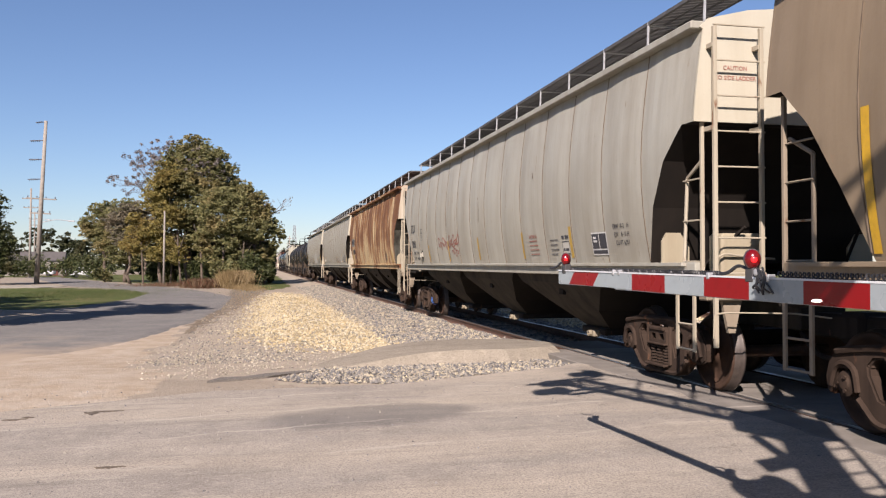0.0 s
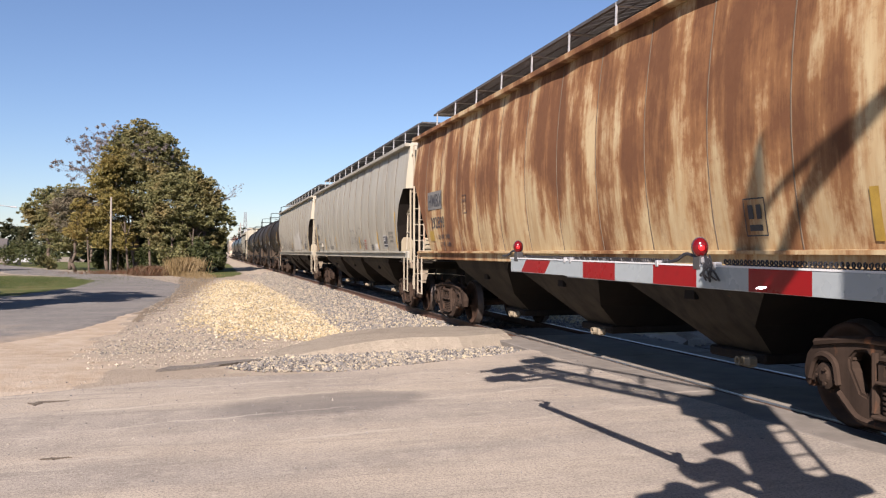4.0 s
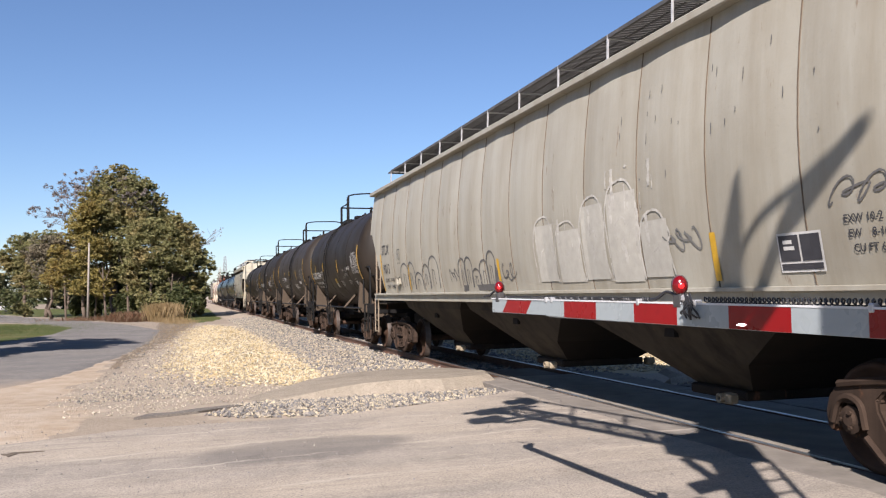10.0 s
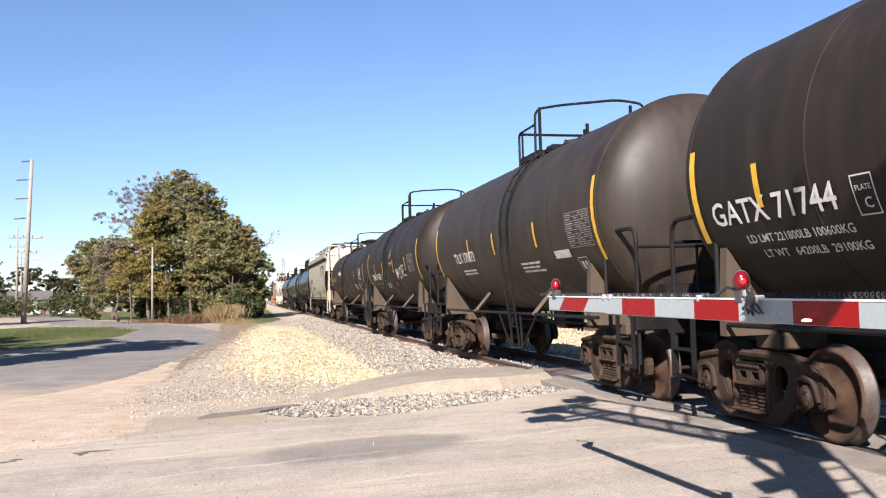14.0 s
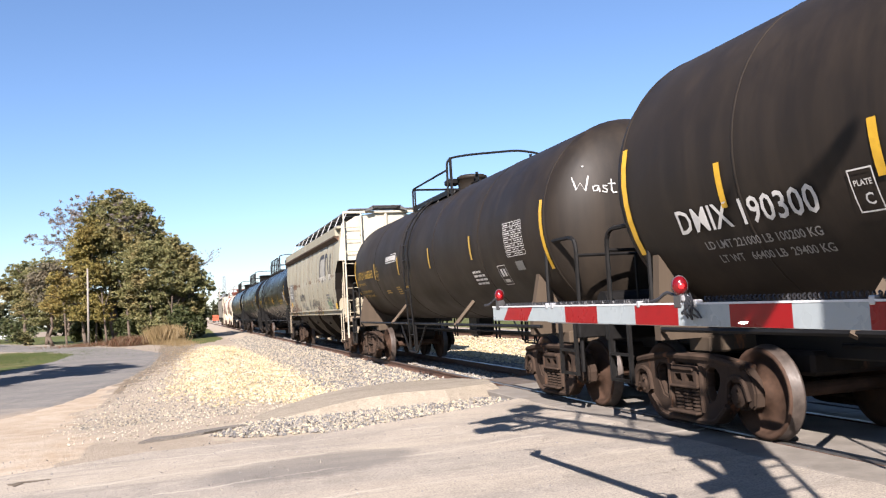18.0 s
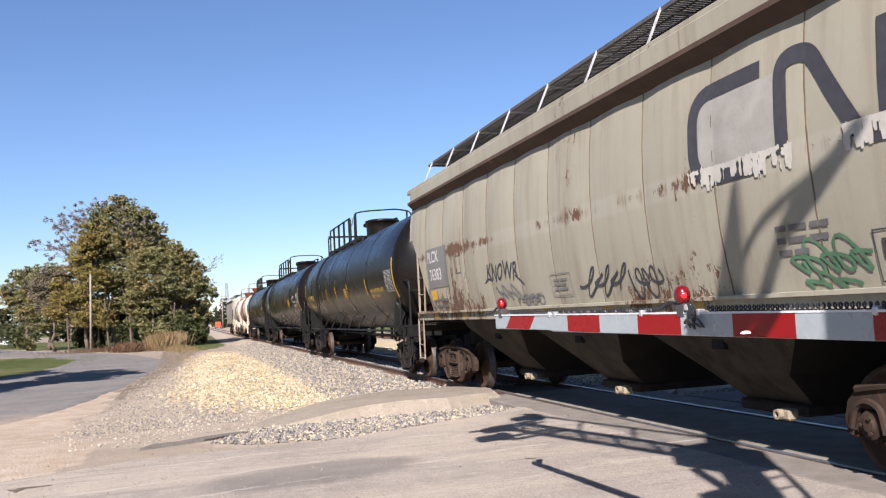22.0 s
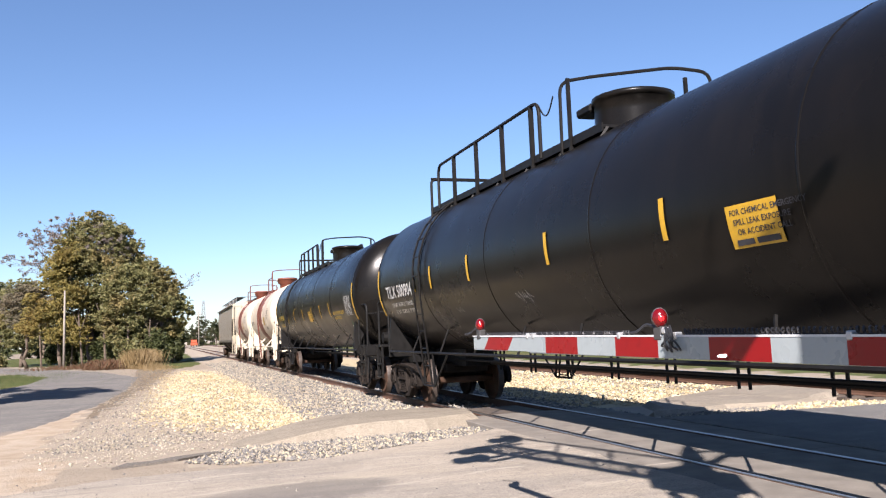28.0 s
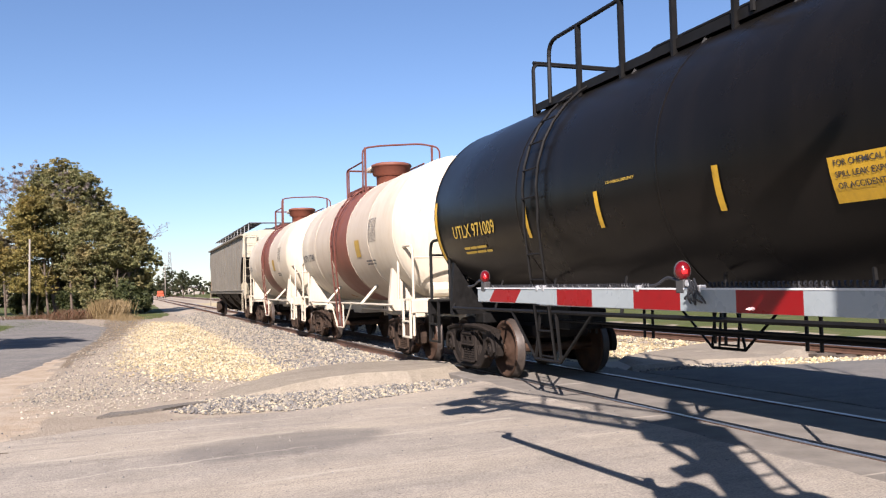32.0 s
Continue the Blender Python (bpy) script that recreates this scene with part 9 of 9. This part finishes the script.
# worn-off paint along the foot of the emblem and a paler ground inside it
mark("worn_patch", [rect(3.5, 2.70, 4.62, 3.34, 3, 3)], lambda u, v: (on_hopper(u, v)[0] + 0.003, -u, v), M["emblem_ground"], c, "paler grey ground inside the emblem")
mark("worn_patch", smear(61, 3.34, 4.75, 2.50, 2.72, 90) + smear(62, 5.35, 5.85, 2.52, 2.74, 30), lambda u, v: (on_hopper(u, v)[0] - 0.004, -u, v), M["haze"], c, "flaked bare paint over the emblem's foot")
mark("spray_paint", [shifted(scrawl(44, 0.8, 0.34, 5, 0.03), 5.0, 1.78), shifted(scrawl(48, 0.5, 0.16, 3, 0.03), 4.95, 1.60)], on_hopper, M["green_spray"], c, "green spray-painted scribble")
boxed(c, on_hopper, 5.64, 1.76, "dark_mark", 0.38, 0.38)
mark("painted_patch", [rect(6.0, 1.56, 6.35, 1.75, 1, 1)], on_hopper, M["yellow"], c, "small yellow patch")
for u in (-6.0, -4.2, -2.4, -0.6, 1.2, 3.0):
    mark("sill_square", [rect(u, 1.40, u + 0.28, 1.49)], lambda a, b: (-1.505, -a, b), M["dull_yellow"], c, "small yellow square on the sill")

GLOSS = ("black_gloss", "black_steel")
c, on = tank("glossy_tank_wagon", 17.2, 1.55, 2.66, GLOSS, "glossy black tank wagon with yellow lettering and dome", 0.15, 0.54, (-0.9, 5.8), 0.95, (), 4.2, "split")
join(c, 162.7)
end_stripes(c, on, 8.6, 1.9, 2.9)
tank_stripes(c, on, (4.55, 1.64, -0.54, -2.4, -3.4), 2.32)
table(c, on, 7.37, 2.35)
fit_words(c, on, "AMMONIA, ANHYDROUS, LIQUEFIED", 4.97, 6.62, 2.13, 0.1, "yellow_mark")
fit_words(c, on, "INHALATION HAZARD", 5.0, 6.0, 1.98, 0.1, "yellow_mark")
words(c, on, "UTLX 971035", -7.3, 2.22, 0.2, "yellow_mark", "reporting_mark")
print_block(c, on, -7.0, 2.05, 2, 1.4, "yellow_mark")
mark("yellow_placard", [rect(1.0, 2.07, 1.42, 2.4, 2, 2)], on, M["yellow"], c, "yellow emergency notice")
mark("placard_print", bars(1.05, 2.36, [(0.3,), (0.28,), (0.25,), (0.3,)], 0.035, 0.075), lambda u, v: (on(u, v)[0] - 0.003, -u, v), M["dark_mark"], c)


def placard(c, on, u, v):
    mark("hazard_placard", [([(u, v - 0.2), (u + 0.2, v), (u, v + 0.2), (u - 0.2, v)], [(0, 1, 2, 3)])], lambda a, b: (on(a, b)[0] - 0.01, -a, b), M["green_sign"], c, "green diamond hazard placard")
    mark("placard_panel", [rect(u - 0.13, v - 0.06, u + 0.13, v + 0.06)], lambda a, b: (on(a, b)[0] - 0.014, -a, b), M["white_mark"], c)
    mark("placard_number", [shifted(letters("1005", 0.08), u - 0.11, v - 0.04)], lambda a, b: (on(a, b)[0] - 0.018, -a, b), M["dark_mark"], c)


placard(c, on, 7.4, 1.74)

c, on = tank("glossy_tank_wagon", 18.3, 1.55, 2.66, GLOSS, "glossy black tank wagon with white lettering and dome", 0.15, 0.54, (-0.9, 6.4), 0.95, (), 5.2, "split")
join(c, 181.95)
end_stripes(c, on, 9.15, 1.9, 2.95)
tank_stripes(c, on, (6.1, 3.23, 0.53, -2.47, -4.51, -5.6), 2.53)
table(c, on, 8.0, 2.46)
fit_words(c, on, "SR-9292", 6.3, 6.85, 2.52, 0.12, "white_mark")
head_words(c, 9.15, 1.55, 2.66, "TILX", -0.36)
fit_words(c, on, "ANHYDROUS AMMONIA", 6.35, 7.45, 2.30, 0.11, "white_mark")
fit_words(c, on, "INHALATION HAZARD", 6.38, 7.45, 2.12, 0.11, "white_mark")
words(c, on, "TILX 500904", -7.8, 2.28, 0.26, "white_mark", "reporting_mark")
words(c, on, "LD LMT  160100 LB  72600 KG", -7.55, 2.08, 0.085, "white_mark")
words(c, on, "LT WT   125900 LB  57100 KG", -7.45, 1.92, 0.085, "white_mark")
print_block(c, on, 6.1, 1.98, 4, 0.6)
boxed(c, on, 7.5, 1.85)
mark("chalk_doodle", [shifted(scrawl(71, 0.5, 0.22, 4, 0.012), -0.55, 1.95), shifted(scrawl(72, 0.3, 0.12, 3, 0.012), -3.4, 1.84)], on, M["grey_letter"], c, "thin chalk scribble")
mark("yellow_placard", [rect(4.2, 2.12, 4.85, 2.5, 3, 2)], on, M["yellow"], c, "yellow emergency notice")
for i, line in enumerate(("FOR CHEMICAL EMERGENCY", "SPILL LEAK EXPOSURE", "OR ACCIDENT CALL")):
    mark("placard_text", [shifted(letters(line, 0.05), 4.25 + 0.03 * i, 2.41 - 0.085 * i)], lambda u, v: (on(u, v)[0] - 0.003, -u, v), M["dark_mark"], c)
mark("placard_print", bars(4.27, 2.20, [(0.22, 0.28)], 0.05, 0.1), lambda u, v: (on(u, v)[0] - 0.003, -u, v), M["dark_mark"], c)
placard(c, on, 7.9, 1.74)

c, on = tank("glossy_tank_wagon", 17.4, 1.55, 2.66, GLOSS, "glossy black tank wagon with yellow lettering and dome", 0.15, 0.54, (-0.9, 5.6), 0.95, (), 4.3, "split")
join(c, 201.4)
end_stripes(c, on, 8.7, 1.9, 2.9)
tank_stripes(c, on, (4.52, 2.9, 1.3, -0.72, -2.78, -4.6), 2.3)
table(c, on, 7.28, 2.32)
fit_words(c, on, "AMMONIA, ANHYDROUS, LIQUEFIED", 4.97, 6.62, 2.13, 0.1, "yellow_mark")
fit_words(c, on, "INHALATION HAZARD", 5.0, 6.0, 1.98, 0.1, "yellow_mark")
words(c, on, "UTLX 971009", -7.3, 2.24, 0.2, "yellow_mark", "reporting_mark")
print_block(c, on, -7.0, 2.08, 2, 1.4, "yellow_mark")
words(c, on, "FOR CHEMICAL EMERGENCY", -2.55, 2.56, 0.03, "yellow_mark")
mark("yellow_placard", [rect(0.55, 2.02, 1.15, 2.38, 3, 2)], on, M["yellow"], c, "yellow emergency notice")
for i, line in enumerate(("FOR CHEMICAL EMERGENCY", "SPILL LEAK EXPOSURE", "OR ACCIDENT CALL")):
    mark("placard_text", [shifted(letters(line, 0.045), 0.6, 2.31 - 0.085 * i)], lambda u, v: (on(u, v)[0] - 0.003, -u, v), M["dark_mark"], c)
placard(c, on, 7.2, 1.74)

for at, n in ((216.85, 1), (229.2, 2)):
    c, on = tank("banded_tank_wagon", 10.7, 1.52, 2.66, ("pinkish", "white"), "white tank wagon with a broad red-brown band", 0.22, 0.5, (-0.3, 1.6), 0.95, ((-1.0, 1.0, "band"), (-5.4, -2.9, "white"), (3.6, 5.4, "white")), 0.3)
    join(c, at)
    table(c, on, 3.2, 2.75, "grey_spray", 0.6, 0.5)
    words(c, on, "NCPX 37140" if n == 1 else "NCPX", -4.6, 2.3, 0.2, "grey_spray", "reporting_mark")
    mark("yellow_placard", [rect(1.7, 2.2, 2.1, 2.6, 2, 2)], on, M["dull_yellow"], c, "yellow notice")
    print_block(c, on, 2.4, 2.1, 2, 1.0, "grey_spray")

c = join(hopper("dusty_hopper", 17.6, ("last_grey", "cream"), "dusty dark grey covered hopper wagon with a cream end", "flat"), 245.3)


# ---- what moves ----
PASSED = [(0, 0.0), (1, 6.2), (2, 12.39), (3, 18.57), (4, 24.74), (5, 30.89), (6, 37.04), (7, 43.17), (8, 49.29), (9, 55.44), (10, 61.62), (11, 67.86), (12, 74.14), (13, 80.44), (14, 86.74), (15, 93.02), (16, 99.3),
          (17, 105.52), (18, 111.62), (19, 117.48), (20, 123.30), (21, 129.17), (22, 135.17), (23, 141.22), (24, 147.29), (25, 153.39), (26, 159.47), (27, 165.55), (28, 171.62), (29, 177.68), (30, 183.73), (31, 189.79), (32, 195.84)]


def motions():
    """The train rolls towards the crossing and past it; its wheels turn by the way it goes."""
    for car, at in TRAIN:
        walk(car, [(t, pose(TRACK_X, at - s, 0)) for t, s in PASSED])
    ts = [i / 10 for i in range(321)]
    turned = np.interp(ts, [t for t, s in PASSED], [s for t, s in PASSED])
    for k, sets in WHEELSETS.items():
        walk(sets[0], [(t, pose(0, k * 0.87, WHEEL_R, math.degrees(s / WHEEL_R))) for t, s in zip(ts, turned)])
        keys = sets[0].animation_data
        for w in sets[1:]:
            w.rotation_mode = "QUATERNION"
            w.animation_data_create()
            w.animation_data.action = keys.action
            w.animation_data.action_slot = keys.action_slot


motions()
